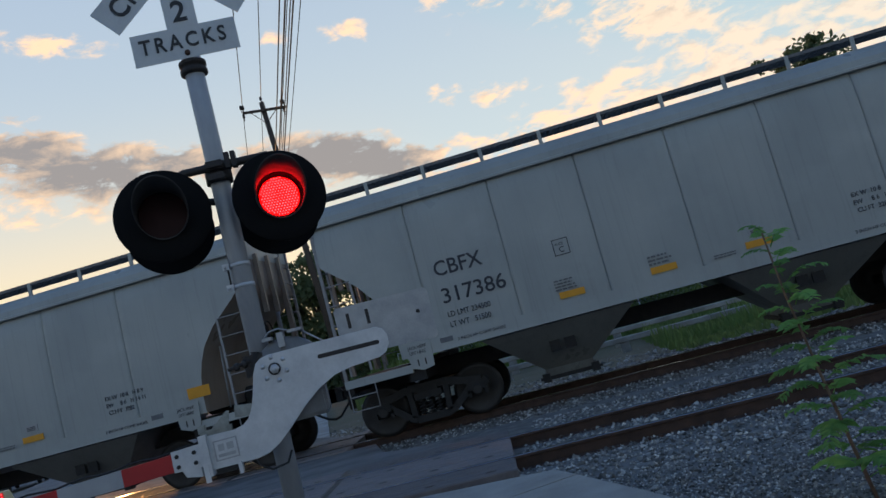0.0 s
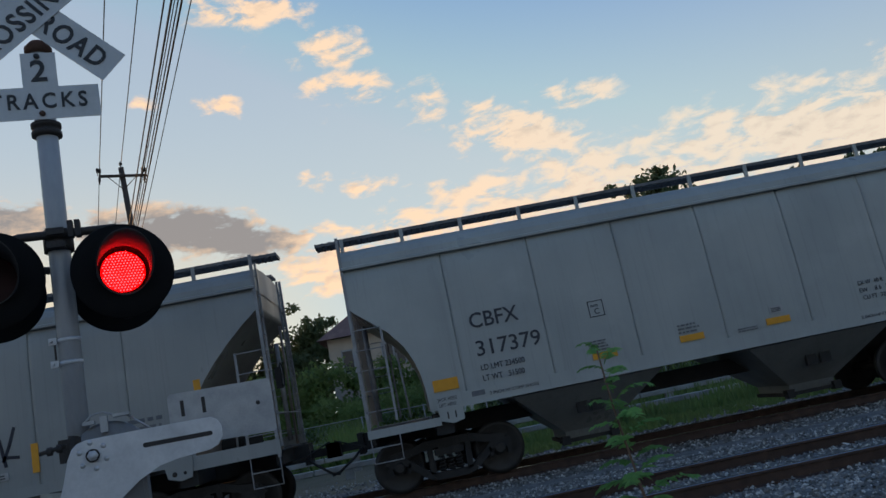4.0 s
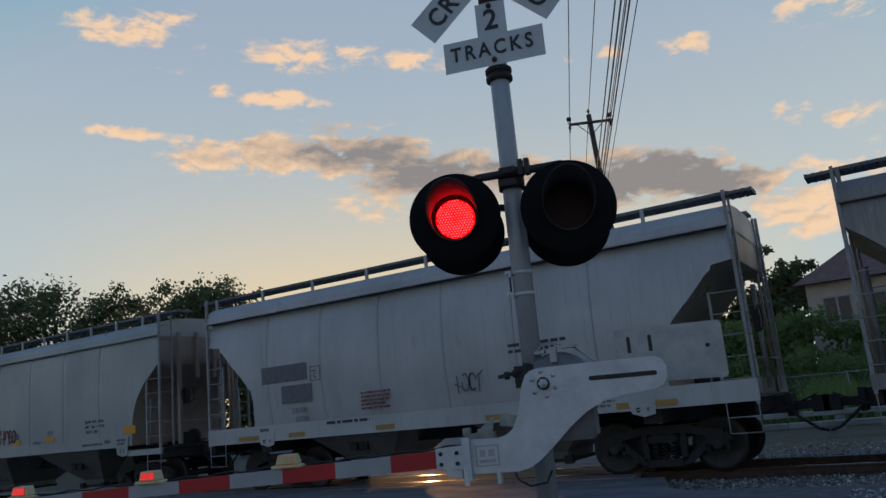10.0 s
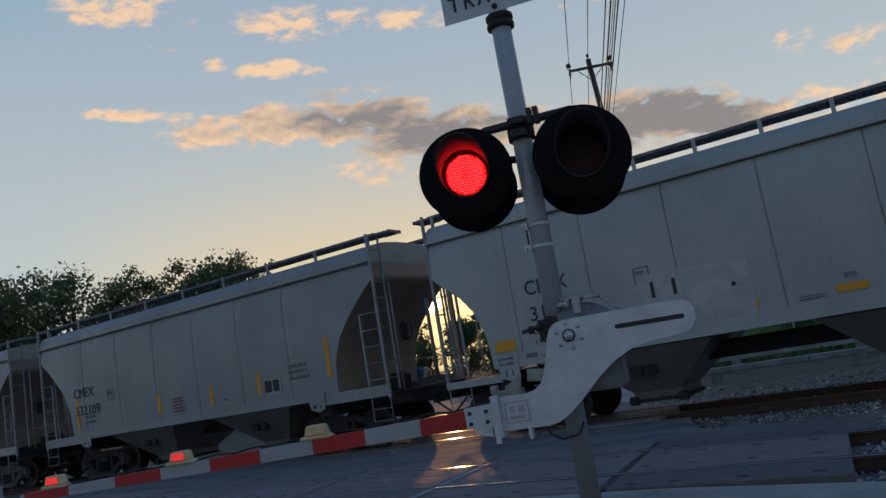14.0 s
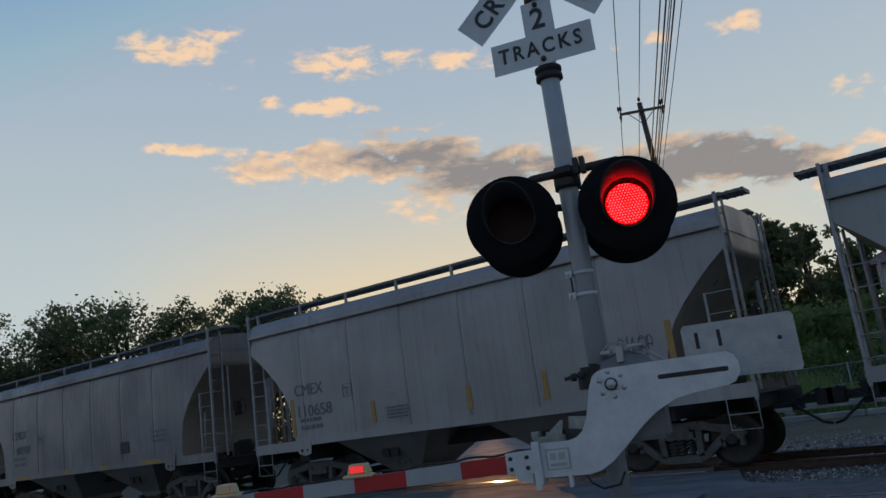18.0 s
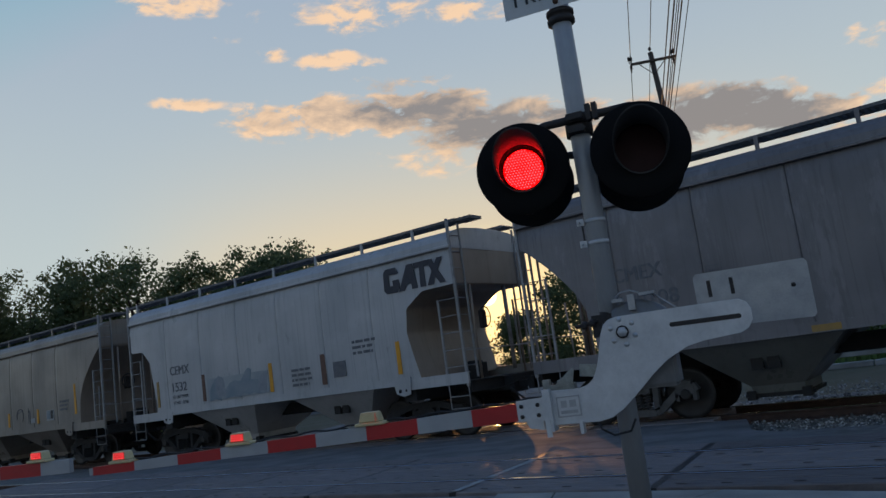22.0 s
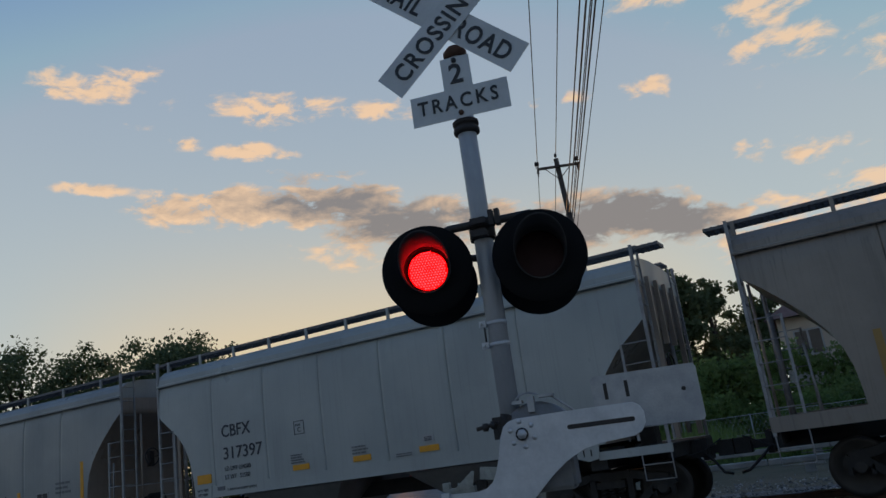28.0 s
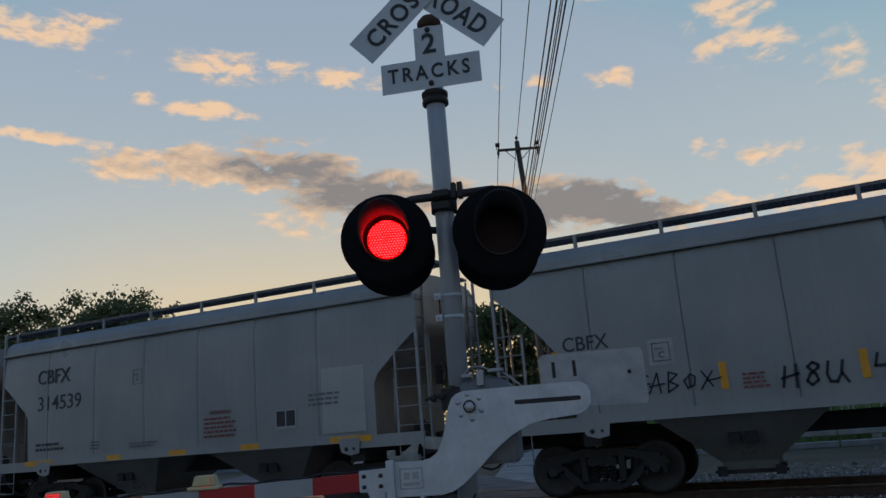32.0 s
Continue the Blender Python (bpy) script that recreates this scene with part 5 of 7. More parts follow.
        for p, q in zip(rings, rings[1:]):
            for i in range(4):
                bm.faces.new((p[i], p[(i + 1) % 4], q[(i + 1) % 4], q[i]))
        bm.faces.new(rings[0])
        bm.faces.new(rings[-1])
        hop = part("hopper_bay", bm, hop_paint, car, "sloping discharge hopper")
        bm = bmesh.new()
        box(bm, xc - 0.52, xc + 0.52, -0.70, 0.70, 0.13, 0.20)
        box(bm, xc - 0.55, xc - 0.40, -0.78, -0.60, 0.10, 0.26)
        box(bm, xc + 0.40, xc + 0.55, -0.78, -0.60, 0.10, 0.26)
        tube(bm, [(xc - 0.6, -0.66, 0.17), (xc + 0.6, -0.66, 0.17)], 0.03, 8)
        part("outlet_gate", bm, M["truckiron"], hop)
        bm = bmesh.new()
        box(bm, xc - 0.24, xc - 0.04, -1.26, -1.18, 0.66, 0.86)
        box(bm, xc + 0.04, xc + 0.24, -1.26, -1.18, 0.66, 0.86)
        lathe(bm, [(0.07, -0.05), (0.07, 0.02)], 10, pose(xc - 0.14, -1.23, 0.76, 90))
        lathe(bm, [(0.07, -0.05), (0.07, 0.02)], 10, pose(xc + 0.14, -1.23, 0.76, 90))
        part("vibrator_bracket", bm, M["truckiron"], hop)
    for e in (-1, 1):
        bm = bmesh.new()
        box(bm, min(e * (he + 0.3), e * (half - 0.18)), max(e * (he + 0.3), e * (half - 0.18)), -0.075, 0.075, 0.78, 0.93)
        box(bm, min(e * (half - 0.22), e * (half + 0.06)), max(e * (half - 0.22), e * (half + 0.06)), -0.17, 0.12, 0.72, 1.0)
        box(bm, min(e * (he + 0.25), e * (he + 0.36)), max(e * (he + 0.25), e * (he + 0.36)), -0.3, 0.3, 0.68, 1.08)
        tube(bm, [(e * (he + 0.12), -0.95, 0.82), (e * (he + 0.35), -0.5, 0.86), (e * (half - 0.12), -0.22, 1.03)], 0.015, 6)
        part("coupler", bm, M["truckiron"], car, "dark knuckle coupler")
        bm = bmesh.new()
        pts = [(e * (he + 0.3), -0.36, 0.80), (e * (he + 0.45), -0.36, 0.66), (e * (half - 0.15), -0.33, 0.44), (e * half, -0.3, 0.40)]
        tube(bm, pts, 0.025, 8)
        part("brake_hose", bm, M["rubber"], car, "hanging rubber air hose")


def side_frame_mesh(y):
    """A cast three-piece bogie side frame: arched top, hanging middle, two windows, springs."""
    bm = bmesh.new()

    def strip(pts, w):
        for (x0, z0), (x1, z1) in zip(pts, pts[1:]):
            d = Vector((x1 - x0, 0, z1 - z0))
            n = Vector((-d.z, 0, d.x)).normalized() * w / 2
            q = [Vector((x0, 0, z0)) + n, Vector((x1, 0, z1)) + n, Vector((x1, 0, z1)) - n, Vector((x0, 0, z0)) - n]
            prism(bm, [(v.x, v.z) for v in q], y - 0.07, y + 0.07)

    strip([(-1.14, 0.50), (-1.06, 0.63), (-0.70, 0.68), (-0.38, 0.76), (0.38, 0.76), (0.70, 0.68), (1.06, 0.63), (1.14, 0.50)], 0.14)
    strip([(-0.80, 0.52), (-0.46, 0.24), (-0.32, 0.17), (0.32, 0.17), (0.46, 0.24), (0.80, 0.52)], 0.13)
    strip([(-0.34, 0.22), (-0.36, 0.70)], 0.11)
    strip([(0.34, 0.22), (0.36, 0.70)], 0.11)
    for x in (-0.94, 0.94):
        box(bm, x - 0.17, x + 0.17, y - 0.08, y + 0.08, 0.46, 0.62)
        box(bm, x - 0.20, x - 0.13, y - 0.07, y + 0.07, 0.34, 0.50)
        box(bm, x + 0.13, x + 0.20, y - 0.07, y + 0.07, 0.34, 0.50)
    box(bm, -0.27, 0.27, y - 0.12, y + 0.12, 0.54, 0.66)
    return bm


PARTS = {}


def truck_meshes():
    for s in (-1, 1):
        ob = finish("tmp", side_frame_mesh(s * 1.0), M["truckiron"])
        PARTS["frame", s] = ob.data
        bpy.data.objects.remove(ob)
    bm = bmesh.new()
    tube(bm, [(0.055 * math.cos(a), 0.055 * math.sin(a), 0.24 + 0.3 * a / (2 * math.pi * 5)) for a in np.linspace(0, 2 * math.pi * 5, 41)], 0.015, 4)
    ob = finish("tmp", bm, M["truckiron"])
    PARTS["spring"] = ob.data
    bpy.data.objects.remove(ob)
    bm = bmesh.new()
    box(bm, -0.2, 0.2, -1.08, 1.08, 0.54, 0.74)
    box(bm, -1.25, 1.25, -0.55, -0.45, 0.34, 0.42)
    box(bm, -0.5, 0.5, -0.2, 0.2, 0.6, 0.78)
    ob = finish("tmp", bm, M["truckiron"])
    PARTS["beam"] = ob.data
    bpy.data.objects.remove(ob)
    bm = bmesh.new()
    rot = pose(0, 0, 0, 90)
    for s in (-1, 1):
        y0 = s * 0.7525
        prof = [(0.09, 0.0), (0.14, 0.035), (0.30, 0.01), (0.36, -0.045), (0.450, -0.05), (0.457, 0.055), (0.485, 0.075), (0.485, 0.095), (0.40, 0.095), (0.30, 0.05), (0.12, 0.09), (0.09, 0.09)]
        t = bmesh.new()
        lathe(t, prof, 40, None, False)
        join(bm, t, Matrix.Translation((0, y0, 0)) @ pose(0, 0, 0, 90 if s < 0 else -90))
    lathe(bm, [(0.08, -1.12), (0.08, 1.12)], 16, rot)
    for s in (-1, 1):
        t = bmesh.new()
        lathe(t, [(0.115, 0.0), (0.115, 0.12), (0.10, 0.15), (0.05, 0.16), (0.0, 0.16)], 20)
        for k in range(3):
            a = k * 2 * math.pi / 3
            lathe(t, [(0.018, 0.15), (0.018, 0.185)], 6, Matrix.Translation((0.065 * math.cos(a), 0.065 * math.sin(a), 0)))
        join(bm, t, Matrix.Translation((0, s * 0.93, 0)) @ pose(0, 0, 0, 90 if s < 0 else -90))
    ob = finish("tmp", bm, M["tread"])
    PARTS["wheelset"] = ob.data
    bpy.data.objects.remove(ob)


truck_meshes()
M["dusty_iron"] = mat("dust-coated_bogie_steel", (0.13, 0.127, 0.122), (0.085, 0.08, 0.075), 0.85, 0.05, 7, 60, 0.3, spec=0.3)
for key in list(PARTS):
    if key != "wheelset":
        me = PARTS[key].copy()
        me.materials.clear()
        me.materials.append(M["dusty_iron"])
        PARTS["dusty", key] = me
AXLES = []
TRAIN = []


def bogies(car, bog, dusty=False):
    def pick(key):
        return PARTS["dusty", key] if dusty else PARTS[key]

    for e in (-1, 1):
        xb = e * bog
        base = share("bogie", pick("beam"), car, pose(xb, 0, RAIL_Z))
        base["label"] = "dirty three-piece bogie"
        for s in (-1, 1):
            share("side_frame", pick(("frame", s)), base, Matrix())
        for i in range(3):
            for y in (-1.06, -0.95):
                share("spring", pick("spring"), base, pose(-0.16 + 0.16 * i, y, 0))
        for dx in (-0.94, 0.94):
            w = share("wheelset", PARTS["wheelset"], car, pose(xb + dx, 0, 0.457 + RAIL_Z))
            w["label"] = "worn steel wheelset"
            AXLES.append((w, xb + dx))


def patch(car, x, z, w, h, material, name="reflector", label="", y=None):
    bm = bmesh.new()
    yy = -SIDE - 0.004 if y is None else y
    box(bm, x - w / 2, x + w / 2, yy - 0.003, yy + 0.012, z - h / 2, z + h / 2)
    return part(name, bm, material, car, label)


def outlined(car, x, z, w, h, mark, ink):
    """A ruled square with a letter in it."""
    bm = bmesh.new()
    y = -SIDE - 0.004
    t = 0.014
    for a in ((x - w / 2, x + w / 2, z - h / 2, z - h / 2 + t), (x - w / 2, x + w / 2, z + h / 2 - t, z + h / 2), (x - w / 2, x - w / 2 + t, z - h / 2, z + h / 2), (x + w / 2 - t, x + w / 2, z - h / 2, z + h / 2)):
        box(bm, a[0], a[1], y - 0.003, y + 0.006, a[2], a[3])
    sq = part("plate_mark", bm, ink, car, "ruled clearance plate square")
    letters("PLATE", 0.065, pose(x - w * 0.33, y - 0.004, z + 0.035), ink, sq, width=0.8)
    letters(mark, 0.15, pose(x - 0.05, y - 0.004, z - 0.10), ink, sq)


def stroke(car, pts, r, material, x, z, label, name="graffiti"):
    """A sprayed scrawl: flat ribbons along a wandering line, no lettering."""
    bm = bmesh.new()
    y = -SIDE - 0.006
    for line in pts:
        for (x0, z0), (x1, z1) in zip(line, line[1:]):
            d = Vector((x1 - x0, 0, z1 - z0))
            if d.length < 1e-4:
                continue
            n = Vector((-d.z, 0, d.x)).normalized() * r
            d = d.normalized() * r * 0.6
            q = [(x0 - d.x + n.x, z0 - d.z + n.z), (x1 + d.x + n.x, z1 + d.z + n.z), (x1 + d.x - n.x, z1 + d.z - n.z), (x0 - d.x - n.x, z0 - d.z - n.z)]
            prism(bm, [(x + a, z + b) for a, b in q], y - 0.002, y + 0.008)
    return part(name, bm, material, car, label)


def scrawl(seed, width, height, n):
    """Looping strokes for a tag that cannot be read."""
    rnd = random.Random(seed)
    out = []
    for i in range(n):
        x0, w = width * i / n, width / n * 0.9
        for _ in range(rnd.choice((1, 2, 2, 3))):
            kind = rnd.choice("barrel")
            lean = rnd.uniform(-0.12, 0.2) * w
            if kind in "bl":
                u = x0 + w * rnd.uniform(0.1, 0.9)
                out.append([(u, 0.0 - 0.1 * height), (u + lean, height * rnd.uniform(0.8, 1.15))])
            elif kind == "r":
                z = height * rnd.uniform(0.2, 0.8)
                out.append([(x0, z), (x0 + w * 0.95, z + height * rnd.uniform(-0.3, 0.4))])
            else:
                a0, turn = rnd.uniform(0, 6.28), rnd.choice((-1, 1)) * rnd.uniform(3.4, 5.8)
                out.append([(x0 + w * (0.5 + 0.5 * math.cos(a0 + turn * t / 9)), height * (0.5 + 0.5 * math.sin(a0 + turn * t / 9))) for t in range(10)])
    return out


GLYPHS = {
    "H": [[(0.05, 0.0), (0.12, 0.9)], [(0.55, -0.05), (0.5, 0.95)], [(0.0, 0.38), (0.6, 0.55)]],
    "8": [[(0.5, 0.85), (0.3, 0.98), (0.12, 0.8), (0.42, 0.45), (0.5, 0.18), (0.28, 0.0), (0.1, 0.18), (0.22, 0.48), (0.5, 0.72), (0.5, 0.85)]],
    "U": [[(0.05, 0.95), (0.0, 0.4), (0.12, 0.08), (0.35, 0.05), (0.5, 0.4), (0.55, 0.95)], [(0.52, 0.4), (0.75, 0.0)]],
    "R": [[(0.1, 0.0), (0.12, 0.95)], [(0.0, 0.88), (0.4, 0.98), (0.52, 0.75), (0.15, 0.5), (0.62, 0.0)]],
    "S": [[(0.55, 0.85), (0.3, 0.98), (0.1, 0.8), (0.32, 0.55), (0.5, 0.3), (0.3, 0.05), (0.0, 0.15)], [(0.1, 0.45), (0.55, 0.5)]],
    "V": [[(0.0, 0.95), (0.18, 0.02), (0.55, 1.0)]],
    "C": [[(0.6, 0.85), (0.3, 1.0), (0.05, 0.5), (0.25, 0.05), (0.6, 0.1), (0.62, 0.4), (0.35, 0.42)]],
    "4": [[(0.1, 0.95), (0.02, 0.5), (0.5, 0.5)], [(0.5, 0.95), (0.42, 0.0)]],
    "+": [[(0.0, 0.45), (0.5, 0.5)], [(0.25, 0.8), (0.22, 0.1)], [(0.05, 0.15), (0.5, 0.2)]],
    "G": [[(0.75, 0.9), (0.3, 0.95), (0.0, 0.45), (0.2, 0.05), (0.6, 0.3), (0.35, 0.5), (0.85, 0.5)]],
    "A": [[(0.0, 0.0), (0.35, 1.0), (0.55, 0.0)], [(0.0, 0.35), (0.7, 0.45)]],
    "B": [[(0.1, 0.0), (0.1, 1.0), (0.5, 0.85), (0.15, 0.52), (0.55, 0.3), (0.1, 0.0)]],
    "O": [[(0.3, 0.8), (0.02, 0.5), (0.2, 0.12), (0.5, 0.25), (0.52, 0.65), (0.3, 0.8)], [(0.25, 0.7), (0.3, 0.2)]],
    "X": [[(0.0, 0.9), (0.55, 0.1)], [(0.5, 0.85), (0.0, 0.0)], [(0.3, 0.4), (0.9, 0.5)]],
}


def tag_lines(word, width, height, slant=0.12):
    """Hand-sprayed letters, leaning and joined."""
    out, step = [], width / len(word)
    for i, c in enumerate(word):
        for line in GLYPHS[c]:
            out.append([(i * step + a * step * 1.25 + slant * b * height, b * height) for a, b in line])
    return out


def paints():
    return {
        "pearl": car_paint("light_grey_car_paint", (0.365, 0.385, 0.365), (0.265, 0.275, 0.26), 0.35, rusty=0.04),
        "grey": car_paint("cool_grey_car_paint", (0.285, 0.294, 0.282), (0.205, 0.212, 0.203), 0.3, rusty=0.03),
        "sooty": car_paint("sooty_grey_car_paint", (0.265, 0.243, 0.225), (0.145, 0.133, 0.122), 0.8, rusty=0.10, patch=0.6),
        "chalk": car_paint("chalky_white_car_paint", (0.46, 0.46, 0.455), (0.305, 0.30, 0.29), 0.45, (0.27, 0.17, 0.085), 0.5),
        "mauve": car_paint("rust-washed_grey_car_paint", (0.330, 0.315, 0.305), (0.21, 0.192, 0.18), 0.7, (0.27, 0.15, 0.08), 0.6),
        "dusk": car_paint("faded_violet_grey_car_paint", (0.198, 0.189, 0.194), (0.116, 0.107, 0.107), 0.9, rusty=0.08, patch=0.25),
        "milk": car_paint("peeling_white_car_paint", (0.465, 0.465, 0.462), (0.30, 0.30, 0.295), 0.7, (0.103, 0.086, 0.077), 0.5),
        "dust": car_paint("dust-browned_end_paint", (0.30, 0.245, 0.20), (0.19, 0.15, 0.12), 0.6, (0.16, 0.10, 0.06), 0.2),
        "tan": car_paint("cement-dusted_tan_car_paint", (0.275, 0.237, 0.198), (0.172, 0.146, 0.120), 0.8, (0.138, 0.086, 0.052), 0.35),
    }


P = paints()
HOPDARK = car_paint("dirty_hopper_paint", (0.17, 0.175, 0.165), (0.10, 0.10, 0.095), 0.6, rusty=0.1)
SPRAY_BLACK = mat("black_spray_paint", (0.02, 0.022, 0.035), None, 0.6, 0, 9, 60, 0.02)
SPRAY_RED = mat("red_spray_paint", (0.30, 0.06, 0.08), None, 0.6, 0, 9, 60, 0.02)
SPRAY_GREY = mat("faded_spray_paint", (0.20, 0.225, 0.25), (0.29, 0.305, 0.32), 0.6, 0, 9, 60, 0.02)
SPRAY_HAZE = mat("thin_grey-blue_spray_haze", (0.27, 0.295, 0.31), (0.38, 0.385, 0.385), 0.6, 0, 1.6, 60, 0.02, contrast=0.18)
SPRAY_TEAL = mat("faded_teal_spray_paint", (0.16, 0.215, 0.25), (0.28, 0.305, 0.32), 0.6, 0, 2, 60, 0.02)
INK = mat("dark_stencil_paint", (0.03, 0.033, 0.045), (0.05, 0.05, 0.06), 0.6, 0, 9, 60, 0.02)
INK_FADED = mat("faded_stencil_paint", (0.10, 0.105, 0.12), (0.16, 0.165, 0.17), 0.6, 0, 9, 60, 0.02)
INK_RED = mat("red_stencil_paint", (0.22, 0.06, 0.06), None, 0.6, 0, 9, 60, 0.02)
PALE = mat("pale_label_paint", (0.39, 0.385, 0.37), (0.31, 0.305, 0.295), 0.6, 0, 6, 60, 0.02)
SEAMS = (-4.45, -2.8, -1.15, 0.5, 2.15, 3.8)
FACE = -SIDE - 0.008

# centre at the clip's start, coupled length, paint, label
CARS = [
    (2.80, 14.20, "pearl", "round", "clean light grey two-bay covered hopper car with yellow reflectors"),
    (-11.47, 14.40, "pearl", "round", "clean light grey covered hopper car with warm dusty ends"),
    (-25.80, 14.25, "grey", "deep", "smooth pale grey covered hopper car with a black sprayed tag"),
    (-40.20, 14.55, "sooty", "deep", "sooty patched grey covered hopper car with pale number panels"),
    (-54.83, 14.66, "chalk", "angled", "chalky white rounded hopper car with rust stains on the roof"),
    (-69.30, 14.31, "pearl", "round", "light grey covered hopper car with a small red tag"),
    (-83.90, 14.93, "grey", "deep", "pale grey covered hopper car with upright yellow reflectors"),
    (-98.55, 14.30, "mauve", "deep", "rust-washed grey covered hopper car with faded marks"),
    (-113.05, 14.70, "dusk", "deep", "dirty violet-grey covered hopper car with streaked sides"),
    (-127.57, 14.34, "milk", "stepped", "peeling white covered hopper car with large block emblem"),
    (-142.27, 15.06, "tan", "deep", "tan cement-dusted covered hopper car with faded graffiti"),
    (-156.80, 14.00, "pearl", "round", "light grey covered hopper car with yellow reflectors"),
    (-170.95, 14.30, "grey", "deep", "pale grey covered hopper car with dark sprayed tags along its foot"),
    (-185.15, 14.10, "grey", "bevelled", "pale blue-grey covered hopper car with red warning print"),
    (-199.45, 14.40, "grey", "deep", "pale grey covered hopper car at the end of view"),
]


def marks(car, x, z, top, number, ink, size=0.30):
    """The owner's mark and number; small load print beneath."""
    if "M" in top:
        letters(top, size * 1.32, pose(x, FACE, z), ink, car, width=0.93)
        letters(top, size * 1.32, pose(x + 0.018, FACE - 0.0012, z), ink, car, width=0.93)
    else:
        letters(top, size * 1.32, pose(x, FACE, z), ink, car, bold=0.004, width=0.95)
    letters(number, size * 1.32, pose(x + 0.02, FACE, z - size * 1.72), ink, car, bold=0.003, width=1.04)


TAG12 = (-3.82, -1.40, -0.05)


def dress(k, car):
    """What is painted and stuck on each car."""
    yel, ink = M["yellow"], INK
    if k in (0, 1, 5, 11):
        marks(car, -4.32, 2.54, "CBFX", ("317386", "317379", None, None, None, "317356", None, None, None, None, None, "317397")[k], ink)
        letters("LD LMT 234500", 0.145, pose(-4.27, FACE, 1.76), ink, car, width=0.85)
        letters("LT WT   51500", 0.145, pose(-4.27, FACE, 1.57), ink, car, width=0.85)
        outlined(car, -1.95, 2.46, 0.29, 0.30, "C", ink)
        patch(car, -4.95, 1.64, 0.46, 0.21, yel, "reflector", "yellow reflective strip")
        patch(car, 4.95, 1.64, 0.46, 0.21, yel, "reflector", "yellow reflective strip")
        for x in (-1.98, -0.32, 1.35):
            patch(car, x, 1.60, 0.46, 0.12, yel, "reflector", "yellow reflective strip")
        bars(-2.25, 1.68, FACE, 0.42, 0.22, 4, INK_FADED, car, 3)
        bars(-0.55, 1.68, FACE, 0.42, 0.20, 3, INK_FADED, car, 4)
        patch(car, 1.36, 1.80, 0.26, 0.14, PALE, "notice", "small white notice")
        bars(1.26, 1.75, FACE - 0.002, 0.2, 0.09, 3, ink, car, 5)
        bars(0.55, 1.50, FACE, 0.4, 0.09, 2, INK_FADED, car, 6)
        letters("EX W  10 8   H 8 9", 0.115, pose(3.02, FACE, 1.93), ink, car, width=0.9)
        letters("EW     8 6   H 14 11", 0.115, pose(3.02, FACE, 1.79), ink, car, width=0.9)
        letters("CU FT  3282", 0.115, pose(3.05, FACE, 1.65), ink, car, width=0.9)
        for x in (-4.2, 2.9):
            letters("2 INCH HF COMP SHOES", 0.082, pose(x, FACE - 0.012, 1.31), ink, car)
        for x in (-4.40, 4.02):
            patch(car, x, 1.38, 0.24, 0.09, INK_FADED, "stencil_box", y=FACE - 0.011)
        if k == 5:
            stroke(car, scrawl(9, 1.15, 0.36, 6), 0.02, SPRAY_RED, -1.5, 1.62, "small red sprayed tag")
    elif k in (2, 6):
        marks(car, -4.98, 2.36, "CMEX", "330850" if k == 2 else "332109", ink)
        if k == 2:
            letters("LD LMT  230700", 0.13, pose(-4.92, FACE, 1.64), INK_FADED, car, width=0.8)
            letters("LT WT    55300", 0.13, pose(-4.92, FACE, 1.48), INK_FADED, car, width=0.8)
        if k == 6:
            bars(-4.5, 1.55, FACE, 0.6, 0.3, 2, INK_FADED, car, 12)
        outlined(car, -3.2, 2.28, 0.29, 0.30, "C", ink)
        for x, z, h in ((-4.85 if k == 6 else -5.05, 1.9, 0.95), (5.02, 2.12, 0.95), (-1.12 if k == 6 else -2.02, 1.76, 0.5), (0.98 if k == 6 else 0.04, 1.74, 0.5), (2.72 if k == 6 else 2.12, 1.80, 0.5)):
            patch(car, x, z, 0.12, h, yel, "reflector", "upright yellow reflective strip")
        patch(car, 3.2 if k == 6 else 3.09, 1.68, 0.5, 0.36, PALE, "consolidated_plate", "black and white data plate")
        patch(car, 3.03, 1.70, 0.23, 0.28, M["ink"], "plate_field", y=FACE - 0.003)
        patch(car, 3.29, 1.70, 0.20, 0.28, M["ink"], "plate_field", y=FACE - 0.003)
        patch(car, 1.5, 1.58, 0.28, 0.13, PALE, "notice", "small white notice")
        bars(1.4, 1.53, FACE - 0.002, 0.2, 0.09, 2, ink, car, 5)
        bars(3.75, 1.72, FACE, 0.75, 0.42, 3, INK_FADED, car, 8)
        bars(-0.55, 1.45, FACE, 0.5, 0.42, 5, INK_RED, car, 9)
        if k == 2:
            tag = [[(0.50, 0.95), (0.28, 0.55), (0.05, 0.36), (0.30, 0.42), (0.34, 0.24), (0.12, -0.05), (0.02, -0.42)],
                   [(0.30, 0.1), (0.62, 0.72), (0.72, 0.1)], [(0.40, 0.34), (0.78, 0.40)],
                   [(0.88, 0.05), (0.92, 0.85), (1.18, 0.72), (0.95, 0.48), (1.25, 0.30), (0.9, 0.04)],
                   [(1.30, 0.2), (1.38, 0.6), (1.58, 0.55), (1.52, 0.12), (1.32, 0.12), (1.3, 0.3)],
                   [(1.95, 0.85), (1.82, 0.45), (1.68, 0.12), (1.72, 0.2), (2.0, 0.16)], [(1.62, 0.62), (1.72, 0.0)]]
            tag = [[(a * 0.8, b * 0.74) for a, b in line] for line in tag]
            stroke(car, tag, 0.026, SPRAY_BLACK, 0.24, 1.75, "black sprayed tag of long loose strokes")
    elif k == 3:
        patch(car, -4.22, 2.14, 0.95, 1.22, PALE, "number_panel", "pale repainted number panel")
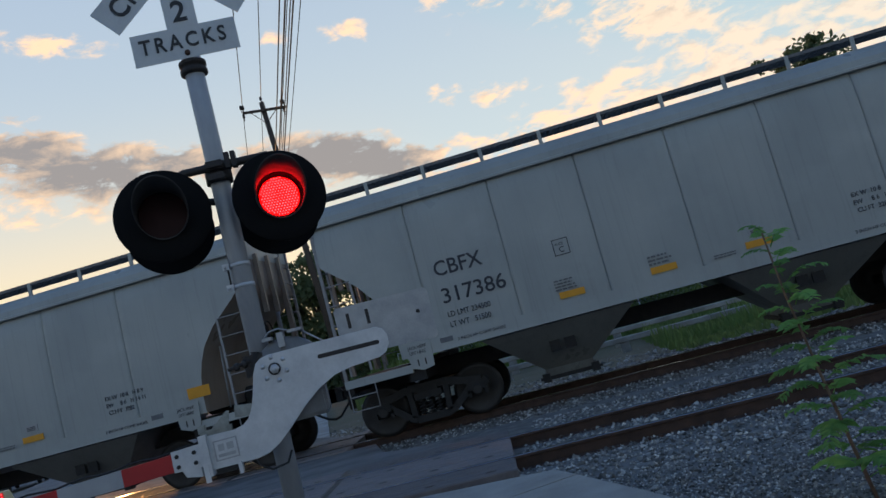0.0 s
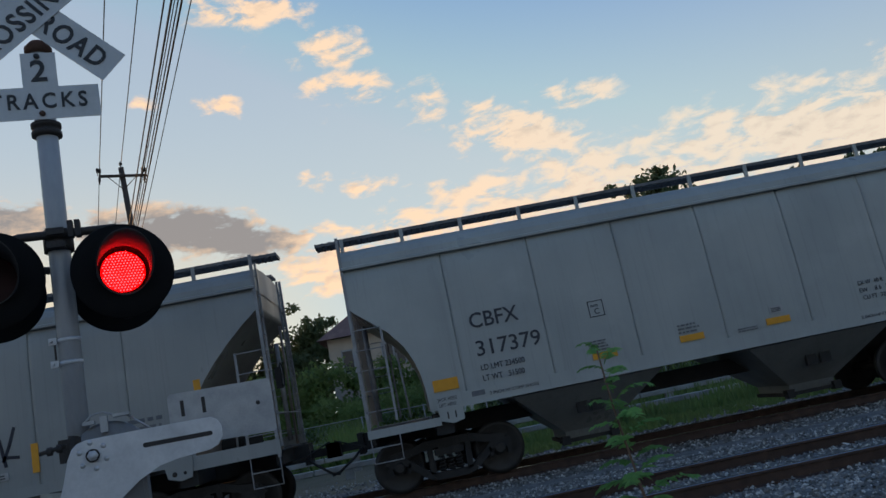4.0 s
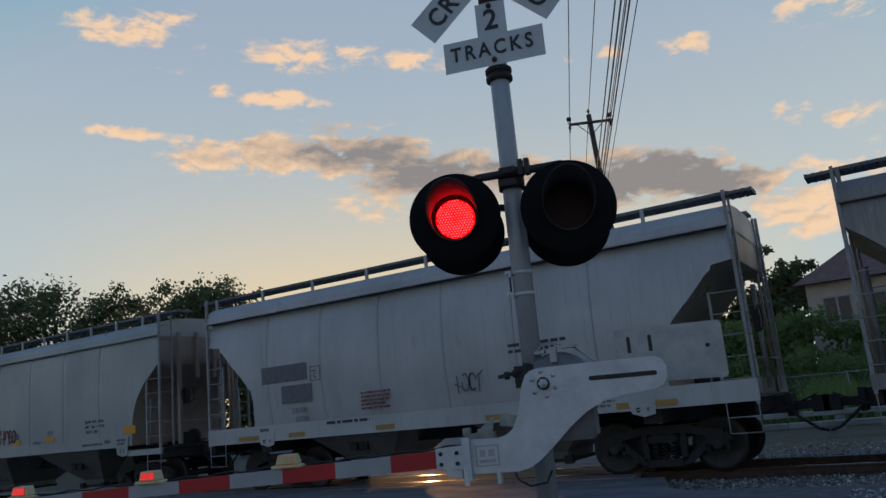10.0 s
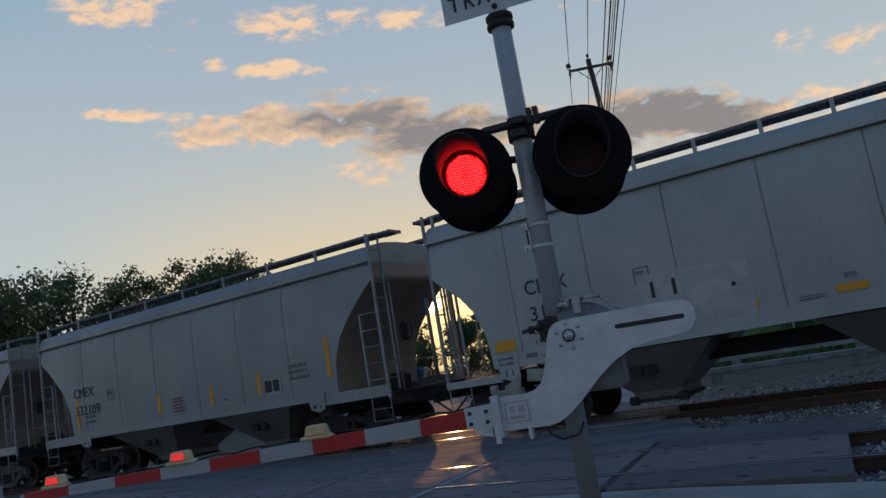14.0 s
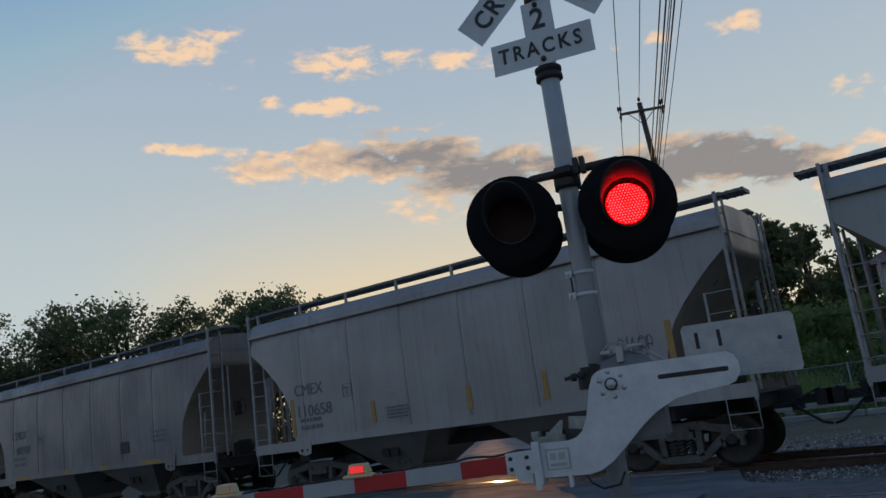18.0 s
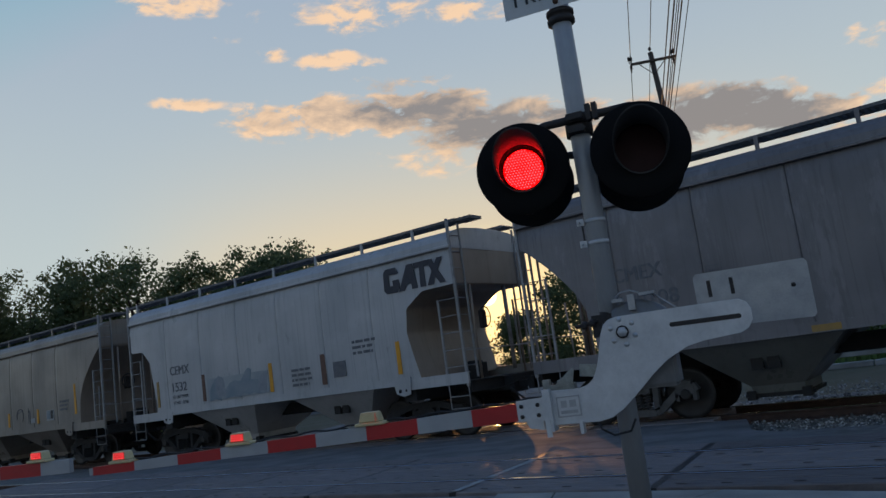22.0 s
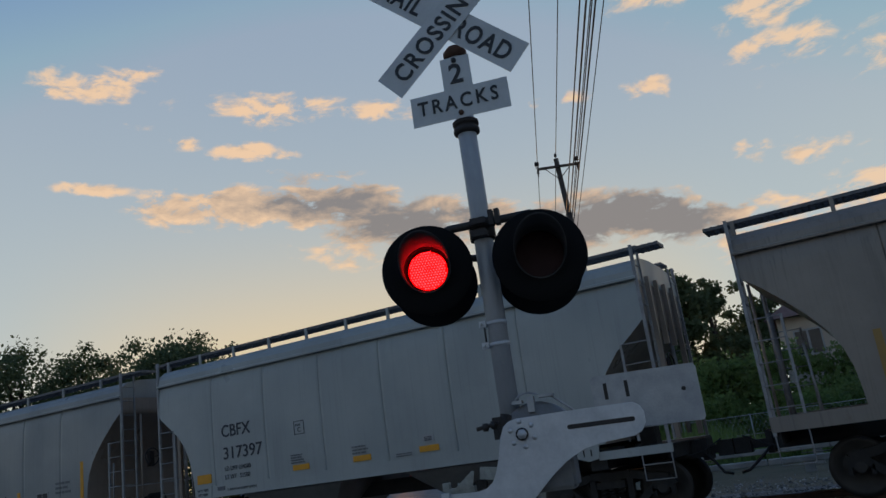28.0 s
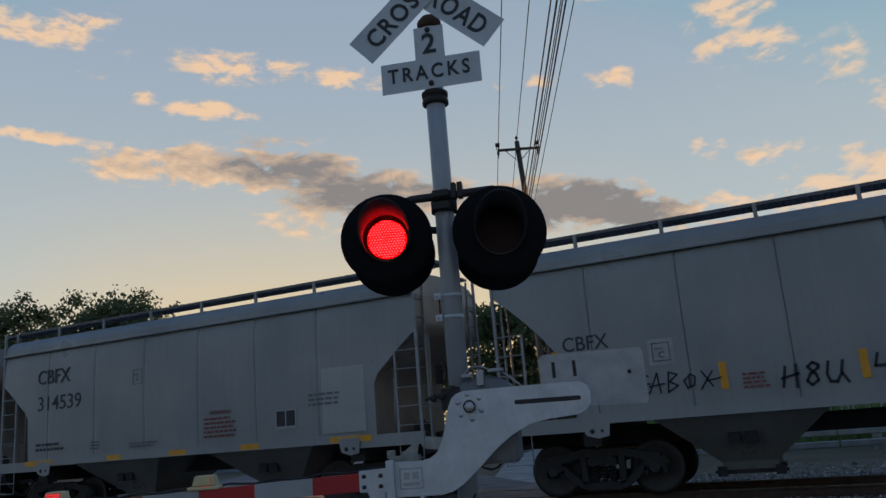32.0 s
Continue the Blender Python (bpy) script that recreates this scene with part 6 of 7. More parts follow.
        for txt, z, s in (("CMEX", 2.40, 0.40), ("140119", 1.93, 0.38)):
            letters(txt, s, pose(-4.68, FACE - 0.004, z), ink, car, width=0.86)
            letters(txt, s, pose(-4.665, FACE - 0.0052, z), ink, car, width=0.86)
        letters("LD LMT  233900", 0.13, pose(-4.64, FACE - 0.004, 1.72), INK_FADED, car, width=0.8)
        letters("LT  WT   52100", 0.13, pose(-4.64, FACE - 0.004, 1.57), INK_FADED, car, width=0.8)
        outlined(car, -2.95, 2.30, 0.30, 0.30, "C", INK_FADED)
        for x, w in ((-4.0, 0.95), (-1.9, 0.45), (1.5, 0.5), (-0.1, 0.45), (3.85, 1.25)):
            patch(car, x, 1.235, w, 0.11, yel, "reflector", "yellow reflective strip", y=FACE - 0.011)
        patch(car, 3.12, 1.72, 0.52, 0.36, PALE, "consolidated_plate", "black and white data plate")
        patch(car, 3.0, 1.74, 0.2, 0.26, M["ink"], "plate_field", y=FACE - 0.003)
        patch(car, 3.24, 1.74, 0.2, 0.26, M["ink"], "plate_field", y=FACE - 0.003)
        patch(car, 1.92, 1.62, 0.32, 0.20, PALE, "notice", "small white notice")
        patch(car, 4.2, 1.82, 0.95, 0.62, PALE, "measure_panel", "pale repainted panel")
        for i, txt in enumerate(("EXW 10-8  H   9-3", "EW   8-6  H  15-0", "CU FT 3281")):
            letters(txt, 0.125, pose(3.82, FACE - 0.004, 1.95 - 0.17 * i), ink, car, width=0.8)
        bars(-1.9, 1.5, FACE, 0.5, 0.35, 4, PALE, car, 5)
    elif k == 4:
        for x, z, w in ((-3.92, 2.55, 1.42), (-3.56, 2.06, 0.92)):
            patch(car, x, z, w, 0.40, INK_FADED, "painted_out_block", "grey painted-out lettering block")
        outlined(car, -2.97, 2.47, 0.30, 0.33, "C", ink)
        letters("232300", 0.16, pose(-3.72, FACE, 1.62), INK_FADED, car)
        letters("33700", 0.16, pose(-3.62, FACE, 1.42), INK_FADED, car)
        bars(-1.7, 1.52, FACE, 0.8, 0.42, 5, INK_RED, car, 22)
        bars(2.0, 2.30, FACE, 1.25, 0.24, 2, ink, car, 23)
        patch(car, 2.95, 1.85, 0.5, 0.38, INK_FADED, "data_plate", "grey data plate")
        stroke(car, scrawl(4, 0.7, 0.35, 4), 0.012, INK_FADED, 0.7, 1.7, "faint scribbled tag")
        bars(-2.7, 1.26, FACE - 0.012, 1.3, 0.13, 1, ink, car, 24, "builder_bars", "dark bars of a builder's slogan")
        patch(car, -4.6, 1.26, 0.28, 0.14, INK_FADED, "emblem", y=FACE - 0.012)
        for x, w in ((-3.6, 0.5), (-1.1, 0.5), (1.6, 0.5), (4.6, 1.1), (-5.1, 0.7)):
            patch(car, x, 1.13, w, 0.11, M["tapeold"], "reflector", "faded yellow reflective strip", y=FACE - 0.013)
        bars(3.4, 1.12, FACE - 0.012, 0.7, 0.24, 3, INK_FADED, car, 25)
    elif k == 7:
        marks(car, -4.75, 2.36, "CMEX", "110658", INK_FADED)
        outlined(car, -2.95, 2.32, 0.29, 0.30, "C", INK_FADED)
        for x, z, h in ((-4.85, 1.85, 0.9), (5.02, 2.1, 0.95), (-2.2, 1.72, 0.5), (0.5, 1.72, 0.5), (2.35, 1.75, 0.55)):
            patch(car, x, z, 0.12, h, M["tapeold"], "reflector", "dull yellow reflective strip")
        patch(car, 3.3, 1.72, 0.45, 0.34, M["ink"], "data_plate", "dark data plate")
        bars(3.95, 1.7, FACE, 0.8, 0.5, 4, INK_FADED, car, 31)
        bars(-4.6, 1.5, FACE, 0.9, 0.34, 2, INK_FADED, car, 32)
        bars(-1.8, 1.5, FACE, 0.7, 0.3, 4, INK_FADED, car, 33)
        stroke(car, scrawl(14, 0.7, 0.26, 5), 0.008, INK_FADED, 4.0, 2.12, "faint looping scrawl")
    elif k == 8:
        marks(car, -4.55, 2.55, "CMEX", "140108", INK_FADED)
        outlined(car, -2.6, 2.42, 0.30, 0.30, "C", INK_FADED)
        bars(-4.4, 1.60, FACE, 0.9, 0.38, 2, INK_FADED, car, 41)
        for x, w in ((-3.9, 0.95), (1.2, 0.5), (3.6, 1.0), (-1.0, 0.45)):
            patch(car, x, 1.235, w, 0.11, M["tapeold"], "reflector", "dull yellow reflective strip", y=FACE - 0.011)
        patch(car, 2.3, 1.75, 0.45, 0.34, M["ink"], "data_plate", "dark data plate")
        bars(3.7, 1.75, FACE, 0.8, 0.4, 3, INK_FADED, car, 42)
    elif k == 9:
        marks(car, -4.30, 2.30, "CEMX", "1532", INK_FADED, 0.28)
        letters("LD LMT 239900", 0.13, pose(-4.22, FACE, 1.62), INK_FADED, car, width=0.85)
        letters("LT WT   55100", 0.13, pose(-4.20, FACE, 1.45), INK_FADED, car, width=0.85)
        for x, w, mm in ((-4.95, 0.11, "tapeold"), (-2.75, 0.13, "rustpatch"), (0.1, 0.13, "yellow"), (2.05, 0.16, "rustpatch"), (4.5, 0.12, "yellow")):
            patch(car, x, 1.8, w, 0.75, M[mm], "reflector", "worn upright reflective strip")
        patch(car, 2.6, 1.75, 0.42, 0.38, INK_FADED, "data_plate", "grey data plate")
        bars(3.1, 2.0, FACE, 0.75, 0.4, 3, INK_FADED, car, 52)
        bars(0.9, 1.45, FACE, 0.75, 0.5, 4, INK_FADED, car, 53)
        patch(car, -1.28, 1.72, 2.55, 0.60, SPRAY_HAZE, "graffiti_field", "faded grey-blue graffiti field", y=-SIDE - 0.0015)
        # a smeared, half-cleaned piece of graffiti: leaning wedges over a pale field
        for n, (a, w, lean, z0, h, tone) in enumerate(((-2.5, 0.50, 0.16, 1.40, 0.66, SPRAY_TEAL), (-2.1, 0.34, -0.14, 1.46, 0.56, SPRAY_GREY), (-1.78, 0.62, 0.05, 1.42, 0.46, SPRAY_TEAL), (-1.2, 0.40, 0.2, 1.46, 0.70, SPRAY_TEAL), (-0.86, 0.52, -0.1, 1.44, 0.40, SPRAY_TEAL), (-0.42, 0.30, 0.12, 1.48, 0.52, SPRAY_GREY))):
            bm = bmesh.new()
            prism(bm, [(a, z0), (a + w * 0.5, z0 + 0.04), (a + w, z0 - 0.02), (a + w + lean * 0.4, z0 + h * 0.45), (a + w + lean * 0.7, z0 + h * 0.92), (a + w * 0.55 + lean, z0 + h), (a + w * 0.2 + lean, z0 + h * 0.88), (a - 0.04 + lean * 0.5, z0 + h * 0.5)], -SIDE - 0.0075 - 0.0008 * n, -SIDE + 0.008)
            part("graffiti", bm, tone, car, "faded grey-blue graffiti wedge")
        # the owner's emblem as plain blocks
        bm = bmesh.new()
        y = FACE
        for shape in ([(4.32, 3.38), (4.40, 3.29), (4.72, 3.29), (4.80, 3.38), (4.80, 3.58), (4.60, 3.58), (4.60, 3.46), (4.50, 3.46), (4.50, 3.72), (4.80, 3.72), (4.72, 3.87), (4.42, 3.87), (4.34, 3.78)],
                      [(4.76, 3.29), (4.94, 3.29), (5.01, 3.42), (5.14, 3.42), (5.16, 3.29), (5.32, 3.29), (5.24, 3.87), (5.06, 3.87)],
                      [(5.40, 3.29), (5.56, 3.29), (5.54, 3.74), (5.68, 3.74), (5.68, 3.87), (5.26, 3.87), (5.28, 3.74), (5.42, 3.74)],
                      [(5.60, 3.29), (5.78, 3.29), (5.84, 3.46), (5.96, 3.29), (6.12, 3.29), (5.94, 3.60), (6.10, 3.87), (5.94, 3.87), (5.86, 3.74), (5.80, 3.87), (5.64, 3.87), (5.76, 3.60)]):
            prism(bm, shape, y - 0.003, y + 0.004)
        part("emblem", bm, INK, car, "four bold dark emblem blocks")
    elif k == 10:
        marks(car, -4.55, 2.45, "CEMX", "11538", INK_FADED, 0.28)
        outlined(car, -2.9, 2.2, 0.24, 0.26, "C", INK_FADED)
        for x, z, h in ((-4.85, 1.9, 1.0), (5.0, 2.1, 1.0), (-1.9, 1.7, 0.5), (0.3, 1.7, 0.5), (2.45, 1.7, 0.5)):
            patch(car, x, z, 0.12, h, yel if x > 0 else M["tapeold"], "reflector", "upright yellow reflective strip")
        patch(car, 3.3, 1.68, 0.5, 0.36, PALE, "consolidated_plate", "blue and white data plate")
        patch(car, 3.2, 1.70, 0.2, 0.28, SPRAY_TEAL, "plate_field", y=FACE - 0.003)
        patch(car, 3.43, 1.70, 0.16, 0.28, M["ink"], "plate_field", y=FACE - 0.003)
        patch(car, 2.1, 1.58, 0.3, 0.16, PALE, "notice", "small pale notice")
        stroke(car, scrawl(33, 1.6, 0.42, 5), 0.02, INK_FADED, -2.6, 2.05, "faint scribbled graffiti")
        stroke(car, scrawl(35, 1.1, 0.5, 2), 0.012, INK_FADED, 0.9, 1.55, "faint boxed scribble")
        bars(4.0, 1.75, FACE, 0.6, 0.4, 3, INK_FADED, car, 62)
    elif k == 12:
        marks(car, -5.0, 2.48, "CBFX", "306637", ink, 0.28)
        patch(car, -3.24, 2.30, 0.44, 0.46, PALE, "plate_field", "white clearance plate")
        outlined(car, -3.24, 2.30, 0.30, 0.32, "C", ink)
        for x, z, h in ((-5.15, 2.05, 0.9), (4.70, 2.1, 0.95), (-2.27, 1.80, 0.45), (-0.16, 1.78, 0.45), (1.95, 1.80, 0.45)):
            patch(car, x, z, 0.12, h, yel, "reflector", "upright yellow reflective strip")
        stroke(car, tag_lines("GABOX", 1.45, 0.34), 0.014, SPRAY_BLACK, TAG12[0], 1.60, "dark blue sprayed scrawl")
        stroke(car, tag_lines("H8U", 1.0, 0.36), 0.022, SPRAY_BLACK, TAG12[1], 1.52, "dark blue sprayed scrawl")
        stroke(car, tag_lines("4RSVC+", 1.85, 0.42), 0.022, SPRAY_BLACK, TAG12[2], 1.52, "large dark blue sprayed scrawl")
        patch(car, 3.02, 1.74, 0.5, 0.36, PALE, "consolidated_plate", "black and white data plate")
        patch(car, 2.90, 1.76, 0.2, 0.28, M["ink"], "plate_field", y=FACE - 0.003)
        patch(car, 3.14, 1.76, 0.2, 0.28, M["ink"], "plate_field", y=FACE - 0.003)
        patch(car, 2.32, 1.62, 0.26, 0.14, PALE, "notice", "small white notice")
        bars(3.6, 1.80, FACE, 0.7, 0.36, 3, INK_FADED, car, 64)
        bars(-1.98, 1.54, FACE, 0.42, 0.28, 4, INK_RED, car, 63)
        letters("LD LMT 223500", 0.12, pose(-4.95, FACE, 1.72), INK_FADED, car, width=0.85)
        letters("LT WT   63100", 0.12, pose(-4.95, FACE, 1.55), INK_FADED, car, width=0.85)
    elif k == 13:
        marks(car, -4.86, 3.2, "CBFX", "314539", ink, 0.39)
        outlined(car, -1.36, 3.08, 0.30, 0.36, "C", INK_FADED)
        bars(-4.85, 1.50, FACE, 1.0, 0.24, 2, ink, car, 71)
        bars(-2.9, 1.45, FACE, 0.35, 0.22, 3, INK_FADED, car, 73)
        bars(-1.6, 1.42, FACE, 0.9, 0.14, 2, INK_FADED, car, 74)
        letters("WARNING", 0.13, pose(0.85, FACE, 2.0), INK_RED, car)
        bars(0.68, 1.48, FACE, 0.98, 0.48, 5, INK_RED, car, 72)
        patch(car, 2.95, 1.75, 0.56, 0.40, PALE, "consolidated_plate", "black and white data plate")
        patch(car, 2.82, 1.77, 0.22, 0.32, M["ink"], "plate_field", y=FACE - 0.003)
        patch(car, 3.08, 1.77, 0.22, 0.32, M["ink"], "plate_field", y=FACE - 0.003)
        bars(3.55, 1.95, FACE, 0.9, 0.3, 3, INK_FADED, car, 75)
        for x, w in ((-4.7, 1.0), (-2.1, 0.45), (-0.1, 0.5), (1.97, 0.5), (4.56, 1.0)):
            patch(car, x, 1.235, w, 0.12, yel, "reflector", "yellow reflective strip", y=FACE - 0.011)
        patch(car, 4.42, 2.05, 1.05, 1.35, P["pearl"], "repainted_patch", "bluish repainted patch", y=-SIDE - 0.0025)
    else:
        for x, z, h in ((5.02, 2.1, 0.95), (2.9, 1.8, 0.5)):
            patch(car, x, z, 0.12, h, yel, "reflector", "upright yellow reflective strip")
        bars(3.9, 1.7, FACE, 0.5, 0.3, 3, ink, car, 81)


M["tapeold"] = mat("dull_yellow_tape", (0.42, 0.24, 0.05), (0.30, 0.19, 0.07), 0.6, 0, 6, 60, 0.03)
M["rustpatch"] = mat("rust_brown_strip", (0.17, 0.085, 0.055), (0.12, 0.07, 0.05), 0.7, 0, 6, 60, 0.03)
LADDER = mat("pale_weathered_ladder_steel", (0.34, 0.34, 0.34), (0.22, 0.21, 0.20), 0.6, 0.1, 6, 60, 0.1)


def build_train():
    for k, (xc, length, pk, style, label) in enumerate(CARS):
        half = length / 2
        low = style == "round"
        he = 6.27 if low else half - 0.875
        shift = 0.15 if low else 0.0  # the body sits a little behind its painted marks
        xc -= shift
        bog = 4.95 if low else 4.65
        car = thing("hopper_car", label, "freight car", pose(xc, FAR_Y, 0), "freight train")
        bulge = 0.16 if style == "angled" else 0.03
        hopper_body(car, he, style, P[pk], SEAMS, bulge if k == 4 else 0.03)
        running_board(car, he, P[pk], 1.15 if low else 1.62)
        ladders(car, he, LADDER)
        underframe(car, he, half, P[pk], HOPDARK if k not in (9, 10) else P[pk], P[pk], style, bog)
        bogies(car, bog, k in (3, 7, 8))
        built = set(car.children)
        dress(k, car)
        for mark in car.children:
            if mark not in built:
                mark.location.x += shift
        TRAIN.append((car, xc))


build_train()


# ---------------------------------------------------------------- beyond the tracks
def leaf_cloud(name, centre_list, count, size, seed, material, parent=None, label=""):
    """Many small leaf clumps round limb ends: open, uneven crowns."""
    rnd = np.random.RandomState(seed)
    cs = np.array([c[:3] for c in centre_list])
    rs = np.array([c[3] for c in centre_list])
    idx = rnd.choice(len(cs), count, p=rs ** 2 / (rs ** 2).sum())
    d = rnd.normal(0, 1, (count, 3))
    d /= np.linalg.norm(d, axis=1)[:, None]
    p = cs[idx] + d * (rs[idx] * np.clip(rnd.normal(0.70, 0.30, count), 0.05, 1.3))[:, None] * np.array([1, 1, 0.8])
    a = rnd.normal(0, 1, (count, 3))
    b = rnd.normal(0, 1, (count, 3))
    s = size * rnd.uniform(0.5, 1.4, (count, 1))
    a = a / np.linalg.norm(a, axis=1)[:, None] * s
    b = np.cross(a, b)
    b = b / np.linalg.norm(b, axis=1)[:, None] * s * 0.6
    v = np.stack([p - a, p + b, p + a, p - b], 1).reshape(-1, 3)
    me = bpy.data.meshes.new(name)
    me.from_pydata(v.tolist(), [], (np.arange(count)[:, None] * 4 + np.arange(4)).tolist())
    me.materials.append(material)
    ob = new(name, me)
    ob.parent = parent
    if label:
        ob["label"] = label
    return ob


def tree(x, y, h, spread, seed, leaves=2600, label="dark leafy tree with an uneven crown", low=0.05, size=0.32):
    rnd = random.Random(seed)
    g = ground_height(x, y)
    t = thing("tree", label, "tree", pose(x, y, g), "trees beyond the tracks")
    bm = bmesh.new()
    tube(bm, [(0, 0, -0.1), (0.1, 0, h * 0.2), (rnd.uniform(-0.3, 0.3), 0.1, h * 0.45), (rnd.uniform(-0.4, 0.4), 0, h * 0.8)], 0.035 * h * 0.6, 8, 0.04)
    part("trunk", bm, M["bark"], t)
    blobs = []
    for i in range(22):
        a = rnd.uniform(0, 6.28)
        z = h * rnd.uniform(low, 0.9)
        k = 1 - abs((z / h - 0.55)) * 1.1
        r = spread * k * rnd.uniform(0.2, 0.95)
        c = (r * math.cos(a), r * math.sin(a), z)
        blobs.append((*c, spread * rnd.uniform(0.28, 0.5)))
        bm = bmesh.new()
        tube(bm, [(0, 0, z * 0.65), (c[0] * 0.5, c[1] * 0.5, z * 0.85), c], 0.012 * h, 5, 0.02)
        part("limb", bm, M["bark"], t)
    for i in range(6):
        blobs.append((spread * rnd.uniform(-0.7, 0.7), spread * rnd.uniform(-0.4, 0.4), h * rnd.uniform(0.86, 1.0), spread * rnd.uniform(0.10, 0.2)))
    leaf_cloud("crown", blobs, leaves, size, seed, M["crown"], t)
    return t


def place(az, el, dist):
    """Where a thing stands by bearing, and how high it reaches, from the viewpoint."""
    a = radians(az)
    return 0.7 + dist * math.sin(a), 0.1 + dist * math.cos(a), 1.38 + dist * math.tan(radians(el))


def build_trees():
    n = 0
    for az, el, d in ((-71, 10.6, 78), (-67.5, 10.4, 75), (-64, 10.2, 78), (-60.6, 10.4, 75), (-57.4, 10.6, 72), (-54, 9.9, 76), (-51.5, 10.2, 72), (-48.5, 10.5, 70), (-45.8, 10.2, 74), (-43.0, 9.0, 78), (-40.2, 6.8, 80), (-37.2, 6.0, 84), (-35.2, 3.6, 95), (-31.0, 3.4, 95), (-28.4, 5.4, 90), (-26.0, 6.0, 85)):
        x, y, z = place(az, el, d)
        tree(x, y, z + 0.4, 5.4 if az < -40 else 4.0, 100 + n, 14000 if az < -40 else 8000, size=0.165)
        n += 1
    for az, el, d in ((-21.0, 8.6, 60), (-17.6, 9.4, 58), (-14.6, 9.0, 60), (-12.2, 10.4, 62), (-9.6, 9.6, 64), (-7.0, 7.6, 68), (0.4, 9.3, 70), (9.0, 9.4, 70), (12.8, 10.6, 68), (16.5, 10.4, 64), (18.6, 12.9, 50), (22.0, 10.4, 52), (26.5, 9.6, 54), (31.0, 10.2, 52), (35.0, 10.7, 50), (39.0, 10.9, 48), (43.0, 11.2, 46)):
        x, y, z = place(az, el, d)
        tree(x, y, z + 0.4, 3.4, 200 + n, 9000, low=0.05, size=0.21)
        n += 1


def build_weeds():
    """Tall grass and weeds along the fence beyond the far track."""
    rnd = np.random.RandomState(17)
    count = 26000
    x = rnd.uniform(-9, 46, count)
    y = np.where(x > 3, 19, 31) + rnd.gamma(2.0, 3.2, count)
    h = rnd.uniform(0.25, 0.8, count) * np.where(y < 23, 0.35, 1 + 1.3 * (y > 30)) * (0.6 + 0.5 * np.sin(x * 0.7) ** 2)
    g = np.where(y > 18, -0.30 - np.minimum(0.21, (y - 18) * 0.03), -0.30)
    a = rnd.uniform(0, 6.28, count)
    w = 0.05 + 0.05 * rnd.rand(count)
    lean = rnd.normal(0, 0.18, (count, 2)) * h[:, None]
    p0 = np.stack([x - w * np.cos(a), y - w * np.sin(a), g], -1)
    p1 = np.stack([x + w * np.cos(a), y + w * np.sin(a), g], -1)
    p2 = np.stack([x + lean[:, 0], y + lean[:, 1], g + h], -1)
    me = bpy.data.meshes.new("weeds")
    me.from_pydata(np.stack([p0, p1, p2], 1).reshape(-1, 3).tolist(), [], np.arange(count * 3).reshape(-1, 3).tolist())
    me.materials.append(M["weed"])
    tagged(new("weeds", me), "tall green weeds and dry grass beyond the tracks", "grass", kind="stuff")
    rnd = random.Random(3)
    for i, (x, y) in enumerate(((-3, 40), (0, 42), (-6, 43), (5.5, 41), (8, 43), (11, 40), (14, 42), (17, 40), (21, 42), (25, 41), (30, 42), (35, 42), (-10.5, 44), (-1.5, 43), (2.0, 43), (-8, 43), (19, 43), (39, 43))):
        bush = thing("bush", "dense green bush at the edge of the field", "bush", pose(x, y, -0.5), "bushes")
        blobs = [(rnd.uniform(-1.6, 1.6), rnd.uniform(-0.8, 0.8), rnd.uniform(0.3, 2.7), rnd.uniform(0.6, 1.0)) for _ in range(11)]
        leaf_cloud("foliage", blobs, 2600, 0.10, 300 + i, M["weed"], bush)
        bm = bmesh.new()
        for b in blobs[:5]:
            tube(bm, [(0, 0, 0), (b[0] * 0.5, b[1] * 0.5, b[2] * 0.6), b[:3]], 0.03, 5, 0.01)
        part("stems", bm, M["bark"], bush)
    for i in range(22):
        x, y = -9 + 2.4 * i + rnd.uniform(-0.6, 0.6), 46 + rnd.uniform(-0.8, 0.8)
        shrub = thing("shrub", "tall dark green shrub in the overgrown field", "shrub", pose(x, y, -0.5), "shrubs")
        blobs = [(rnd.uniform(-1.8, 1.8), rnd.uniform(-0.8, 0.8), rnd.uniform(0.5, 4.6), rnd.uniform(0.7, 1.2)) for _ in range(14)]
        leaf_cloud("foliage", blobs, 4600, 0.13, 500 + i, M["weed"], shrub)
        bm = bmesh.new()
        for b in blobs[:5]:
            tube(bm, [(0, 0, 0), (b[0] * 0.5, b[1] * 0.5, b[2] * 0.6), b[:3]], 0.04, 5, 0.012)
        part("stems", bm, M["bark"], shrub)


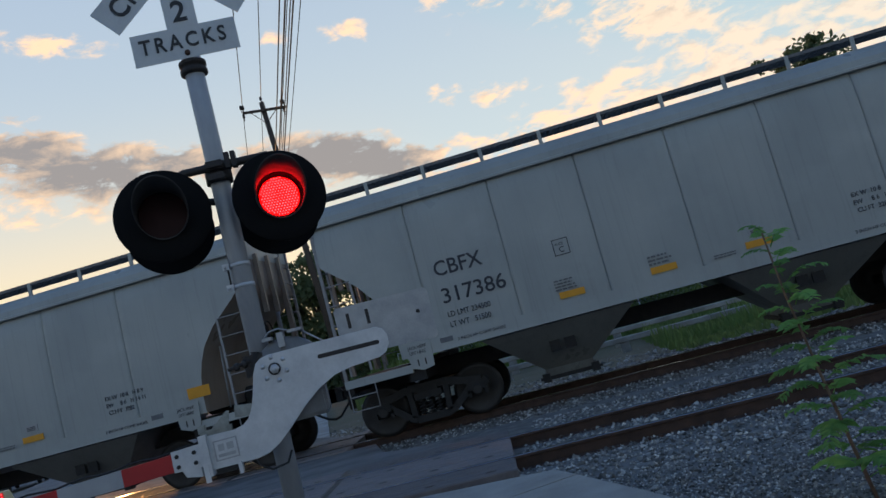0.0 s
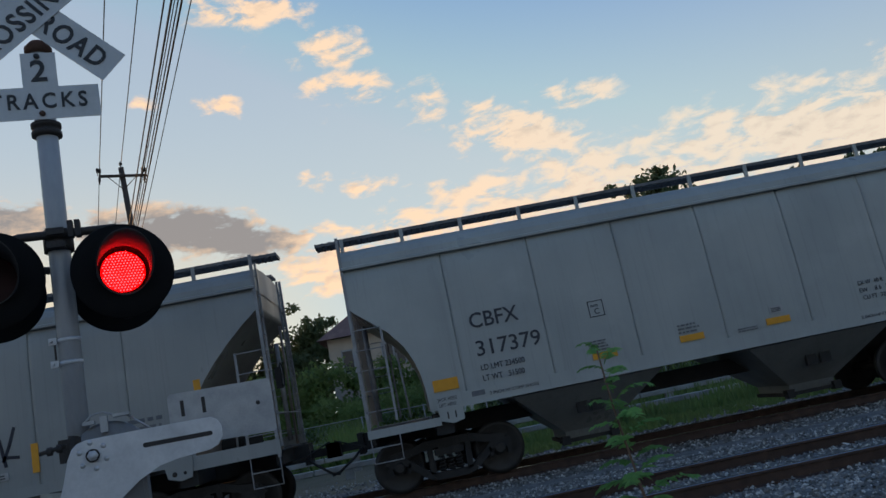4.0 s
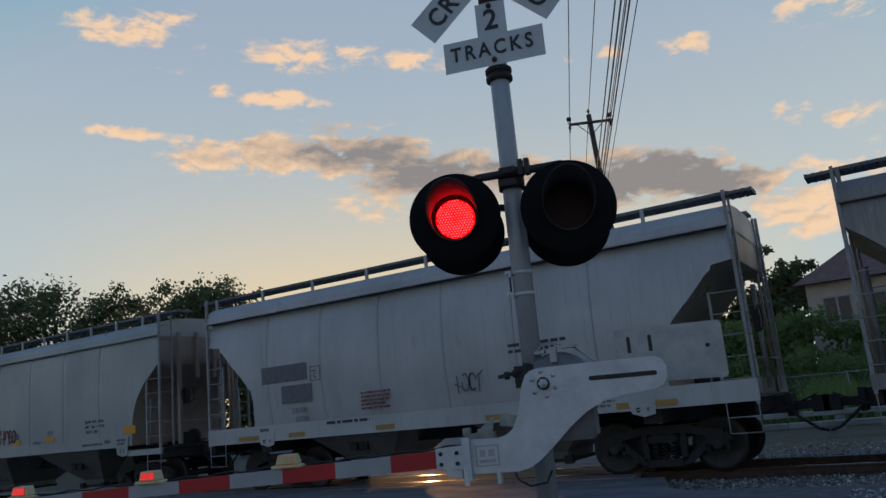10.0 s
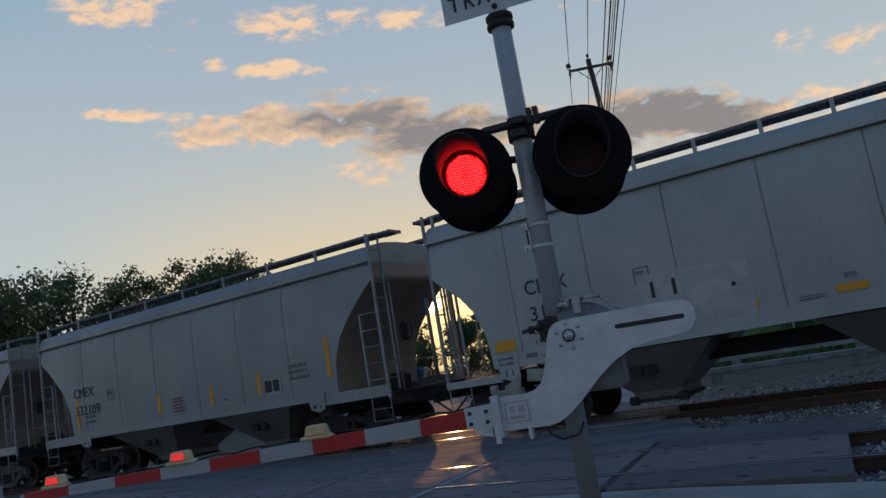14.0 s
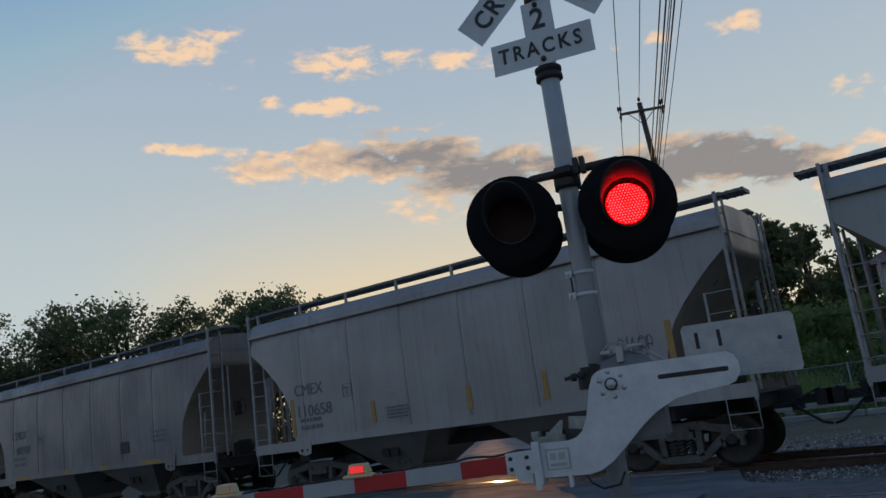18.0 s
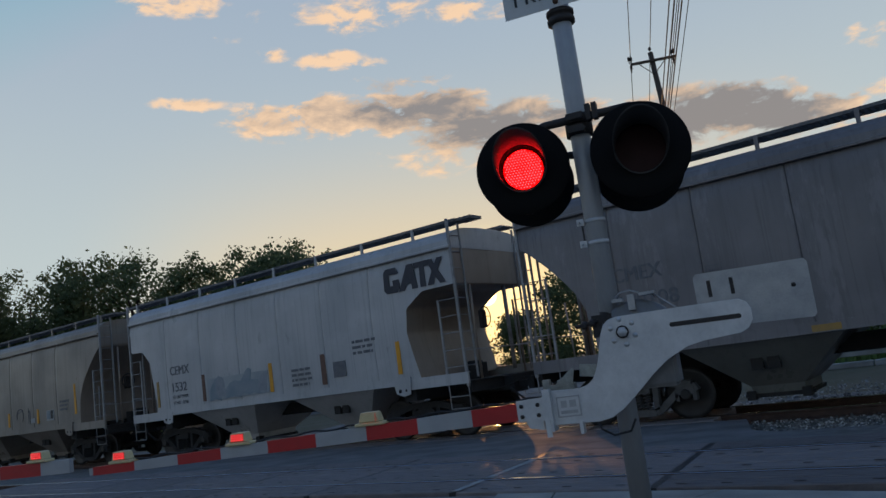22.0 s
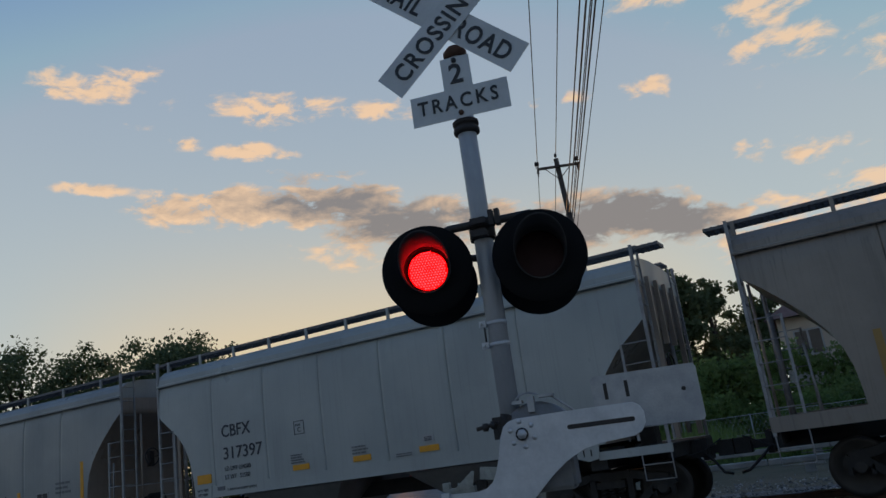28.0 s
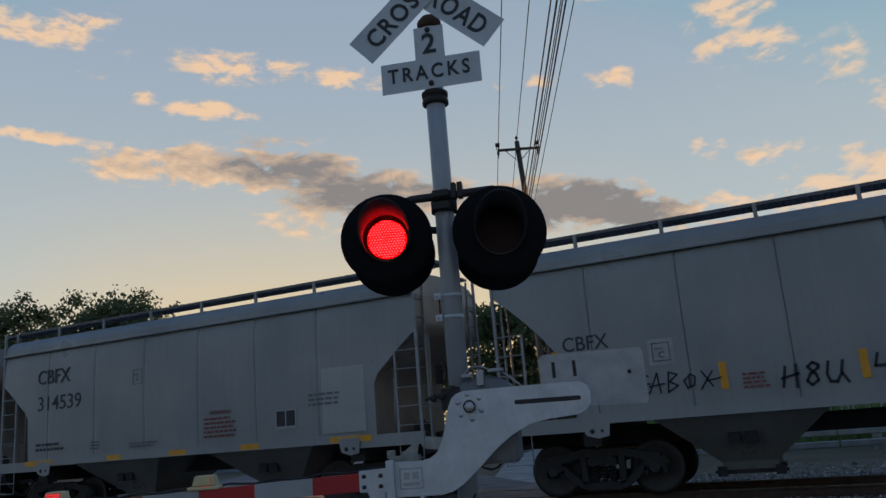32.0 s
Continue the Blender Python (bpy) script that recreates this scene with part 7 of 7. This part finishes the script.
def build_pole():
    x, y, foot = -10.52, 34.4, -0.5
    lean = 0.055  # the pole leans over the road side
    pole = thing("utility_pole", "weathered timber utility pole with one crossarm and insulators", "utility pole", pose(x, y, foot))
    bm = bmesh.new()
    tube(bm, [(lean * 14.3, 0, -0.3), (lean * 7, 0, 7.3), (-lean * 0.7, 0, 15.0)], 0.18, 12, 0.12)
    part("post", bm, M["pole"], pole)
    turn = 26
    side = Vector((math.cos(radians(turn)), math.sin(radians(turn)), 0))
    bm = bmesh.new()
    box(bm, -1.02, 1.02, -0.18, -0.08, 14.50, 14.61, pose(0, 0, 0, 0, 0, turn))
    part("crossarm", bm, M["pole"], pole)
    for u in (-0.96, 0.96):
        for du, base in ((-0.05, 14.60), (0.05, 14.60), (0.0, 14.18)):
            bm = bmesh.new()
            at = side * (u + du)
            lathe(bm, [(0.02, base), (0.02, base + 0.14), (0.07, base + 0.16), (0.05, base + 0.22), (0.07, base + 0.27), (0.03, base + 0.36)], 8, Matrix.Translation((at.x, at.y - 0.1, 0)))
            part("insulator", bm, M["iron"], pole)
    bm = bmesh.new()
    lathe(bm, [(0.02, 14.9), (0.02, 15.1), (0.07, 15.12), (0.07, 15.22), (0.0, 15.3)], 8, Matrix.Translation((-lean * 0.7, 0, 0)))
    part("insulator", bm, M["iron"], pole)
    bm = bmesh.new()
    for u in (-0.6, 0.6):
        tube(bm, [(side.x * u, side.y * u - 0.1, 14.52), (0.02, -0.12, 13.9)], 0.02, 5)
    part("arm_brace", bm, M["iron"], pole)
    d = Vector((0.405, -1, 0)).normalized()

    def wire(off, z, sag, r, length=62, back=70):
        p0 = Vector((x, y, 0)) + side * off
        pts = []
        for k in range(25):
            t = k / 24
            pts.append(p0 + d * (length * t) + Vector((0, 0, z - sag * 4 * t * (1 - t))))
        bm = bmesh.new()
        tube(bm, pts, r, 5)
        pts = [p0 - d * (back * k / 16) + Vector((0, 0, z - sag * 4 * (k / 16) * (1 - k / 16))) for k in range(17)]
        tube(bm, pts, r, 5)
        tagged(finish("overhead_wire", bm, M["wire"]), "thin dark overhead cable strung from the pole", "cable", "overhead cables")

    wire(-0.96, 14.35, 0.25, 0.018)
    wire(0.0, 14.75, 0.2, 0.018)
    wire(0.92, 14.30, 0.25, 0.018)
    for off, z, r in ((0.0, 11.75, 0.022), (0.12, 11.6, 0.028), (0.24, 11.5, 0.018), (0.38, 11.7, 0.026), (0.54, 11.55, 0.014)):
        wire(off, z, 0.15, r)


def build_shed():
    shed = thing("signal_bungalow", "pale grey steel signal bungalow with a closed door", "shed", pose(2.3, 36, -0.5))
    bm = bmesh.new()
    box(bm, -0.95, 0.95, 0, 2.4, 0.15, 3.2)
    part("body", bm, M["shed"], shed)
    for i in range(9):
        bm = bmesh.new()
        box(bm, -0.95 + 0.2 * i + 0.02, -0.95 + 0.2 * i + 0.17, -0.012, -0.002, 0.2, 3.1)
        part("cladding_rib", bm, M["shed"], shed)
    bm = bmesh.new()
    prism(bm, [(-1.08, 3.18), (1.08, 3.18), (1.08, 3.26), (0.0, 3.58), (-1.08, 3.26)], -0.12, 2.5)
    part("roof", bm, M["shed"], shed, "low gabled steel roof")
    bm = bmesh.new()
    box(bm, -0.42, 0.42, -0.05, -0.014, 0.3, 2.65)
    door = part("door", bm, M["white"], shed, "white steel door")
    bm = bmesh.new()
    box(bm, 0.28, 0.36, -0.09, -0.052, 1.4, 1.55)
    part("handle", bm, M["iron"], door)
    bm = bmesh.new()
    box(bm, -1.1, 1.1, -0.15, 2.55, -0.05, 0.15)
    part("footing", bm, M["conc"], shed)


def build_house():
    house = thing("house", "beige two-storey stucco house with a brown hipped roof", "house", pose(0.4, 49, -0.5))
    w, dpt, h = 4.5, 9, 6.9
    bm = bmesh.new()
    box(bm, -w, w, 0, dpt, 0, h)
    part("wall", bm, M["stucco"], house)
    bm = bmesh.new()
    a = [bm.verts.new(p) for p in ((-w - 0.6, -0.6, h), (w + 0.6, -0.6, h), (w + 0.6, dpt + 0.6, h), (-w - 0.6, dpt + 0.6, h))]
    b = [bm.verts.new(p) for p in ((-w + 3.6, dpt / 2, h + 3.2), (w - 3.6, dpt / 2, h + 3.2))]
    bm.faces.new((a[0], a[1], b[1], b[0]))
    bm.faces.new((a[2], a[3], b[0], b[1]))
    bm.faces.new((a[1], a[2], b[1]))
    bm.faces.new((a[3], a[0], b[0]))
    bm.faces.new(a[::-1])
    part("roof", bm, M["shingle"], house)
    for x in (-3.0, -0.5, 2.0):
        for z in (1.2, 4.7):
            bm = bmesh.new()
            box(bm, x - 0.75, x + 0.75, -0.08, 0.0, z - 0.1, z + 1.4)
            win = part("window", bm, M["white"], house, "white framed window")
            for dx in (-0.36, 0.36):
                bm = bmesh.new()
                box(bm, x + dx - 0.30, x + dx + 0.30, -0.10, -0.081, z, z + 1.3)
                part("pane", bm, M["glass"], win)


def build_fence():
    """The low concrete kerb rail that lines the lane beyond, and a wire fence."""
    for yy, z1, nm in ((26.2, 0.02, "barrier"), (29.5, 0.2, "barrier")):
        rail = thing("guard_barrier", "long pale concrete barrier rail beyond the tracks", "barrier", pose(0, yy, -0.55), "barriers")
        for i in range(12):
            bm = bmesh.new()
            bevel_box(bm, -7 + 4 * i + 0.02, -3 + 4 * i - 0.02, -0.12, 0.12, 0.34 + z1, 0.52 + z1, 0.02)
            bevel_box(bm, -6 + 4 * i, -5.7 + 4 * i, -0.1, 0.1, 0, 0.36 + z1, 0.02)
            part("rail_section", bm, M["conc"], rail)
    fence = thing("chain_link_fence", "grey chain-link fence with steel posts", "fence", pose(0, 38, -0.5))
    for i in range(16):
        bm = bmesh.new()
        tube(bm, [(-8 + 3 * i, 0, 0), (-8 + 3 * i, 0, 1.9)], 0.03, 6)
        part("post", bm, M["galv"], fence)
    bm = bmesh.new()
    for z in (0.1, 1.0, 1.85):
        tube(bm, [(-8, 0, z), (37, 0, z)], 0.018, 5)
    for i in range(220):
        x = -8 + i * 0.2
        tube(bm, [(x, 0, 0.1), (x + 1.0, 0, 1.85)], 0.004, 3)
        tube(bm, [(x + 1.0, 0, 0.1), (x, 0, 1.85)], 0.004, 3)
    part("mesh", bm, M["galv"], fence)


def vehicle(x, y, turn, paint, label, kind="car"):
    v = thing("pickup_truck" if kind == "truck" else "parked_car", label, kind if kind == "truck" else "car", pose(x, y, -0.45, 0, 0, turn), "waiting vehicles")
    hgt = 2.3 if kind == "truck" else 1.5
    prof = [(-2.2, 0.45), (-2.25, 0.85), (-1.5, 0.98), (-0.8, hgt - 0.1), (-0.5, hgt), (0.9, hgt), (1.5, 1.02), (2.2, 0.98), (2.25, 0.45)]
    bm = bmesh.new()
    prism(bm, prof, -0.85, 0.85)
    bmesh.ops.bevel(bm, geom=bm.edges[:], offset=0.06, segments=2, affect="EDGES")
    body = part("body", bm, paint, v)
    for s in (-1, 1):
        bm = bmesh.new()
        prism(bm, [(-1.25, 1.05), (-0.75, hgt - 0.18), (0.8, hgt - 0.15), (1.25, 1.08)], s * 0.845, s * 0.86)
        part("side_window", bm, M["glass"], body)
    for e in (-1, 1):
        bm = bmesh.new()
        for y0 in (-0.8, 0.55):
            box(bm, e * 2.2, e * 2.27, y0, y0 + 0.25, 0.65, 0.85)
            part("headlight" if e < 0 else "tail_light", bm, M["headlight"] if e < 0 else M["red"], body)
            bm = bmesh.new()
        xa = -1.15 if e < 0 else 1.2
        q = [Vector((xa + e * 0.30, s, 1.05)) for s in (-0.75, 0.75)] + [Vector((xa - e * 0.15 + 0.05 * e, s, hgt - 0.12)) for s in (0.68, -0.68)]
        bm.faces.new([bm.verts.new(p + Vector((e * 0.16, 0, 0))) for p in q])
        bmesh.ops.solidify(bm, geom=bm.faces[:], thickness=0.02)
        part("windscreen", bm, M["glass"], body)
        for s in (-1, 1):
            bm = bmesh.new()
            lathe(bm, [(0.0, -0.1), (0.2, -0.1), (0.33, -0.09), (0.33, 0.09), (0.2, 0.1), (0.0, 0.1)], 18, pose(e * 1.4, s * 0.78, 0.33, 90))
            part("wheel", bm, M["rubber"], v)


M["headlight"] = glow("headlamp_glow", (1.0, 0.93, 0.8), 2.5)
CARPAINT = [mat(n, c, None, 0.3, 0.2, 4, 60, 0.0) for n, c in (("white_car_paint", (0.6, 0.6, 0.6)), ("silver_car_paint", (0.35, 0.36, 0.37)), ("blue_truck_paint", (0.04, 0.09, 0.2)), ("black_car_paint", (0.02, 0.02, 0.022)), ("red_car_paint", (0.25, 0.02, 0.02)))]


def build_traffic():
    for az, d, turn, i, kind, label in ((-38.2, 52, -60, 0, "car", "white car waiting beyond the train"), (-34.8, 60, -70, 2, "truck", "blue truck waiting with its lamps lit"), (-36.4, 66, -70, 1, "car", "silver car waiting beyond the train"), (-33.3, 74, -70, 3, "car", "black car queued beyond the train"), (-40.5, 60, -60, 3, "car", "black car parked beyond the train"), (-35.6, 84, -70, 0, "car", "white car queued beyond the train"), (-43.0, 64, -60, 1, "car", "silver car parked beyond the train"), (-32.0, 66, -70, 4, "car", "red car queued beyond the train")):
        x, y, _ = place(az, 0, d)
        vehicle(x, y, turn, CARPAINT[i], label, kind)


def build_sapling():
    """A young weed tree with feathered leaves beside the ballast."""
    t = thing("sapling", "young green sapling with long feathered leaves in gravel", "sapling", pose(2.02, 4.75, -0.19))
    rnd = random.Random(8)
    stem = [Vector((0.05, 0, 0)), Vector((0.0, 0, 0.4)), Vector((-0.05, 0, 0.85)), Vector((-0.10, 0, 1.3)), Vector((-0.12, 0, 1.68))]
    bm = bmesh.new()
    tube(bm, stem, 0.013, 8, 0.005)
    part("stem", bm, M["twig"], t, "pinkish brown stem")

    def leaflet(bm, base, along, up, ln):
        d = along.normalized()
        s = d.cross(up).normalized()
        w = ln * 0.19
        mid = [base, base + d * ln * 0.5 - up * ln * 0.05, base + d * ln - up * ln * 0.16]
        left = [base + d * ln * 0.22 + s * w, base + d * ln * 0.62 + s * w * 0.85]
        right = [base + d * ln * 0.22 - s * w, base + d * ln * 0.62 - s * w * 0.85]
        v = [bm.verts.new(p) for p in mid + left + right]
        for q in ((0, 3, 1), (3, 4, 1), (4, 2, 1), (0, 1, 5), (5, 1, 6), (6, 1, 2)):
            bm.faces.new([v[n] for n in q])

    for i in range(34):
        k = i / 33
        z = 0.16 + 1.52 * k
        p = Vector((0.04 - 0.12 * k * 1.2, 0, z))
        a = i * 2.4 + rnd.uniform(-0.4, 0.4)
        ln = (0.36 - 0.17 * k) * rnd.uniform(0.75, 1.15)
        rise, fall = 0.55 + 0.5 * k, rnd.uniform(0.5, 0.85)
        way = Vector((math.cos(a), math.sin(a), 0))

        def along(u):
            return p + way * ln * u + Vector((0, 0, ln * (rise * u - fall * u * u)))

        bm = bmesh.new()
        tube(bm, [along(u) for u in (0, 0.25, 0.5, 0.75, 1.0)], 0.0035, 5, 0.0015)
        for j in range(2, 15):
            u = j / 14
            q = along(u)
            out = Vector((math.cos(a), math.sin(a), rise - 2 * fall * u))
            for s in (-1, 1):
                sd = Vector((-math.sin(a), math.cos(a), 0)) * s
                leaflet(bm, q, sd + out * 0.45 + Vector((0, 0, rnd.uniform(-0.45, 0.1))), Vector((rnd.uniform(-0.4, 0.4), rnd.uniform(-0.7, -0.1), 0.8)).normalized(), ln * 0.33 * (1.05 - 0.5 * u) * rnd.uniform(0.8, 1.15))
        part("leaf", bm, M["leaf"], t)


M["twig"] = mat("pinkish_twig", (0.20, 0.11, 0.08), (0.13, 0.09, 0.05), 0.7, 0, 8, 60, 0.2)
build_trees()
build_weeds()
build_pole()
build_shed()
build_house()
build_fence()
build_traffic()
build_sapling()


# ---------------------------------------------------------------- what moves
def run(t):
    """How far the train has come at a time, in metres."""
    return 4.24934 * t + 0.0452701 * t * t - 0.000298715 * t ** 3


def motions():
    ts = [i * 1.0 for i in range(33)]
    for car, xc in TRAIN:
        walk(car, [(t, pose(xc + run(t), FAR_Y, 0)) for t in ts])
    # the wheels roll: one turn for each circumference
    wheel_rows = []
    s = 0.0
    while s <= run(32.0) + 0.5:
        wheel_rows.append(s)
        s += 0.62
    times = []
    t = 0.0
    for s in wheel_rows:
        while run(t) < s:
            t += 0.004
        times.append(min(t, 32.0))
    times[-1] = 32.0
    for w, x in AXLES:
        phase = (x * 37) % 360
        rows, last = [], -1
        for t in times:
            f = frame(t)
            if f > last:
                rows.append((t, pose(x, 0, 0.457 + RAIL_Z) @ Matrix.Rotation(run(t) / 0.455 + radians(phase), 4, "Y")))
                last = f
        walk(w, rows)
    # the lamps wink in turn as added shutters hide them; two of the arm lamps keep time through added covers
    half, start = 0.5955, 0.46
    covers = [(flap, left, pose(0, 0, up * 0.1465)) for flap, left, up in SHUTTERS]
    covers += [(cover, left, pose(0, 0.016, 0)) for cover, left in BLINK_COVERS]
    for flap, left, away in covers:
        rows = []
        n = -2
        while True:
            t = start + half * n
            lit = (n % 2 == 0) == left
            a, b = max(0.0, math.ceil(t * FPS) / FPS), min(32.0, (math.ceil((t + half) * FPS) - 1) / FPS)
            if a >= 32.0:
                break
            if b > a:
                m = away if lit else Matrix()
                rows.append((a, m))
                rows.append((b, m))
            n += 1
        rows[0] = (0.0, rows[0][1])
        rows[-1] = (32.0, rows[-1][1])
        walk(flap, rows)


motions()
